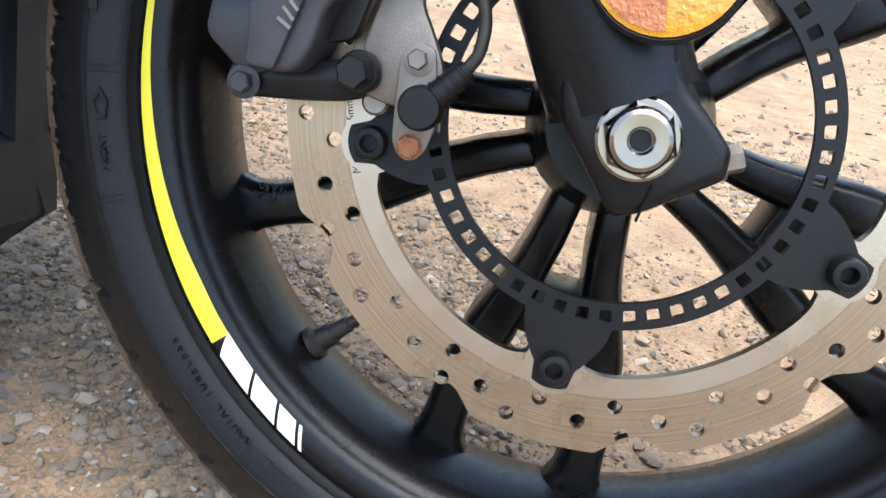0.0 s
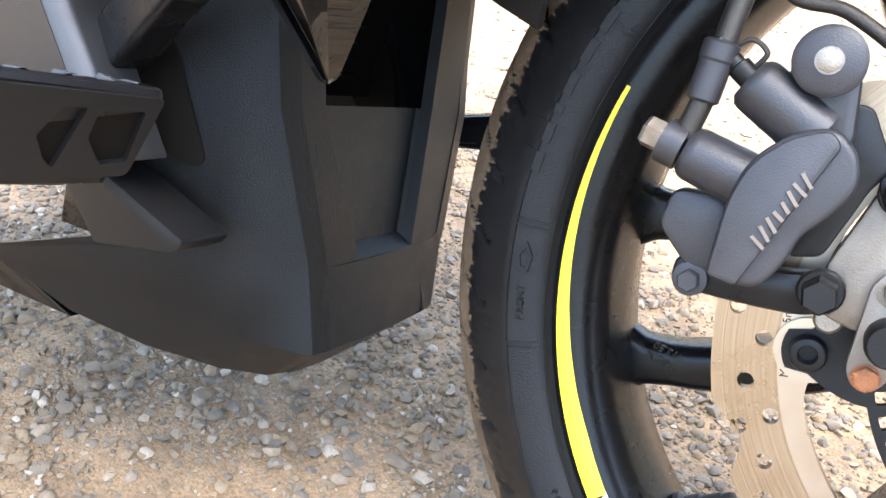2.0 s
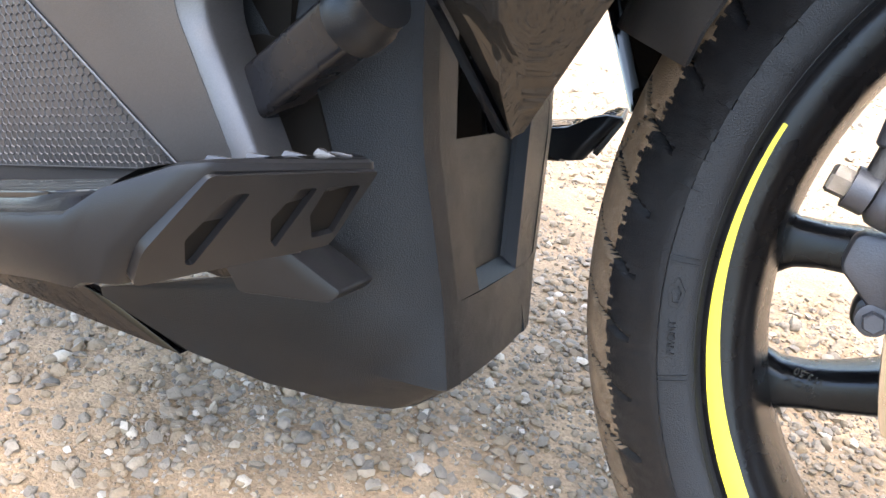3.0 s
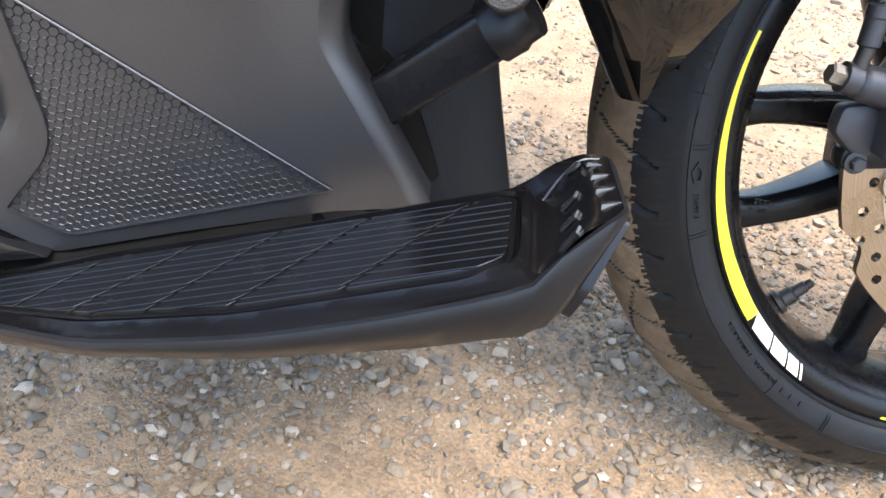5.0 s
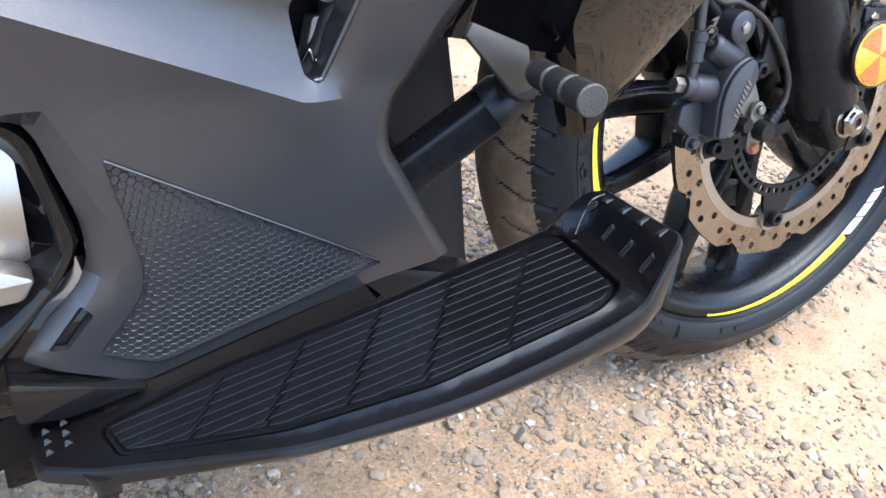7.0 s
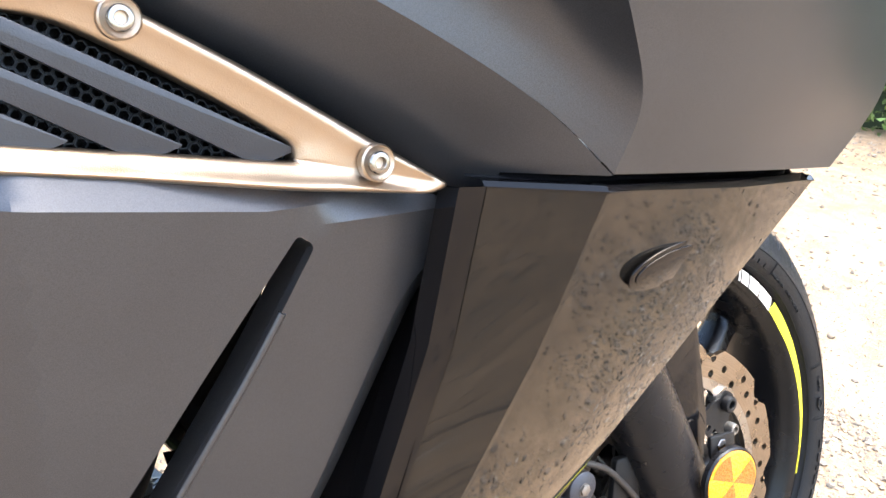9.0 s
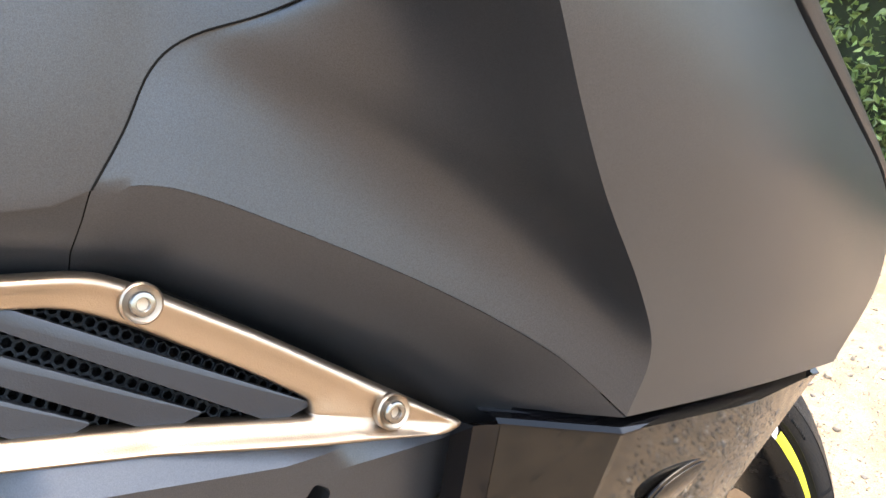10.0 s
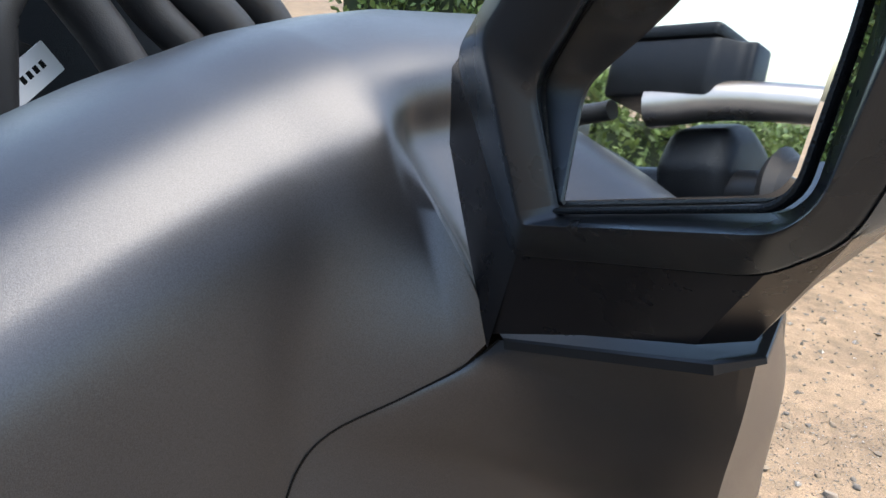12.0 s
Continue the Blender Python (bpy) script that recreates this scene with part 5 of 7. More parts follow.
part("badge_face", plate([core_oval], 0.0006, 0.0002, badge_m @ tilt @ Matrix.Translation((0, 0, 0.0001))), GLOSS, badge, smooth=40)


# gloss black inner panel between the side panel and the blade
def inner_panel():
    rows = []
    for k in range(9):
        t = k / 8
        z = 0.572 - 0.215 * t
        xa = -0.300 - 0.098 * t
        xb = -0.296 - 0.045 * t
        rows.append([(xa - 0.004, flank(xa, z) + 0.020, z), (xa + 0.004, -0.178 + 0.040 * t, z), ((xa + xb) / 2 + 0.006, -0.160 + 0.045 * t, z - 0.004), (xb + 0.004, -0.205 + 0.040 * t, z - 0.004), (xb, -0.236 + 0.050 * t, z)])
    bm = loft(curve_rows(rows, 4))
    return bm


both_sides("inner_cowl", inner_panel, GLOSS, scooter, "gloss black inner cowl", smooth=60)


def blade_strip():
    """Narrow gloss black edging that runs down behind the blade's rear edge."""
    pts = [P_L, P_LM, P_LM.lerp(P_KL, 0.5), P_KL, P_KL.lerp(P_T, 0.45), P_T]
    rows = []
    for off in (Vector((0.0, -0.0015, 0)), Vector((-0.0075, 0.0035, 0)), Vector((-0.0085, 0.014, 0))):
        rows.append([p + off for p in pts])
    return loft(rows)


for s in (0, 1):
    bm = blade_strip()
    part("blade_edging", mirrored(bm) if s else bm, GLOSS, spears[s], smooth=40)

# ---- upper cowl: rear face, front face, lower band, rear shelf ----
C_LINE = smooth_path([(-0.2775, -0.2780, 0.5835), (-0.2760, -0.2875, 0.6060), (-0.2900, -0.2965, 0.6290), (-0.3160, -0.3095, 0.6590), (-0.3340, -0.3200, 0.6830), (-0.3510, -0.3310, 0.7075), (-0.3690, -0.3410, 0.7310)], 5)
S_LINE = smooth_path([(-0.4200, -0.2240, 0.6672), (-0.4000, -0.2295, 0.6660), (-0.3693, -0.2381, 0.6517), (-0.3273, -0.2511, 0.6283), (-0.2950, -0.2655, 0.6045), (-0.2775, -0.2775, 0.5830)], 5)
SEAM = smooth_path([(-0.4200, -0.2240, 0.6670), (-0.4110, -0.2270, 0.6820), (-0.4030, -0.2300, 0.6980), (-0.3930, -0.2345, 0.7060), (-0.3760, -0.2460, 0.7110), (-0.3620, -0.2598, 0.7178), (-0.3592, -0.2690, 0.7250)], 5)


def along(line, t):
    k = t * (len(line) - 1)
    i = min(int(k), len(line) - 2)
    return line[i].lerp(line[i + 1], k - i)


def cowl_rear():
    """From the seam forward, flaring out towards the crease."""
    def fn(u, v):
        L, R = along(SEAM, v), along(C_LINE, v)
        B, T = along(S_LINE, u), along([SEAM[-1], C_LINE[-1]], u)
        p = L.lerp(R, u) + B.lerp(T, v) - (SEAM[0].lerp(S_LINE[-1], u)).lerp(SEAM[-1].lerp(C_LINE[-1], u), v)
        flush = 0.100 * (u - u ** 1.5) * v * ease((1 - v) / 0.15)
        sag = 0.022 * math.sin(math.pi * u) ** 1.0 * (u ** 1.4) * math.sin(math.pi * min(1, v * 0.5 + 0.30)) * (0.15 + 0.85 * v ** 0.8)
        return p + Vector((0.0, flush + sag * min(1.0, 6 * (1 - u)), 0.0))

    bm = sheet(fn, 40, 32, 0.0)
    low = smooth_path([(-0.4245, -0.2120, 0.6500), (-0.4060, -0.2140, 0.6470), (-0.3780, -0.2180, 0.6320), (-0.3430, -0.2230, 0.6110), (-0.3130, -0.2290, 0.5920), (-0.2960, -0.2430, 0.5825)], 5)
    rows = []
    for i in range(41):
        a, b = along(S_LINE, i / 40), along(low, i / 40)
        rows.append([bm.verts.new(p) for p in (a, a.lerp(b, 0.5) + Vector((0, -0.0015, 0)), b, b + Vector((0, 0.006, -0.006)), b + Vector((0, 0.030, -0.014)))])
    for A, B in zip(rows, rows[1:]):
        for j in range(4):
            bm.faces.new((A[j], A[j + 1], B[j + 1], B[j]))
    bmesh.ops.remove_doubles(bm, verts=bm.verts, dist=0.00005)
    bmesh.ops.recalc_face_normals(bm, faces=bm.faces)
    ridge = [e for e in bm.edges if len(e.link_faces) == 2 and e.calc_face_angle(0) > 0.25 and all(min((v.co - along(S_LINE, i / 40)).length for i in range(39)) < 0.0004 for v in e.verts)]
    bmesh.ops.bevel(bm, geom=ridge, offset=0.0045, segments=4, affect="EDGES", profile=0.5, clamp_overlap=True)
    return bm


both_sides("cowl_rear_face", cowl_rear, SATIN, scooter, "satin anthracite upper cowl side", smooth=60)
F_LINE = smooth_path([(-0.1430, -0.2687, 0.5723), (-0.1060, -0.2660, 0.5970), (-0.0990, -0.2680, 0.6230), (-0.1200, -0.2760, 0.6480), (-0.1690, -0.2900, 0.6760), (-0.2360, -0.3090, 0.7120), (-0.2930, -0.3310, 0.7369)], 5)


def cowl_front():
    def fn(u, v):
        L, R = along(C_LINE, v), along(F_LINE, v)
        p = L.lerp(R, u)
        bulge = 0.009 * math.sin(math.pi * u) * math.sin(math.pi * (0.1 + 0.8 * v))
        hollow = 0.006 * math.sin(math.pi * u) * max(0.0, v - 0.55) / 0.45
        return p + Vector((0, -bulge + hollow, 0))

    return sheet(fn, 28, 32, 0.003)


both_sides("cowl_front_face", cowl_front, SATIN, scooter, "satin anthracite cowl front face", smooth=40)


def cowl_nose():
    """The front face carries on round the nose to the middle."""
    rows = []
    for k in range(13):
        v = k / 12
        p = along(F_LINE, v)
        rows.append([p, p + Vector((0.035, 0.045, -0.004)), p + Vector((0.075, 0.130, -0.010)), Vector((p.x + 0.095, 0.0, p.z - 0.012))])
    return loft(curve_rows(rows, 5))


both_sides("nose_cowl", cowl_nose, SATIN, scooter, "satin anthracite nose", smooth=50)


def headlight_gap():
    """Dark groove between the cowl's front edge and the lamp surround."""
    line = [along(F_LINE, 0.44 + 0.56 * i / 14) for i in range(15)]
    return loft([[p + Vector((-0.0005, 0.0015, 0)) for p in line], [p + Vector((0.0010, 0.0050, 0.0)) for p in line], [p + Vector((0.0060, 0.0050, 0.0)) for p in line]])


def headlight_edge():
    """Satin lamp surround that widens upwards beyond the groove, with a rolled front edge."""
    rows = []
    for i in range(15):
        t = i / 14
        p, w = along(F_LINE, 0.44 + 0.56 * t), 0.004 + 0.013 * t
        rows.append([p + Vector((0.0028 + 0.003 * t, 0.0060, 0)), p + Vector((0.0030 + 0.003 * t, 0.0012, 0)), p + Vector((0.0034 + 0.003 * t, 0.0006, 0)), p + Vector((0.0028 + 0.7 * w, 0.0004, 0)), p + Vector((0.0028 + 0.92 * w, 0.0010, 0)), p + Vector((0.0028 + w, 0.0028, 0)), p + Vector((0.003 + w * 1.3, 0.015, -0.002)), p + Vector((0.018 + w, 0.050, -0.006))])
    return loft(rows)


surrounds = both_sides("lamp_surround", headlight_edge, SATIN, scooter, "satin anthracite headlight surround", smooth=40)
for s in (0, 1):
    bm = headlight_gap()
    part("surround_gap", mirrored(bm) if s else bm, NEAR_BLACK, surrounds[s], "dark joint", smooth=40)


def cowl_band():
    """Behind the joint the cowl goes on below the shoulder, turned in towards the alloy trim."""
    low = [Vector((-0.60, -0.176, 0.6380)), Vector((-0.53, -0.1880, 0.6440)), Vector((-0.470, -0.2010, 0.6485)), Vector((-0.445, -0.2075, 0.6500)), Vector((-0.4249, -0.2120, 0.6500))]
    top = [Vector((-0.60, -0.2060, 0.6600)), Vector((-0.53, -0.2130, 0.6622)), Vector((-0.470, -0.2195, 0.6645)), Vector((-0.445, -0.2222, 0.6660)), Vector((-0.4204, -0.2240, 0.6672))]
    n = len(top)
    rows = [[top[i], top[i].lerp(low[min(i, len(low) - 1)], 0.5) + Vector((0, -0.0015, 0)), low[min(i, len(low) - 1)], low[min(i, len(low) - 1)] + Vector((0, 0.006, -0.006)), low[min(i, len(low) - 1)] + Vector((0, 0.030, -0.014))] for i in range(n)]
    return loft(rows)


both_sides("cowl_band", cowl_band, SATIN, scooter, "", smooth=35)


def cowl_foot():
    """Closes the gap between the band and the blade's rim."""
    a = [(-0.296, -0.2430, 0.5825), (-0.2775, -0.2775, 0.5835), (-0.2100, -0.2745, 0.5780), (-0.1435, -0.2690, 0.5725)]
    return loft([[Vector(p) for p in a], [Vector(p) + Vector((0, 0.020, -0.001)) for p in a]])


both_sides("cowl_foot", cowl_foot, SATIN, scooter)


# rear shelf: the rounded shoulder behind the seam
def shelf_row(x):
    t = (x + 0.36) / -0.40          # 0 at the mirror, 1 far behind
    c = float(np.interp(x, [-0.80, -0.60, -0.50, -0.44, -0.40, -0.36, -0.32, -0.24], [0.690, 0.725, 0.770, 0.795, 0.808, 0.8185, 0.8235, 0.819]))
    ridge_y = -0.2415 + 0.040 * t - 0.006 * ease((x + 0.395) / 0.03)
    k = min(1.0, (c - 0.667) / 0.155)
    pts = [(ridge_y + 0.0120, 0.6655 - 0.012 * t), (ridge_y + 0.0108, 0.6680 - 0.012 * t), (ridge_y + 0.0065, 0.667 + 0.030 * k - 0.006 * t), (ridge_y + 0.002, 0.667 + 0.070 * k), (ridge_y + 0.0004, 0.667 + 0.63 * (c - 0.667)),
           (ridge_y + 0.0028, 0.667 + 0.740 * (c - 0.667)), (ridge_y + 0.0085, 0.667 + 0.818 * (c - 0.667)), (ridge_y + 0.0240, 0.667 + 0.918 * (c - 0.667)), (ridge_y + 0.055, c - 0.0015), (ridge_y + 0.098, c - 0.004), (ridge_y + 0.122, c - 0.020), (ridge_y + 0.132, c - 0.06)]
    return [(x, y, z) for y, z in pts]


SEAM_X = [p.x for p in SEAM]


def shelf():
    """Behind the seam; ahead of the mirror only its upper part goes on, tucked behind the housing."""
    xs = [-0.24, -0.28, -0.31, -0.335, -0.341, -0.346, -0.350, -0.354, -0.357, -0.3595, -0.362, -0.3645, -0.367, -0.373, -0.379, -0.385, -0.391, -0.396, -0.400, -0.404, -0.408, -0.412, -0.416, -0.420,
          -0.43, -0.44, -0.46, -0.49, -0.53, -0.60, -0.70, -0.80]
    rows = []
    for x in xs:
        row = smooth_path(shelf_row(x), 6)
        out = []
        for p in row:
            px, py, pz = p
            if x > -0.47:
                xx = max(x, -0.42)
                zl = float(np.interp(xx, SEAM_X, [q.z for q in SEAM]))
                yl = float(np.interp(xx, SEAM_X, [q.y for q in SEAM]))
                if pz < zl and x > -0.4201:
                    py, pz = yl, zl
                else:
                    own = float(np.interp(zl, [q[2] for q in row[:30]], [q[1] for q in row[:30]]))
                    py += (yl - own) * ease((x + 0.47) / 0.05) * (1 - ease(max(0.0, pz - zl) / 0.06))
            if x > -0.366:
                d = x + 0.366
                low = ease((0.802 - pz) / 0.026)
                py += (d * d / 0.016 if d < 0.008 else d - 0.004) * 0.8 * low if d < 0.022 else 0.0144 * low
            out.append((px, py, pz))
        rows.append(out)
    return loft(rows)


shelves = both_sides("cowl_shelf", shelf, SATIN, scooter, "satin anthracite rounded cowl shoulder", smooth=60)


def seam_line(line, r=0.00035):
    return tube([p + Vector((0, -0.0002, 0)) for p in line], r, 6, curved=False)


for s in (0, 1):
    bm = seam_line(SEAM)
    part("seam", mirrored(bm) if s else bm, NEAR_BLACK, shelves[s], "thin dark joint")

# gap ledge under the mirror
G0, G1, G2, G3 = Vector((-0.3594, -0.2706, 0.7228)), Vector((-0.3760, -0.3335, 0.7296)), Vector((-0.3735, -0.3440, 0.7325)), Vector((-0.2980, -0.3340, 0.7385))


def ledge():
    line = [G0, G0.lerp(G1, 0.5), G1, G2, G2.lerp(G3, 0.5), G3]
    size = (1, 1, 1, 0.5, 0.4, 0.4)
    return loft([[p + Vector((0, 0.002, 0.0)) * k for p, k in zip(line, size)], [p + Vector((-0.0010, -0.0010, 0.0002)) * k for p, k in zip(line, size)], [p + Vector((-0.0010, -0.0010, 0.0026)) * k for p, k in zip(line, size)], [p + Vector((-0.0004, -0.0004, 0.0032)) * k for p, k in zip(line, size)], [p + Vector((0.030, 0.030, 0.0034 * k)) for p, k in zip(line, size)]])


both_sides("mirror_ledge", ledge, HOUSING, scooter, "", smooth=30)

# ---- alloy trim with honeycomb grille and vanes ----
def trim_y(x, z):
    return -0.2145 - 0.18 * (x + 0.41) * (x > -0.41) + 0.05 * (z - 0.61)


def on_trim(off):
    return lambda x, z: (x, trim_y(x, z) - off, z)


T_OUT = rounded([(-0.60, 0.655), (-0.4600, 0.6470), (-0.4200, 0.6440), (-0.4060, 0.6375), (-0.3762, 0.6205), (-0.3400, 0.5975), (-0.3110, 0.5790), (-0.3180, 0.5765), (-0.3628, 0.5812), (-0.4397, 0.5928), (-0.60, 0.618)],
                [0, 0.02, 0.012, 0.01, 0.01, 0.01, 0.003, 0.003, 0.01, 0.01, 0])
T_IN = rounded([(-0.60, 0.646), (-0.4620, 0.6385), (-0.4280, 0.6350), (-0.4107, 0.6262), (-0.3800, 0.6080), (-0.3622, 0.5960), (-0.3615, 0.5900), (-0.4388, 0.6005), (-0.60, 0.625)],
               [0, 0.01, 0.008, 0.006, 0.004, 0.002, 0.002, 0.004, 0])


def trim():
    """A raised frame: a rounded outer bead, a face that slopes in to the grille, a turned-in inner edge."""
    outer = spaced(T_OUT, 0.003)
    inner = [nearest(p, T_IN) for p in outer]
    for _ in range(3):
        inner = [(inner[i - 1] + inner[i] * 2 + inner[(i + 1) % len(inner)]) / 4 for i in range(len(inner))]
    rows = []
    for t, h in ((0.0, -0.006), (0.0, 0.0005), (0.02, 0.0022), (0.06, 0.0036), (0.12, 0.0045), (0.20, 0.0048), (0.28, 0.0045), (0.40, 0.0034), (0.60, 0.0020), (0.85, 0.0010), (0.95, 0.0004), (1.0, -0.0010), (1.0, -0.008)):
        row = []
        for p, q in zip(outer, inner):
            w = (p - q).length
            tt = min(t, t * 0.024 / max(w, 0.001)) if t < 0.5 else t
            x, z = p.lerp(q, tt)
            row.append((x, trim_y(x, z) - h * min(1.0, 0.3 + w / 0.009), z))
        rows.append(row + row[:1])
    return loft(rows)


trims = both_sides("grille_trim", trim, TRIM, scooter, "champagne alloy trim round the side grille", smooth=45)


def mesh_grille():
    """Honeycomb wires with open cells."""
    bm = bmesh.new()
    R = 0.0021
    for i in range(-42, 42):
        for j in range(-20, 22):
            x, z = -0.43 + i * 1.5 * R, 0.612 + (j + 0.5 * (i % 2)) * math.sqrt(3) * R
            if not within((x, z), T_IN) or x < -0.545:
                continue
            rows = []
            for rr, off in ((0.98, -0.010), (0.98, -0.0075), (0.76, -0.0075), (0.70, -0.012)):
                rows.append([bm.verts.new((x + rr * R * math.cos(radians(60 * k)), trim_y(x, z) - off, z + rr * R * math.sin(radians(60 * k)))) for k in range(6)])
            for A, B in zip(rows, rows[1:]):
                for k in range(6):
                    bm.faces.new((A[k], A[(k + 1) % 6], B[(k + 1) % 6], B[k]))
    return bm


def vane(x0, z0, x1, z1, w):
    a, b = Vector((x0, 0, z0)), Vector((x1, 0, z1))
    d = (b - a).normalized()
    n = Vector((-d.z, 0, d.x))
    pts = [a + n * w, a - n * w * 0.9, b - n * w * 0.9 + Vector((-0.010, 0, -0.001)), b + Vector((0.0, 0, 0.0008)), b + n * w * 0.6]
    bm = plate([rounded([(p.x, p.z) for p in pts], 0.0012, 3)], 0.005, 0.0014, side(0.0), 2)
    for v in bm.verts:
        v.co.y += trim_y(v.co.x, v.co.z) + 0.0075
    return bm


for s in (0, 1):
    bm = mesh_grille()
    ob = part("grille_mesh", mirrored(bm) if s else bm, PLASTIC, trims[s], "black honeycomb mesh", smooth=0)
    tagged(ob, kind="stuff")
    for x1, z1 in ((-0.3610, 0.5925), (-0.3945, 0.5960), (-0.4255, 0.5995), (-0.4560, 0.6035)):
        bm = vane(x1 - 0.105, z1 + 0.054, x1, z1, 0.0027)
        part("vane", mirrored(bm) if s else bm, VANE, trims[s], "blue-grey plastic vane", smooth=35)
    # near-black sheet: the shade behind the mesh is put into its colour
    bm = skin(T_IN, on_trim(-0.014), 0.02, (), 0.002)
    part("grille_back", mirrored(bm) if s else bm, NEAR_BLACK, trims[s])
for x, z in ((-0.4090, 0.6338), (-0.3380, 0.5888), (-0.50, 0.6440)):
    y = trim_y(x, z) - 0.004
    part("screw_seat", turned([(0, 0.0062), (0.0028, 0.0062), (0.0034, 0.0056), (0.0026, 0.0046)], (x, y + 0.001, z), OUT, 28), TRIM, trims[0], smooth=40)
    socket_bolt("trim_screw", (x, y - 0.0010, z), OUT, 0.0038, 0.0026, trims[0], CHROME, "bright socket screw")

# ---- mirror: housing on the cowl, a real mirror in it ----
MN = Vector((-1.0, 0.43, -0.06)).normalized()      # the glass looks back and in
MO = Vector((-0.3850, -0.2984, 0.7620))
M_U = Vector((0, 0, 1)).cross(MN).normalized()
if M_U.y > 0:
    M_U = -M_U
M_V = MN.cross(M_U).normalized()
if M_V.z < 0:
    M_V = -M_V
MM = Matrix(((M_U.x, M_V.x, MN.x, MO.x), (M_U.y, M_V.y, MN.y, MO.y), (M_U.z, M_V.z, MN.z, MO.z), (0, 0, 0, 1)))
# outlines in the mirror's own plane: u outwards, v up
R8 = [0.003, 0.006, 0.006, 0.012, 0.015, 0.015, 0.010, 0.006]
E_OUT = rounded([(-0.0205, -0.0112), (0.0544, -0.0052), (0.0710, 0.0028), (0.100, 0.046), (0.102, 0.090), (0.060, 0.103), (-0.0108, 0.0535), (-0.0331, 0.0390)], R8)
E_TOP = rounded([(-0.0042, 0.0004), (0.0639, 0.0054), (0.0722, 0.0104), (0.093, 0.050), (0.094, 0.082), (0.060, 0.096), (0.0015, 0.0483), (-0.0087, 0.0425)], R8)
E_IN = rounded([(0.0030, 0.0013), (0.0631, 0.0057), (0.0690, 0.0105), (0.0850, 0.0440), (0.0860, 0.0740), (0.060, 0.0860), (0.0199, 0.0453), (-0.0006, 0.0310)], R8)
GLASS = rounded([(0.0007, 0.0027), (0.0580, 0.0078), (0.0625, 0.0112), (0.0704, 0.0385), (0.0740, 0.0650), (0.058, 0.0800), (0.0085, 0.0466), (-0.0070, 0.0305)], [0.002, 0.004, 0.005, 0.01, 0.01, 0.01, 0.006, 0.005])
TIP = Matrix.Translation((0, 0, -0.0085)) @ Matrix.Rotation(radians(-14.0), 4, "X")   # the glass is set to look up a little


def mirror_rows():
    def at(loop, w):
        return [MM @ Vector((u, v, w)) for u, v in loop + loop[:1]]

    def grown(loop, k, back=0.0):
        cu, cv = sum(p[0] for p in loop) / len(loop), sum(p[1] for p in loop) / len(loop)
        return [(cu + (u - cu) * k, cv + (v - cv) * k) for u, v in loop]

    def between(a, b, t):
        return [(p[0] + (q[0] - p[0]) * t, p[1] + (q[1] - p[1]) * t) for p, q in zip(a, b)]

    def deep(k, w):
        return [MM @ TIP @ Vector((u, v, w)) for u, v in grown(GLASS, k) + grown(GLASS, k)[:1]]

    return [at(grown(E_OUT, 0.78), -0.065), at(grown(E_OUT, 1.00), -0.036), at(E_OUT, -0.0085), at(grown(E_OUT, 0.992), -0.0088), at(grown(E_OUT, 0.988), -0.0074), at(grown(E_OUT, 0.980), -0.0068), at(between(E_OUT, E_TOP, 0.86), -0.0010), at(between(E_OUT, E_TOP, 0.95), -0.0002), at(E_TOP, 0.0),
            at(between(E_TOP, E_IN, 0.15), -0.0003), at(between(E_TOP, E_IN, 0.9), -0.0044), at(E_IN, -0.0054), at(grown(E_IN, 0.998), -0.0062), deep(1.06, 0.0010), deep(1.03, -0.0025)]


def housing():
    return loft(mirror_rows())


mirrors = both_sides("mirror_housing", housing, HOUSING, scooter, "satin black mirror housing on the cowl", smooth=35)
for s in (0, 1):
    bm = plate([GLASS], 0.003, 0.0014, MM @ TIP)
    part("mirror_glass", mirrored(bm) if s else bm, MIRROR, mirrors[s], "flat mirror glass", smooth=20)
    cu, cv = sum(p[0] for p in GLASS) / len(GLASS), sum(p[1] for p in GLASS) / len(GLASS)
    bm = plate([[(cu + (u - cu) * 1.055, cv + (v - cv) * 1.055) for u, v in GLASS], [(cu + (u - cu) * 1.004, cv + (v - cv) * 1.004) for u, v in GLASS]], 0.003, 0.0008, MM @ TIP @ Matrix.Translation((0, 0, 0.0015)))
    part("glass_rim", mirrored(bm) if s else bm, PLASTIC, mirrors[s], "black rubber rim", smooth=30)


def mirror_base():
    """The black foot between the housing and the gap over the cowl."""
    lo = [G0 + Vector((-0.002, 0.004, 0.0)), G0.lerp(G1, 0.5) + Vector((0, 0.002, 0.0015)), G1 + Vector((0.002, 0.003, 0.0015)), G2 + Vector((0.004, 0.003, 0.0020)), G2.lerp(G3, 0.5) + Vector((0.002, 0.004, 0.002)), G3 + Vector((0.0, 0.004, 0.0010))]
    hi = [MM @ Vector((-0.0200, -0.0106, -0.0088)), MM @ Vector((0.016, -0.0078, -0.0088)), MM @ Vector((0.0540, -0.0048, -0.0088)), MM @ Vector((0.0705, 0.0032, -0.0095)), MM @ Vector((0.0850, 0.0200, -0.05)), MM @ Vector((0.070, 0.02, -0.080))]
    lo = [p + Vector((0.0012 * k, 0.0012 * k, 0.0040 * k)) for p, k in zip(lo, (1, 1, 0.9, 0.25, 0.15, 0.1))]
    mid = [a.lerp(b, 0.5) for a, b in zip(lo, hi)]
    return loft([lo, mid, hi])


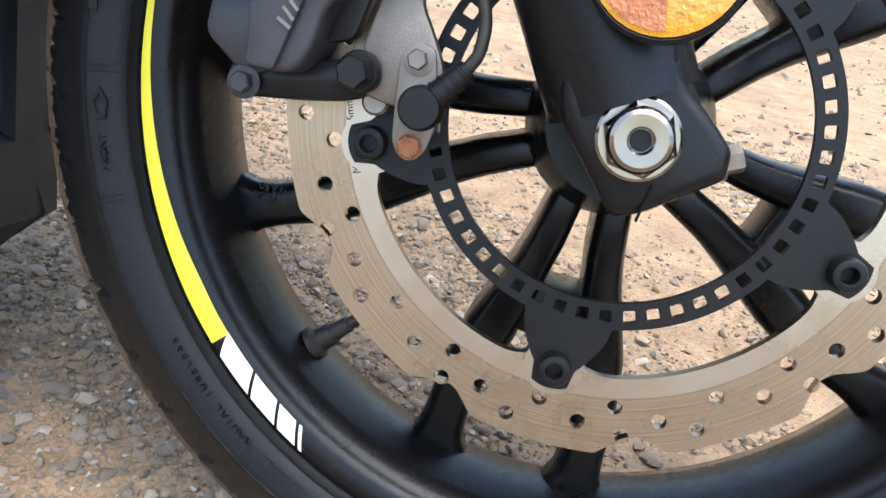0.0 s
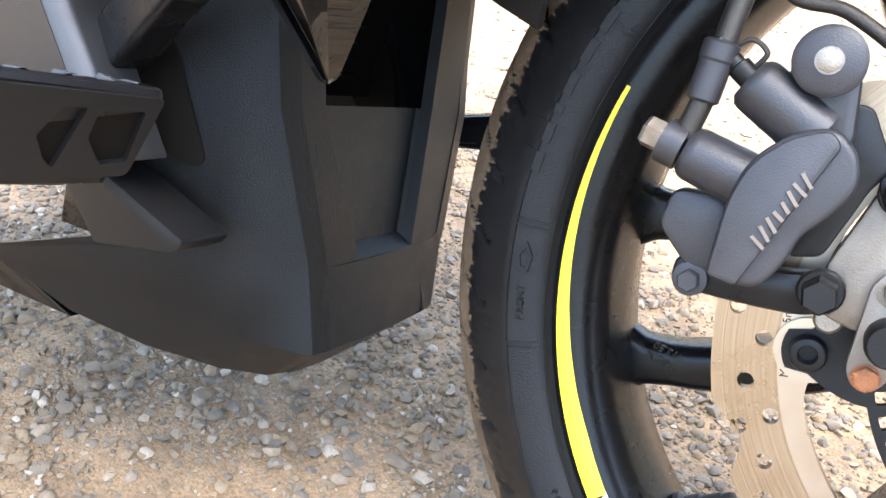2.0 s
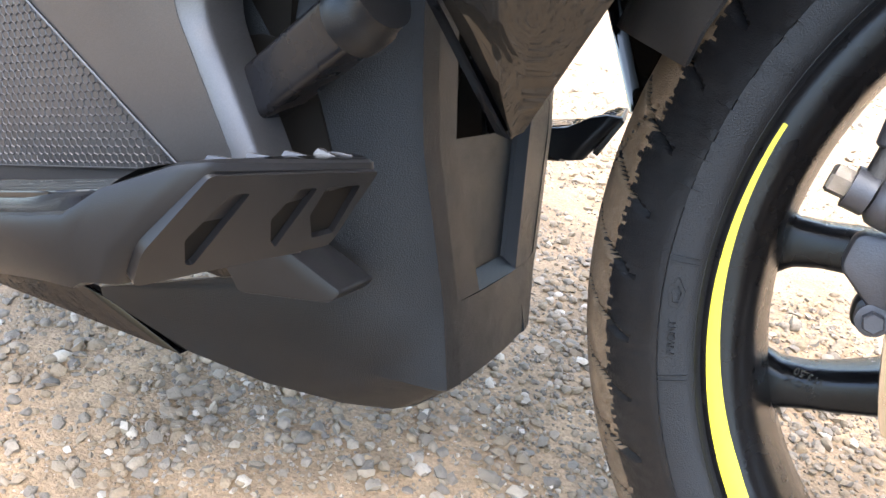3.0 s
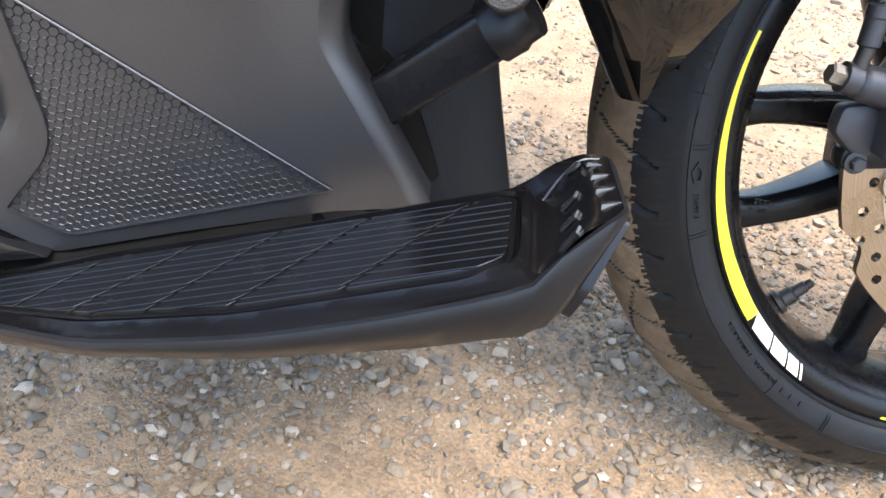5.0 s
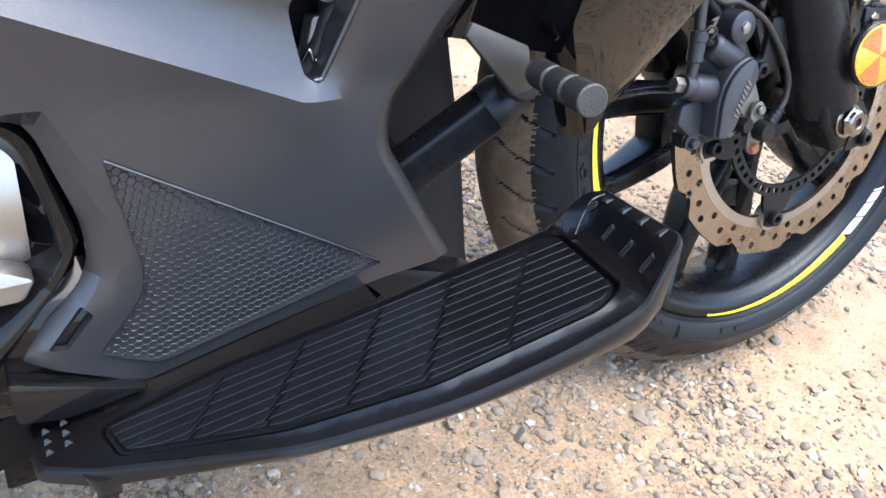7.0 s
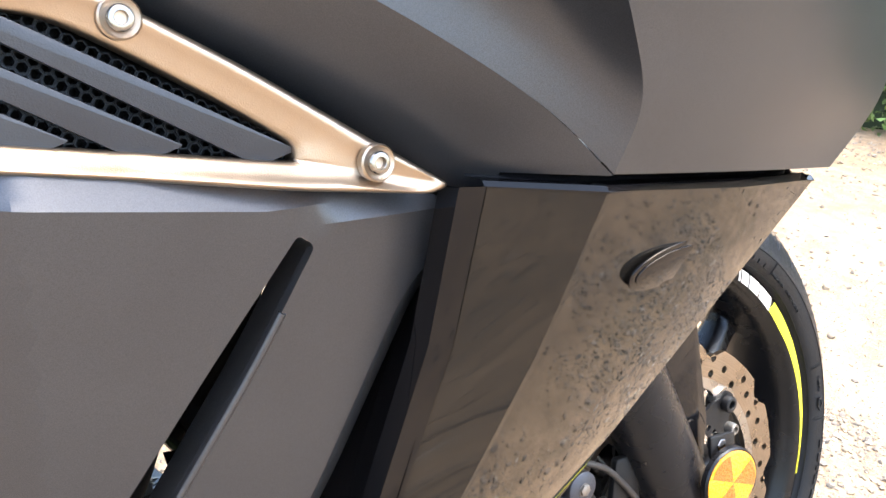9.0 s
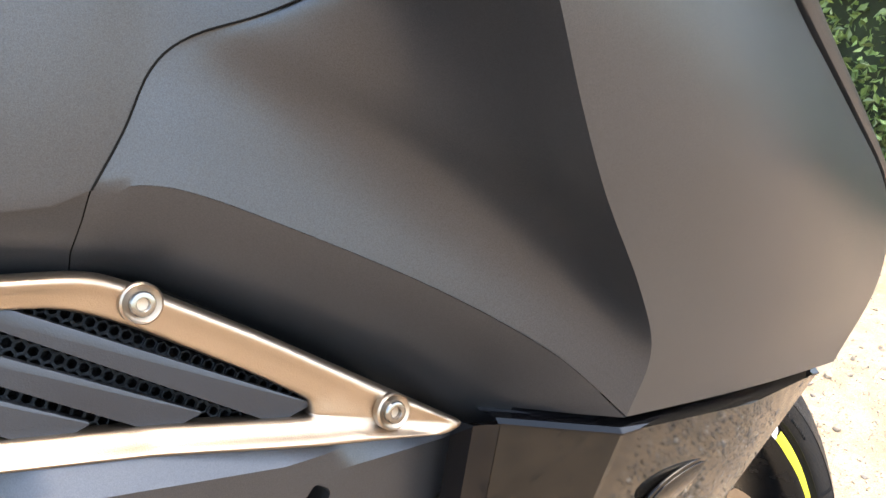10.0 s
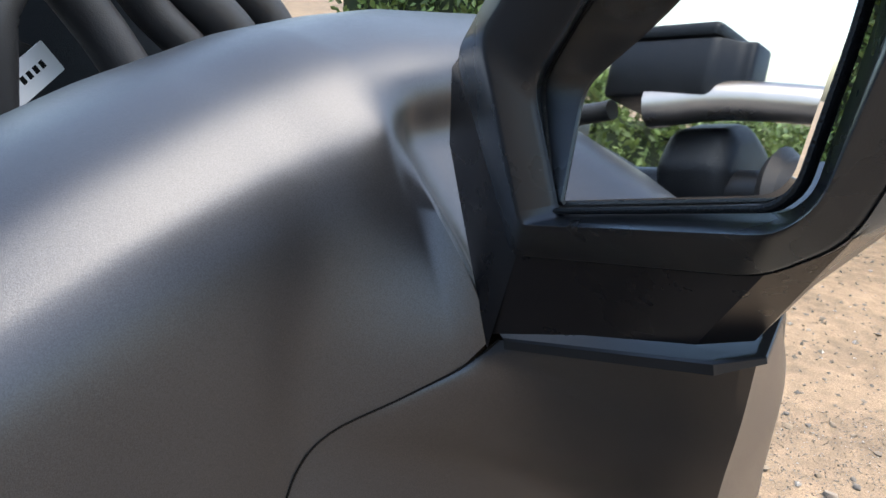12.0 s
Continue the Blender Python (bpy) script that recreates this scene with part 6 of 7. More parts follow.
for s in (0, 1):
    bm = mirror_base()
    part("mirror_foot", mirrored(bm) if s else bm, SATIN_DARK, mirrors[s], "", smooth=25)
    bm = loft([[Vector((-0.3450, -0.2529, 0.7984)), Vector((-0.3520, -0.2545, 0.7780)), G0 + Vector((-0.002, 0.004, 0.0))],
               [MM @ Vector((-0.0325, 0.0388, -0.0092)), MM @ Vector((-0.026, 0.012, -0.0092)), MM @ Vector((-0.0200, -0.0106, -0.0088))]])
    part("mirror_root", mirrored(bm) if s else bm, SATIN_DARK, mirrors[s], smooth=40)
# moulded marks on the foot: unreadable, so plain bars
for du, w in ((0.010, 0.012), (0.026, 0.010)):
    p = G0.lerp(G1, 0.25 + du * 6) + Vector((-0.001, -0.001, 0.0105))
    part("moulded_mark", plate([[(0, 0), (w, 0), (w, 0.0011), (0, 0.0011)]], 0.0004, 0, Matrix.Translation(p) @ Matrix.Rotation(radians(-78), 4, "Z") @ Matrix.Rotation(radians(90), 4, "X")), SATIN_DARK, mirrors[0])

# ---- handlebar end: reservoir, lever and grip, seen in the mirror ----
def handlebar():
    ob = part("handlebar", tube([(-0.560, -0.215, 0.806), (-0.500, -0.130, 0.800), (-0.455, -0.060, 0.795), (-0.44, 0.0, 0.790), (-0.455, 0.060, 0.795), (-0.500, 0.130, 0.800), (-0.560, 0.215, 0.806)], 0.011, 16), BLACK_BOLT, scooter, "black handlebar with reservoir and lever", smooth=50)
    part("stem", tube([(-0.44, 0, 0.792), (-0.40, 0, 0.68)], 0.022, 20, curved=False), BLACK_BOLT, ob, smooth=50)
    for s in (-1, 1):
        g = turned([(0, 0.018), (0.004, 0.0215), (0.008, 0.0175)] + [(0.012 + 0.004 * i, 0.0172 + 0.0006 * (i % 2)) for i in range(20)] + [(0.094, 0.019), (0.097, 0.016)], (-0.512, s * 0.146, 0.801), (-0.055, s * 0.078, 0.006), 24)
        part("grip", g, HOSE, ob, "black rubber grip", smooth=30)
        axis, perp = Vector((-0.62, s * 0.78, 0.05)).normalized(), Vector((0.78, s * 0.62, 0)).normalized()
        m = Matrix(((axis.x, perp.x, 0, -0.474), (axis.y, perp.y, 0, s * 0.112), (axis.z, perp.z, 1, 0.848), (0, 0, 0, 1)))
        body = plate([rounded([(-0.030, -0.017), (0.022, -0.017), (0.030, -0.008), (0.036, -0.008), (0.036, 0.008), (0.030, 0.008), (0.022, 0.017), (-0.030, 0.017)], 0.003)], 0.026, 0.002, m @ Matrix.Translation((0, 0, -0.012)))
        res = part("reservoir", body, BLACK_BOLT, ob, "black brake fluid reservoir", smooth=35)
        part("reservoir_lid", plate([rounded([(-0.031, -0.018), (0.023, -0.018), (0.023, 0.018), (-0.031, 0.018)], 0.004)], 0.006, 0.0015, m @ Matrix.Translation((0, 0, 0.0142))), PLASTIC, res, smooth=35)
        part("switch_pod", bevel_all(turned([(0, 0.020), (0.006, 0.026), (0.030, 0.026), (0.036, 0.020)], (-0.487, s * 0.100, 0.806), (-0.055, s * 0.078, 0.006), flat=8), 0.003), PLASTIC, ob, smooth=40)
        part("brake_lever", tube([(-0.462, s * 0.112, 0.832), (-0.490, s * 0.142, 0.838), (-0.535, s * 0.190, 0.836), (-0.575, s * 0.240, 0.826)], lambda t: 0.0095 - 0.003 * t, 14), STEEL_SIDE, ob, "polished alloy brake lever", smooth=50)
        part("brake_hose", tube([(-0.452, s * 0.088, 0.832), (-0.435, s * 0.060, 0.824), (-0.425, s * 0.030, 0.800), (-0.415, s * 0.02, 0.740)], 0.0050, 10), HOSE, ob, smooth=50)
        part("throttle_cable", tube([(-0.478, s * 0.092, 0.800), (-0.445, s * 0.070, 0.812), (-0.425, s * 0.045, 0.790), (-0.41, s * 0.03, 0.73)], 0.0045, 10), HOSE, ob, smooth=50)


handlebar()


# ---- dash behind the cowl's shoulder: tray, loops of cable, a paper tag ----
def dash():
    rows = []
    for x, w, h in ((-0.37, 0.060, 0.765), (-0.34, 0.085, 0.785), (-0.28, 0.095, 0.792), (-0.20, 0.090, 0.800), (-0.12, 0.070, 0.800), (-0.09, 0.05, 0.79)):
        rows.append([(x, y * w, z) for y, z in ((-1, 0.700), (-1, h - 0.018), (-0.86, h - 0.004), (-0.6, h), (0.6, h), (0.86, h - 0.004), (1, h - 0.018), (1, 0.700))])
    ob = part("instrument_tray", loft(rows, True, True), PLASTIC, scooter, "black instrument tray with looped cables", smooth=40)
    for pts, r in (([(-0.352, 0.01, 0.785), (-0.350, 0.0, 0.822), (-0.345, -0.005, 0.850), (-0.320, 0.0, 0.875), (-0.29, 0.02, 0.88)], 0.013),
                   ([(-0.262, 0.0, 0.790), (-0.278, 0.0, 0.815), (-0.292, 0.0, 0.840), (-0.312, 0.0, 0.866), (-0.33, 0.02, 0.88)], 0.0125),
                   ([(-0.222, 0.0, 0.795), (-0.236, 0.0, 0.822), (-0.258, 0.0, 0.845), (-0.280, 0.0, 0.872), (-0.30, 0.03, 0.89)], 0.0110),
                   ([(-0.190, 0.0, 0.795), (-0.205, 0.0, 0.830), (-0.235, 0.0, 0.858), (-0.26, 0.01, 0.880)], 0.0140),
                   ([(-0.150, 0.01, 0.795), (-0.165, 0.01, 0.836), (-0.190, 0.01, 0.862), (-0.215, 0.02, 0.880)], 0.0130)):
        part("cable_loop", tube(pts, r, 14), HOSE, ob, smooth=50)
    side_bm = plate([rounded([(-0.430, 0.760), (-0.430, 0.850), (-0.395, 0.885), (-0.345, 0.890), (-0.335, 0.850), (-0.340, 0.760)], 0.010)], 0.006, 0.0015, side(0.050))
    part("tray_side", side_bm, PLASTIC, ob, smooth=40)
    part("cable_loop", tube([(-0.400, 0.030, 0.800), (-0.385, 0.030, 0.826), (-0.362, 0.032, 0.836), (-0.335, 0.036, 0.838), (-0.310, 0.04, 0.830)], 0.0060, 12), HOSE, ob, smooth=50)
    hood = loft(curve_rows([[(x, -0.03 + 0.02 * k, 0.93 - 0.01 * k), (x + 0.004, 0.05, 0.925), (x + 0.006, 0.085, 0.88), (x + 0.006, 0.095, 0.79)] for k, x in enumerate((-0.300, -0.24, -0.16, -0.09))], 5))
    part("instrument_hood", hood, PLASTIC, ob, smooth=60)
    m = Matrix.Translation((-0.318, 0.030, 0.818)) @ Matrix.Rotation(radians(90), 4, "X") @ Matrix.Rotation(radians(33), 4, "Z")
    tag = part("paper_tag", plate([rounded([(-0.024, -0.009), (0.020, -0.009), (0.020, 0.009), (-0.024, 0.009)], 0.001)], 0.0006, 0, m), WHITE, ob, "white paper tag", smooth=20)
    for i in range(4):
        part("tag_bar", plate([[(-0.003 + 0.0045 * i, -0.002), (-0.0003 + 0.0045 * i, -0.002), (-0.0003 + 0.0045 * i, 0.002), (-0.003 + 0.0045 * i, 0.002)]], 0.0003, 0, m @ Matrix.Translation((0, 0, 0.0005))), NEAR_BLACK, tag)


dash()

# ---- footboard ----
def fb(x, y, h=0.0):
    """A point h over the footboard's top: a sloping plane, a lower outer rim, a kicked-up tip."""
    foot = float(np.interp(y, [-0.285, -0.272, -0.256, -0.236, -0.218, -0.204, -0.190], [-0.3500, -0.3470, -0.3365, -0.3316, -0.3280, -0.3260, -0.3440]))
    k = ease((x - foot) / float(np.interp(y, [-0.272, -0.256, -0.204, -0.190], [0.015, 0.011, 0.009, 0.018])))
    rim = float(np.interp(x, [-0.57, -0.56, -0.502, -0.443, -0.365, -0.34], [-0.187, -0.193, -0.231, -0.254, -0.266, -0.268]))
    front = float(np.interp(y, [-0.26, -0.199], [-0.351, -0.341]))
    low = max(ease((rim + 0.001 - y) / 0.009) * ease((x + 0.57) / 0.08), ease((x - front) / 0.006) * ease((-0.188 - y) / 0.012))
    drop = 0.0046 * low * (1 - k)
    kick = 0.0066 * k + 0.0014 * ease((x + 0.333) / 0.017) - 0.003 * min(1.0, max(0.0, (x + 0.3165) / 0.012))
    return Vector((x, y, 0.265 + 0.32 * (x + 0.351) - 0.05 * (y + 0.256) + kick - drop + h))


FB = rounded([(-0.6050, -0.1180), (-0.5840, -0.1320), (-0.5690, -0.1480), (-0.5150, -0.1560), (-0.4300, -0.1740), (-0.3390, -0.1890), (-0.3120, -0.1860), (-0.3040, -0.1915), (-0.3150, -0.2595), (-0.3200, -0.2648), (-0.3510, -0.2795), (-0.3900, -0.2785), (-0.4390, -0.2705),
              (-0.5020, -0.2445), (-0.5780, -0.1930), (-0.6030, -0.1660)], [0.006, 0.004, 0.006, 0.01, 0.01, 0.012, 0.004, 0.003, 0.003, 0.004, 0.014, 0.02, 0.02, 0.02, 0.01, 0.006], 3)
MATP = rounded([(-0.5720, -0.1600), (-0.5680, -0.1870), (-0.5600, -0.1930), (-0.5020, -0.2310), (-0.4430, -0.2540), (-0.3650, -0.2660), (-0.3520, -0.2600), (-0.3420, -0.1990), (-0.3480, -0.1930), (-0.4300, -0.1800), (-0.5150, -0.1610)], 0.006, 3)


def wall(x):
    """Depth of the rim: shallow behind, deep at the tip."""
    return float(np.interp(x, [-0.60, -0.57, -0.48, -0.42, -0.38, -0.36, -0.348, -0.333, -0.3165, -0.303], [0.007, 0.008, 0.010, 0.015, 0.0190, 0.0200, 0.0220, 0.034, 0.0405, 0.0385]))


def back(x):
    return 0.0205 * min(1.0, max(0.0, (x + 0.346) / 0.028))


def inset(loop, d):
    cx, cy = sum(p[0] for p in loop) / len(loop), sum(p[1] for p in loop) / len(loop)
    out = []
    k = len(loop)
    for i in range(k):
        a, b = Vector(loop[i - 1]), Vector(loop[(i + 1) % k])
        t = (b - a)
        n = Vector((-t.y, t.x)).normalized() if t.length > 0 else Vector((0, 0))
        if n.dot(Vector((cx, cy)) - Vector(loop[i])) < 0:
            n = -n
        out.append((loop[i][0] + n.x * d, loop[i][1] + n.y * d))
    return out


def footboard():
    top = [fb(x, y, 0.0) for x, y in inset(FB, 0.0025)]
    edge = [fb(x, y, -0.0008) for x, y in inset(FB, 0.0007)]
    out = [fb(x, y, -0.0028) for x, y in FB]
    mid, low, und = [], [], []
    for x, y in FB:
        d, b, outer = wall(x), back(x), y < -0.24 and x > -0.52
        f = float(np.interp(x, [-0.60, -0.36, -0.34, -0.3165], [0.42, 0.42, 0.55, 0.74]))
        turn_in = float(np.interp(x, [-0.55, -0.40, -0.36, -0.31], [0.004, 0.010, 0.008, 0.004])) if y < -0.21 else 0.0
        flare = b / 0.0205 * min(1.0, max(0.0, (-0.19 - y) / 0.07))
        mid.append(fb(x, y, -d * f) + Vector((-b * (0.76 if outer else f), 0.0005 * (y < -0.21) - 0.0085 * flare, 0)))
        low.append(fb(x, y, -d) + Vector((-b, turn_in * (1 - flare) - 0.0050 * flare, 0)))
    for (x, y), p in zip(inset(FB, 0.006), low):
        und.append(Vector((x - (FB[len(und)][0] - p.x), y + (p.y - FB[len(und)][1]), p.z - 0.0012)))
    bm = bmesh.new()
    g = [[bm.verts.new(p) for p in r] for r in (top, edge, out, mid, low, und)]
    k = len(top)
    for A, B in zip(g, g[1:]):
        for j in range(k):
            bm.faces.new((A[j], A[(j + 1) % k], B[(j + 1) % k], B[j]))
    bm.faces.new(g[-1])
    # top deck with a sunk bed for the mat
    return bm


def deck():
    return skin(inset(FB, 0.0024), lambda x, y: fb(x, y, 0.0), 0.0035, (inset(MATP, -0.0022),), 0.0, (0, 0, -1))


def bed():
    rows = [[fb(x, y, h) for x, y in inset(MATP, d) + inset(MATP, d)[:1]] for d, h in ((-0.0022, 0.0), (-0.0018, -0.004), (0.004, -0.0042))]
    return loft(rows)


def clip(poly, loop):
    """The part of a polygon inside a convex outline."""
    area = sum(loop[i - 1][0] * loop[i][1] - loop[i][0] * loop[i - 1][1] for i in range(len(loop)))
    sgn = 1 if area > 0 else -1
    for i in range(len(loop)):
        a, b = loop[i - 1], loop[i]
        out = []
        for j in range(len(poly)):
            p, q = poly[j - 1], poly[j]
            sp = sgn * ((b[0] - a[0]) * (p[1] - a[1]) - (b[1] - a[1]) * (p[0] - a[0]))
            sq = sgn * ((b[0] - a[0]) * (q[1] - a[1]) - (b[1] - a[1]) * (q[0] - a[0]))
            if (sp >= 0) != (sq >= 0):
                t = sp / (sp - sq)
                out.append((p[0] + (q[0] - p[0]) * t, p[1] + (q[1] - p[1]) * t))
            if sq >= 0:
                out.append(q)
        poly = out
        if len(poly) < 3:
            return []
    return poly


DIAG = [((-0.5074, -0.1594), (-0.5370, -0.1994)), ((-0.4695, -0.1689), (-0.5094, -0.2203)), ((-0.4310, -0.1747), (-0.4759, -0.2347)), ((-0.3939, -0.1819), (-0.4456, -0.2488)), ((-0.3545, -0.1918), (-0.4144, -0.2643))]


def rubber_mat():
    """Long raised ribs with thin bright edges, broken by slanting channels."""
    bm = bmesh.new()
    base = [bm.verts.new(fb(x, y, -0.0016)) for x, y in MATP]
    lowr = [bm.verts.new(fb(x, y, -0.0045)) for x, y in MATP]
    bm.faces.new(base)
    for j in range(len(base)):
        bm.faces.new((base[j], base[(j + 1) % len(base)], lowr[(j + 1) % len(base)], lowr[j]))
    hull = inset(MATP, 0.0022)
    ribs = []
    m = -0.20                       # ribs follow the inner edge
    lines = [((-0.66, -0.05), (-0.68, -0.25))] + DIAG + [((-0.28, -0.15), (-0.30, -0.30))]

    def x_on(d, y):
        (x0, y0), (x1, y1) = d
        return x0 + (x1 - x0) * (y - y0) / (y1 - y0)

    for k in range(22):
        c0, c1 = -0.285 + 0.0073 * k + 0.0003, -0.285 + 0.0073 * (k + 1) - 0.0003
        for d0, d1 in zip(lines, lines[1:]):
            quad = []
            for d, c, off in ((d0, c0, 0.0004), (d1, c0, -0.0026), (d1, c1, 0.0006), (d0, c1, 0.0036)):
                x = -0.45
                for _ in range(12):
                    y = c + m * (x + 0.40)
                    x = x_on(d, y) + off
                quad.append((x, c + m * (x + 0.40)))
            poly = clip(quad, hull)
            if len(poly) < 3:
                continue
            area = abs(sum(poly[i - 1][0] * poly[i][1] - poly[i][0] * poly[i - 1][1] for i in range(len(poly)))) / 2
            if area < 1.2e-5:
                continue
            rb = bmesh.new()
            lo = [rb.verts.new(fb(x, y, -0.0016)) for x, y in poly]
            mi = [rb.verts.new(fb(x, y, -0.0001)) for x, y in inset(poly, 0.0002)]
            hi = [rb.verts.new(fb(x, y, 0.0003)) for x, y in inset(poly, 0.00045)]
            rb.faces.new(hi)
            for A, B in ((lo, mi), (mi, hi)):
                for j in range(len(poly)):
                    rb.faces.new((A[j], A[(j + 1) % len(poly)], B[(j + 1) % len(poly)], B[j]))
            ribs.append(rb)
    return bm, ribs


def on_deck(x, y, turn=0.0, h=0.0):
    slope = (fb(x + 0.001, y).z - fb(x - 0.001, y).z) / 0.002
    n = Vector((-slope, 0.05, 1)).normalized()
    u = Vector((1, 0, slope)).normalized()
    v = n.cross(u).normalized()
    p = fb(x, y, h)
    return Matrix(((u.x, v.x, n.x, p.x), (u.y, v.y, n.y, p.y), (u.z, v.z, n.z, p.z), (0, 0, 0, 1))) @ Matrix.Rotation(radians(turn), 4, "Z")


fbs = both_sides("footboard", footboard, FOOT_SATIN, scooter, "black plastic footboard with a ribbed rubber mat", smooth=40)
for s in (0, 1):
    flip = mirrored if s else (lambda q: q)
    part("footboard_deck", flip(deck()), DECK, fbs[s], smooth=40)
    part("mat_bed", flip(bed()), DECK, fbs[s], smooth=40)
    mat_bm, rib_bms = rubber_mat()
    part("rubber_mat", flip(mat_bm), MAT_RUBBER, fbs[s], "black rubber mat with scuffs", smooth=20)
    for rb in rib_bms:
        part("mat_rib", flip(rb), MAT_RUBBER, fbs[s], smooth=0)
    # raised marks on the kicked-up tip: four open lozenges, four wedges, one curved bar
    for k in range(4):
        a, b = fb(-0.3239 - 0.0037 * k, -0.1995 - 0.0188 * k, 0.0003), fb(-0.3200 - 0.0036 * k, -0.2020 - 0.0190 * k, 0.0003)
        half = (b - a).length / 2
        ax = (b - a).normalized()
        ay = Vector((-0.6, 0, 0.8)).cross(ax).normalized()
        az = ax.cross(ay)
        c = (a + b) / 2
        lm = Matrix(((ax.x, ay.x, az.x, c.x), (ax.y, ay.y, az.y, c.y), (ax.z, ay.z, az.z, c.z), (0, 0, 0, 1)))
        loz = [[(-half, -0.0015), (half - 0.001, -0.0013), (half + 0.0005, 0.0013), (-half, 0.0013)], [(-half + 0.0008, -0.0006), (half - 0.0014, -0.0005), (half - 0.0008, 0.0005), (-half + 0.0008, 0.0005)]]
        part("tread_lozenge", flip(plate(loz, 0.0011, 0, lm)), SCUFFED, fbs[s], smooth=20)
        w = mesh_of([(-0.0030, -0.0020, 0), (0.0045, 0.0006, 0), (0.0040, 0.0026, 0), (-0.0030, 0.0024, 0), (-0.0022, -0.0010, 0.0016), (-0.0022, 0.0018, 0.0016)], [(0, 1, 4), (1, 2, 5, 4), (2, 3, 5), (0, 4, 5, 3), (0, 3, 2, 1)])
        bmesh.ops.transform(w, matrix=on_deck(-0.3155 - 0.0017 * k, -0.2057 - 0.0154 * k, -6, -0.0002), verts=w.verts)
        part("tread_wedge", flip(w), SCUFFED, fbs[s], smooth=0)
    part("tread_bar", flip(tube([fb(-0.3320, -0.2010, -0.0002), fb(-0.3260, -0.1985, -0.0002), fb(-0.3190, -0.1970, -0.0002), fb(-0.3110, -0.1962, -0.0002)], 0.0007, 8, None, 5)), SCUFFED, fbs[s], smooth=40)
    for i in range(2):
        for j in range(3):
            w = turned([(0, 0.0028), (0.0022, 0.0010)], (0, 0, 0), (0, 0, 1), flat=4)
            bmesh.ops.transform(w, matrix=on_deck(-0.5960 + 0.0085 * i, -0.1390 - 0.0095 * j, 0, 0.0), verts=w.verts)
            part("heel_stud", flip(w), DECK, fbs[s], smooth=0)
    part("heel_bar", flip(plate([rounded([(-0.008, -0.0014), (0.008, -0.0014), (0.008, 0.0014), (-0.008, 0.0014)], 0.001)], 0.0012, 0.0004, on_deck(-0.5930, -0.1280, -35))), DECK, fbs[s], smooth=30)
    # the tip's front: a raised frame with three sunk, slanted windows
    o, pu, pv = Vector((-0.3046, -0.1936, 0.2813)), Vector((-0.3165, -0.2623, 0.2841)), Vector((-0.3355, -0.2681, 0.2432))
    eu = (pu - o).normalized()
    ew = eu.cross(pv - o).normalized()
    if ew.x < 0:
        ew = -ew
    ev = ew.cross(eu).normalized()
    if ev.dot(pv - o) < 0:
        ev = -ev
    tm = Matrix(((eu.x, ev.x, ew.x, o.x), (eu.y, ev.y, ew.y, o.y), (eu.z, ev.z, ew.z, o.z), (0, 0, 0, 1)))
    wins = [rounded(w, 0.001, 2) for w in ([(0.0573, 0.0095), (0.0500, 0.0095), (0.0560, 0.0360), (0.0588, 0.0357), (0.0643, 0.0258)], [(0.0310, 0.0083), (0.0230, 0.0083), (0.0255, 0.0325), (0.0292, 0.0298), (0.0352, 0.0203)], [(0.0189, 0.0080), (0.0029, 0.0076), (0.0010, 0.0285), (0.0102, 0.0301), (0.0185, 0.0197)])]
    part("tip_frame", flip(plate([rounded([(-0.002, 0.002), (0.0680, 0.003), (0.0765, 0.0290), (0.0735, 0.0420), (-0.002, 0.0345)], [0.002, 0.002, 0.003, 0.003, 0.003])] + wins, 0.0040, 0.0, tm @ Matrix.Translation((0, 0, -0.0014)))), FOOT_SATIN, fbs[s], smooth=30)
    # dark floor plates: the windows' shade is put into their colour
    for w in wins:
        part("tip_window_shade", flip(plate([w], 0.0018, 0.0, tm @ Matrix.Translation((0, 0, -0.0014)))), NEAR_BLACK, fbs[s], "window floor plate painted dark as shade", smooth=30)
    feeler = part("ground_feeler", flip(turned([(0, 0.0095), (0.006, 0.0080), (0.010, 0.0062), (0.012, 0.0056), (0.020, 0.0054), (0.0235, 0.0038), (0.0245, 0.0015)], fb(-0.5750, -0.1860, -0.004), (0.02, 0, -1), 20)), BLACK_BOLT, fbs[s], smooth=40)
    part("collar", flip(turned([(0, 0.0054), (0.0004, 0.0062), (0.0052, 0.0062), (0.0056, 0.0054)], fb(-0.5750, -0.1860, -0.004) + Vector((0.0003, 0, -0.0130)), (0.02, 0, -1), 6)), STEEL_BAND, feeler, "grey metal collar", smooth=30)
    # black mount plate between the fairing's foot and the board
    part("mount_plate", flip(plate([rounded([(-0.640, 0.176), (-0.570, 0.198), (-0.500, 0.212), (-0.432, 0.224), (-0.430, 0.204), (-0.500, 0.188), (-0.565, 0.168), (-0.640, 0.150)], 0.004)], 0.008, 0.001, side(-0.118))), NEAR_BLACK, fbs[s], smooth=30)

# black bracket that closes the gap between the side panel's lower edge and the footboard
def inner_bracket():
    rows = []
    for k in range(9):
        x = -0.575 + 0.0185 * k
        z = float(np.interp(x, [-0.575, -0.548, -0.490, -0.418], [0.204, 0.198, 0.213, 0.231]))
        rows.append([(x, -0.1200, z + 0.012), (x, -0.1290, z + 0.001), (x, -0.1480, fb(x, -0.150, -0.010).z), (x, -0.1720, fb(x, -0.172, -0.012).z)])
    bm = loft(rows)
    bmesh.ops.solidify(bm, geom=bm.faces[:], thickness=0.002)
    return bm


both_sides("footboard_bracket", inner_bracket, NEAR_BLACK, scooter, "black footboard bracket", smooth=40)

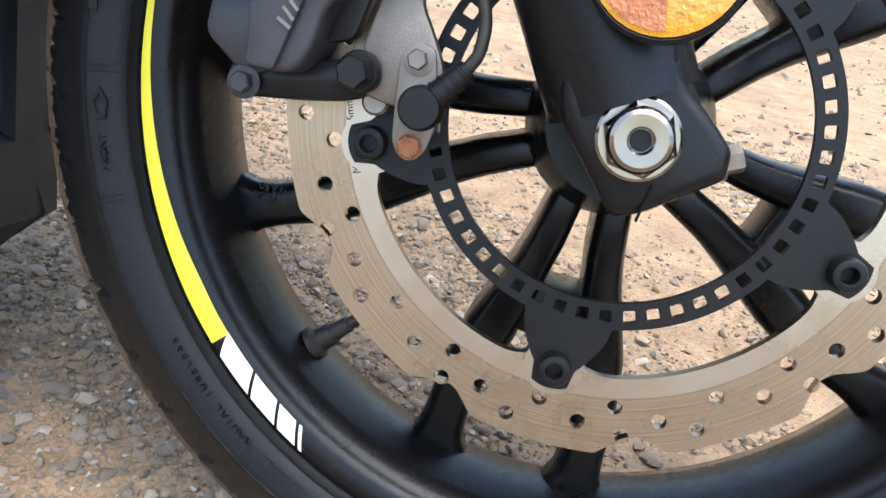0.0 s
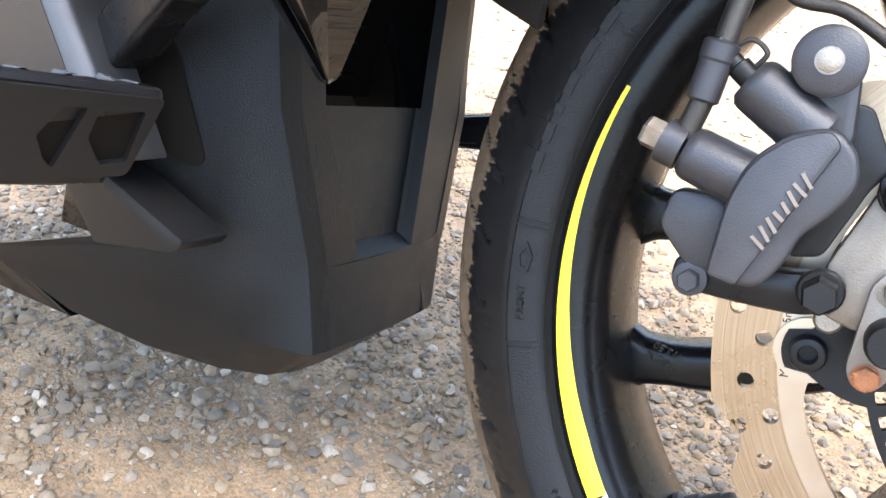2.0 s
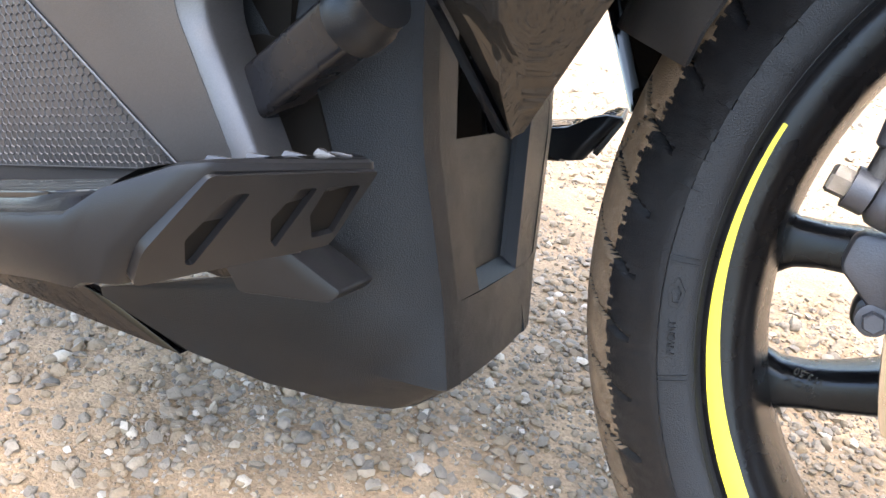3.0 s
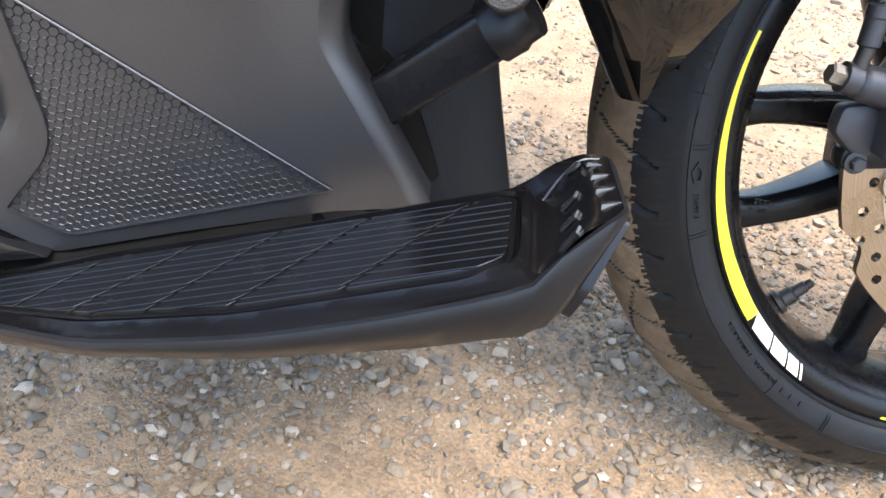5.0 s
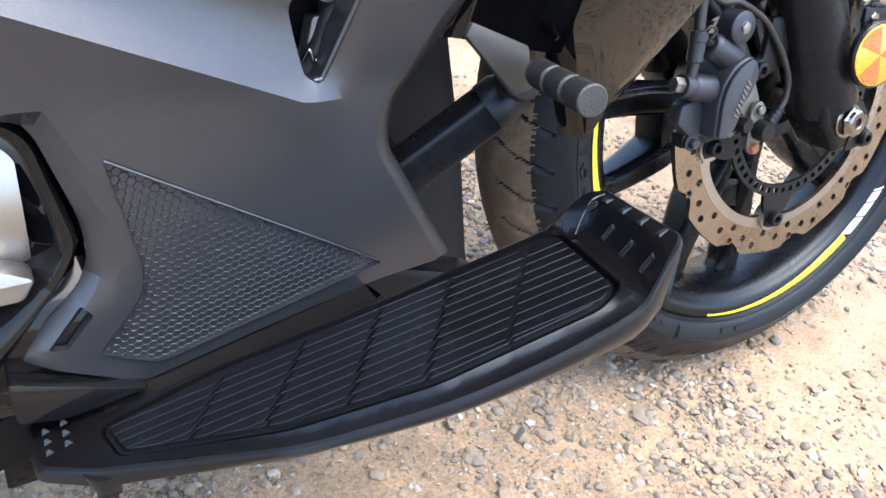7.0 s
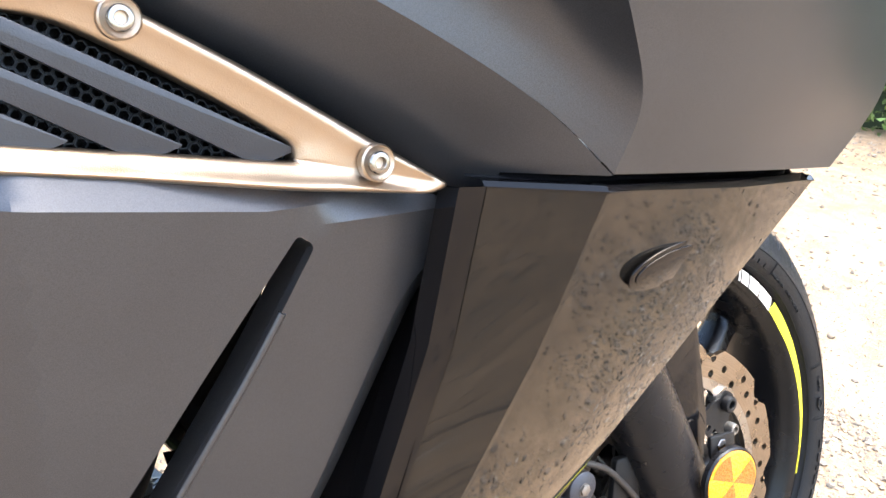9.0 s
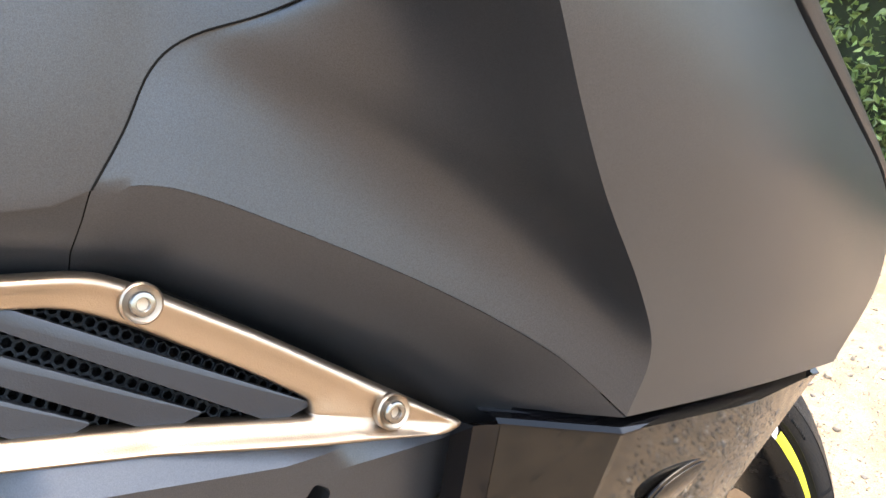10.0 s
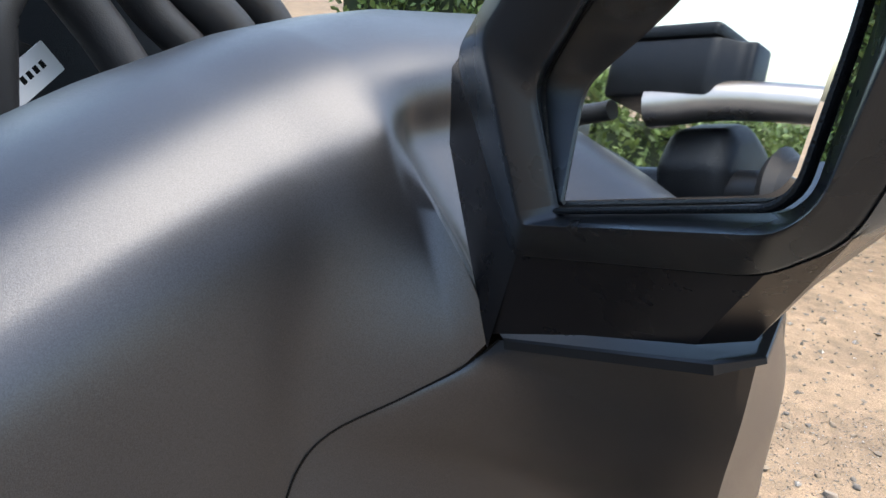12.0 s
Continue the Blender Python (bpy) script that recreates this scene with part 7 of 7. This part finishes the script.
# ---- belly shroud behind the wheel ----
LV = [(0.430, -0.367, -0.388, -0.480, 0.094, 0.104, 0.125), (0.300, -0.342, -0.362, -0.470, 0.088, 0.098, 0.120), (0.268, -0.335, -0.356, -0.465, 0.085, 0.096, 0.117), (0.195, -0.316, -0.342, -0.455, 0.064, 0.084, 0.104),
      (0.150, -0.303, -0.340, -0.450, 0.062, 0.078, 0.095)]
FLARE = (0.034, 0.030, 0.033, 0.025, 0.008)     # the far cheek stands wider


def cheek_y(x, z):
    """Where the near cheek's flank stands."""
    Z = [r[0] for r in reversed(LV)]
    xs, xr, ys, yr = (float(np.interp(z, Z, [r[i] for r in reversed(LV)])) for i in (2, 3, 5, 6))
    return -(ys + (yr - ys) * max(0.0, (xs - x) / (xs - xr)))


def shroud_side(far=0):
    """A cheek: a narrow front strip, a crease, the flank, and the keel that runs back below."""
    rows = []
    for (z, xf, xs, xr, yf, ys, yr), g in zip(LV, FLARE):
        yf, ys, yr = yf + g * far, ys + g * far, yr + g * far
        cut = -0.430 if z > 0.25 else -0.377 if z > 0.186 else xr
        f = (cut - xs) / (xr - xs)
        rows.append([(xf + 0.002, -yf + 0.014, z), (xf, -yf, z), (xf - 0.004, -yf - 0.004, z), (xs, -ys, z), (xs + (cut - xs) * 0.5, -(ys + (yr - ys) * 0.5 * f), z), (cut, -(ys + (yr - ys) * f), z)])
    rows.insert(4, [(-0.3125, -0.049, 0.187), (-0.3140, -0.063 - 0.021 * far, 0.187), (-0.3180, -0.067 - 0.021 * far, 0.187), (-0.3415, -0.0835 - 0.018 * far, 0.187), (-0.395, -0.092, 0.1790), (-0.500, -0.0960, 0.1440)])
    rows[5][-1] = (-0.504, -0.0890, 0.1350)
    rows.append([(-0.322, -0.045, 0.128), (-0.3250, -0.050, 0.1270), (-0.3330, -0.053, 0.1230), (-0.360, -0.058, 0.1170), (-0.400, -0.073, 0.1180), (-0.4430, -0.0860, 0.1240)])
    rows.append([(-0.345, -0.020, 0.121), (-0.347, -0.030, 0.1180), (-0.350, -0.042, 0.1160), (-0.370, -0.045, 0.1165), (-0.400, -0.060, 0.1175), (-0.4430, -0.0780, 0.1240)])
    bm = loft(rows)
    bmesh.ops.recalc_face_normals(bm, faces=bm.faces)
    if sum(f.normal.y for f in bm.faces) > 0:
        bmesh.ops.reverse_faces(bm, faces=bm.faces)
    bmesh.ops.solidify(bm, geom=bm.faces[:], thickness=0.003)
    return bm


for far in (0, 1):
    bm = shroud_side(far)
    part("belly_shroud", mirrored(bm) if far else bm, PLASTIC, scooter, "matt black plastic belly shroud", smooth=32)


def keel_plate():
    """A glossy belly plate that runs back from the keel."""
    return plate([rounded([(-0.4630, 0.1075), (-0.5150, 0.1205), (-0.6200, 0.1300), (-0.6200, 0.0990), (-0.5150, 0.1045)], 0.002)], 0.008, 0.001, side(-0.0580))


both_sides("belly_plate", keel_plate, GLOSS, scooter, "gloss black belly plate", smooth=40)


def front_x(z):
    return float(np.interp(z, [0.118, 0.150, 0.195, 0.268, 0.430], [-0.332, -0.302, -0.315, -0.334, -0.366]))



def half(z):
    """Half widths of the pocket's opening, on the right and on the left."""
    return float(np.interp(z, [0.1915, 0.268, 0.43], [0.0200, 0.0520, 0.064])), float(np.interp(z, [0.1915, 0.268, 0.43], [0.0400, 0.0640, 0.090]))


def shroud_face():
    """The front: closed below, and two narrow strips beside the pocket above."""
    rows = []
    for z, w in ((0.1185, 0.030), (0.122, 0.040), (0.128, 0.050), (0.150, 0.052), (0.172, 0.0528), (0.1914, 0.053)):
        rows.append([(front_x(z) + 0.002 * (1 - (k / 4) ** 2), (w + 0.55 * (z - 0.15) * (k > 0) * (z > 0.15)) * k / 4, z) for k in range(-4, 5)])
    bm = loft(rows)
    for sgn, pick in ((-1, 0), (1, 1)):
        strip = []
        for z in (0.1915, 0.205, 0.23, 0.268, 0.32, 0.43):
            o = float(np.interp(z, [0.19, 0.268, 0.43], [0.051, 0.073, 0.082] if pick == 0 else [0.074, 0.106, 0.116]))
            strip.append([bm.verts.new((front_x(z) + 0.0004, sgn * o, z)), bm.verts.new((front_x(z) + 0.0012, sgn * half(z)[pick], z)), bm.verts.new((front_x(z) - 0.006, sgn * (half(z)[pick] - 0.0015), z))])
        for A, B in zip(strip, strip[1:]):
            for j in range(2):
                bm.faces.new((A[j], A[j + 1], B[j + 1], B[j]))
    bmesh.ops.recalc_face_normals(bm, faces=bm.faces)
    return bm


part("shroud_front", shroud_face(), PLASTIC, scooter, "matt black shroud front with a moulded pocket", smooth=30)
rows = []
for t in (0, 0.33, 0.66, 1.0):
    z = 0.1915 + 0.0765 * t
    a, b = half(z)
    rows.append([(front_x(z) - 0.004, -a, z), (front_x(z) - 0.0085, -a + 0.003, z), (front_x(z) - 0.0085, b - 0.003, z), (front_x(z) - 0.004, b, z)])
part("pocket_back", loft(rows), PLASTIC, scooter, smooth=30)
a, b = half(0.1915)
bm = loft([[(front_x(0.1915) + 0.0012, -a, 0.1914), (front_x(0.1915) + 0.0016, b, 0.1914)], [(front_x(0.1915) - 0.009, -a + 0.002, 0.1970), (front_x(0.1915) - 0.009, b - 0.002, 0.1970)]])
part("pocket_sill", bm, PLASTIC, scooter, smooth=0)
# radiator space above the pocket: dark fins
bm = bmesh.new()
for k in range(16):
    z = 0.275 + 0.010 * k
    bmesh.ops.create_cube(bm, size=1, matrix=Matrix.Translation((-0.3925, 0, z)) @ Matrix.Diagonal((0.015, 0.12, 0.002, 1)))
part("radiator", bm, NEAR_BLACK, scooter, "dark radiator fins", smooth=0)


# dark filler body, added: closes the view through slots and paints the shade inside
def core():
    rows = []
    for x in (-0.40, -0.45, -0.55, -0.70, -0.80):
        rows.append([(x, y, z) for y, z in ((-0.10, 0.26), (-0.115, 0.34), (-0.13, 0.44), (-0.16, 0.56), (-0.17, 0.66), (-0.15, 0.70), (0.15, 0.70), (0.17, 0.66), (0.16, 0.56), (0.13, 0.44), (0.115, 0.34), (0.10, 0.26))])
    return loft(rows, True, True)


part("inner_shade_filler", core(), NEAR_BLACK, scooter, "dark filler body added behind the panels")
# the same added filler inside the nose, its colour standing for shade
rows = []
for x in (-0.40, -0.30, -0.20, -0.08):
    w = 0.20 if x < -0.25 else 0.15
    rows.append([(x, -w, 0.585), (x, -w, 0.70), (x, w, 0.70), (x, w, 0.585)])
part("nose_shade_filler", loft(rows, True, True), NEAR_BLACK, scooter, "dark filler body added inside the nose")

# strut of the shroud and the footpeg on its tube
bm = plate([rounded([(-0.4300, 0.2335), (-0.3780, 0.2195), (-0.3380, 0.2078), (-0.3426, 0.2012), (-0.3886, 0.1897), (-0.4300, 0.2285)], [0.001, 0.004, 0.003, 0.003, 0.002, 0.001])], 0.030, 0.002, side(-0.100))
part("shroud_strut", bm, FOOT_SATIN, scooter, "black plastic strut", smooth=40)
T0, T1 = Vector((-0.430, -0.108, 0.252)), Vector((-0.3480, -0.1420, 0.3220))
along_bar = (T1 - T0).normalized()
bar_u = along_bar.cross(Vector((0, 1, 0))).normalized()
bar_v = along_bar.cross(bar_u)
square = rounded([(-0.0118, -0.0105), (0.0118, -0.0105), (0.0118, 0.0105), (-0.0118, 0.0105)], 0.004, 4)
tube_bm = loft([[p + bar_u * a + bar_v * b for a, b in square] for p in (T0 - along_bar * 0.01, T0, T1, T1 + along_bar * 0.001)], True, True)
peg_tube = part("crash_bar", tube_bm, SATIN_DARK, scooter, "black square bar that carries the footpeg", smooth=40)
part("tube_clamp", turned([(0, 0.0150), (0.010, 0.0150), (0.012, 0.0135), (0.020, 0.0130)], T1 - (T1 - T0).normalized() * 0.006, T1 - T0, 22), BLACK_BOLT, peg_tube, smooth=40)
PB, PE = Vector((-0.3555, -0.1860, 0.3490)), Vector((-0.3635, -0.2420, 0.3480))
d = (PE - PB)
rings = [(0, 0.0058), (0.003, 0.0070)] + [(0.004 + 0.0011 * i, 0.0074 - 0.0011 * (i in (14, 15, 30, 31))) for i in range(45)]
peg = turned(rings + [(0.0535, 0.0078), (0.0550, 0.0078), (0.0555, 0.0070)], PB, d, 40)
peg.verts.ensure_lookup_table()
for i in range(2, len(rings)):
    for j in range(40):
        v = peg.verts[40 * i + j]
        if (i + j) % 2:
            foot = PB + d * ((v.co - PB).dot(d) / d.length_squared)
            v.co = foot + (v.co - foot) * 0.935
part("footpeg", peg, material("knurled_peg_alloy", (0.051, 0.051, 0.053), 0.42, 0.7, 0.15, 120, 0.30, 1100), peg_tube, "knurled grey alloy footpeg", smooth=30)
bm = mesh_of([(-0.3885, -0.1790, 0.3730), (-0.3560, -0.1800, 0.3600), (-0.3520, -0.1800, 0.3380), (-0.3620, -0.1790, 0.3350), (-0.3920, -0.1790, 0.3665), (-0.3885, -0.1740, 0.3730), (-0.3560, -0.1740, 0.3600), (-0.3520, -0.1740, 0.3380), (-0.3620, -0.1740, 0.3350), (-0.3920, -0.1740, 0.3665)],
             [(0, 1, 2, 3, 4), (9, 8, 7, 6, 5), (0, 5, 6, 1), (1, 6, 7, 2), (2, 7, 8, 3), (3, 8, 9, 4), (4, 9, 5, 0)])
part("peg_guard", bevel_all(bm, 0.0012), material("peg_guard_alloy", (0.051, 0.051, 0.0503), 0.45, 0.6, 0.15, 120, 0.12, 1200), peg_tube, "grey alloy guard plate", smooth=40)
part("peg_joint", turned([(0, 0.0105), (0.014, 0.0105), (0.016, 0.0085)], (-0.3520, -0.1600, 0.3400), (-0.1, -1, 0.05), 22), BLACK_BOLT, peg_tube, smooth=40)

# what shows through the slot
connector = part("slot_connector", plate([rounded([(-0.4420, 0.3790), (-0.4270, 0.3775), (-0.4270, 0.3925), (-0.4420, 0.3925)], 0.002)], 0.008, 0.001, side(-0.1420)), PALE, scooter, "pale plastic cable connector", smooth=30)
part("connector_rib", plate([[(-0.4365, 0.3770), (-0.4350, 0.3770), (-0.4350, 0.3935), (-0.4365, 0.3935)]], 0.0012, 0, side(-0.1500)), PALE, connector, smooth=20)
hex_bolt("slot_bolt", (-0.4470, -0.1430, 0.3858), OUT, 0.0040, 0.007, scooter, ALLOY, 1.7, "dull metal bolt with a washer")
part("slot_sleeve", turned([(0, 0.0078), (0.002, 0.0088), (0.022, 0.0088), (0.024, 0.0078)], (-0.4420, -0.1380, 0.4000), (0.90, -0.30, 0.45), 22), CALIPER, scooter, "grey metal sleeve", smooth=40)
part("slot_clip", tube([(-0.4600, -0.1420, 0.352), (-0.4570, -0.1450, 0.358), (-0.4540, -0.1450, 0.352), (-0.4480, -0.1430, 0.362)], 0.0012, 8), CHROME, scooter, "bright wire clip", smooth=50)
part("slot_hose", tube([(-0.47, -0.125, 0.33), (-0.445, -0.138, 0.36), (-0.43, -0.124, 0.41), (-0.40, -0.130, 0.46), (-0.38, -0.14, 0.54)], 0.008, 12), HOSE, scooter, "black coolant hose", smooth=50)
part("slot_bolt_block", plate([rounded([(-0.458, 0.344), (-0.440, 0.350), (-0.436, 0.372), (-0.452, 0.372)], 0.003)], 0.012, 0.002, side(-0.125)), ALLOY, scooter)

# opening round the bar in the shroud's cheek: a plate coloured as its shade
def cheek_opening_shade():
    bm = plate([rounded([(-0.4270, 0.2960), (-0.4120, 0.3020), (-0.3985, 0.3000), (-0.3930, 0.2945), (-0.3830, 0.2800), (-0.3760, 0.2640), (-0.3680, 0.2440), (-0.3645, 0.2345), (-0.3690, 0.2300), (-0.3830, 0.2310), (-0.4270, 0.2700)], 0.004)], 0.006, 0.0, side(-0.0850))
    for v in bm.verts:
        v.co.y += 0.0900 + cheek_y(v.co.x, v.co.z)
    return bm


both_sides("cheek_opening_shade", cheek_opening_shade, NEAR_BLACK, scooter, "dark plate painted as an opening in the shroud's cheek", smooth=30)
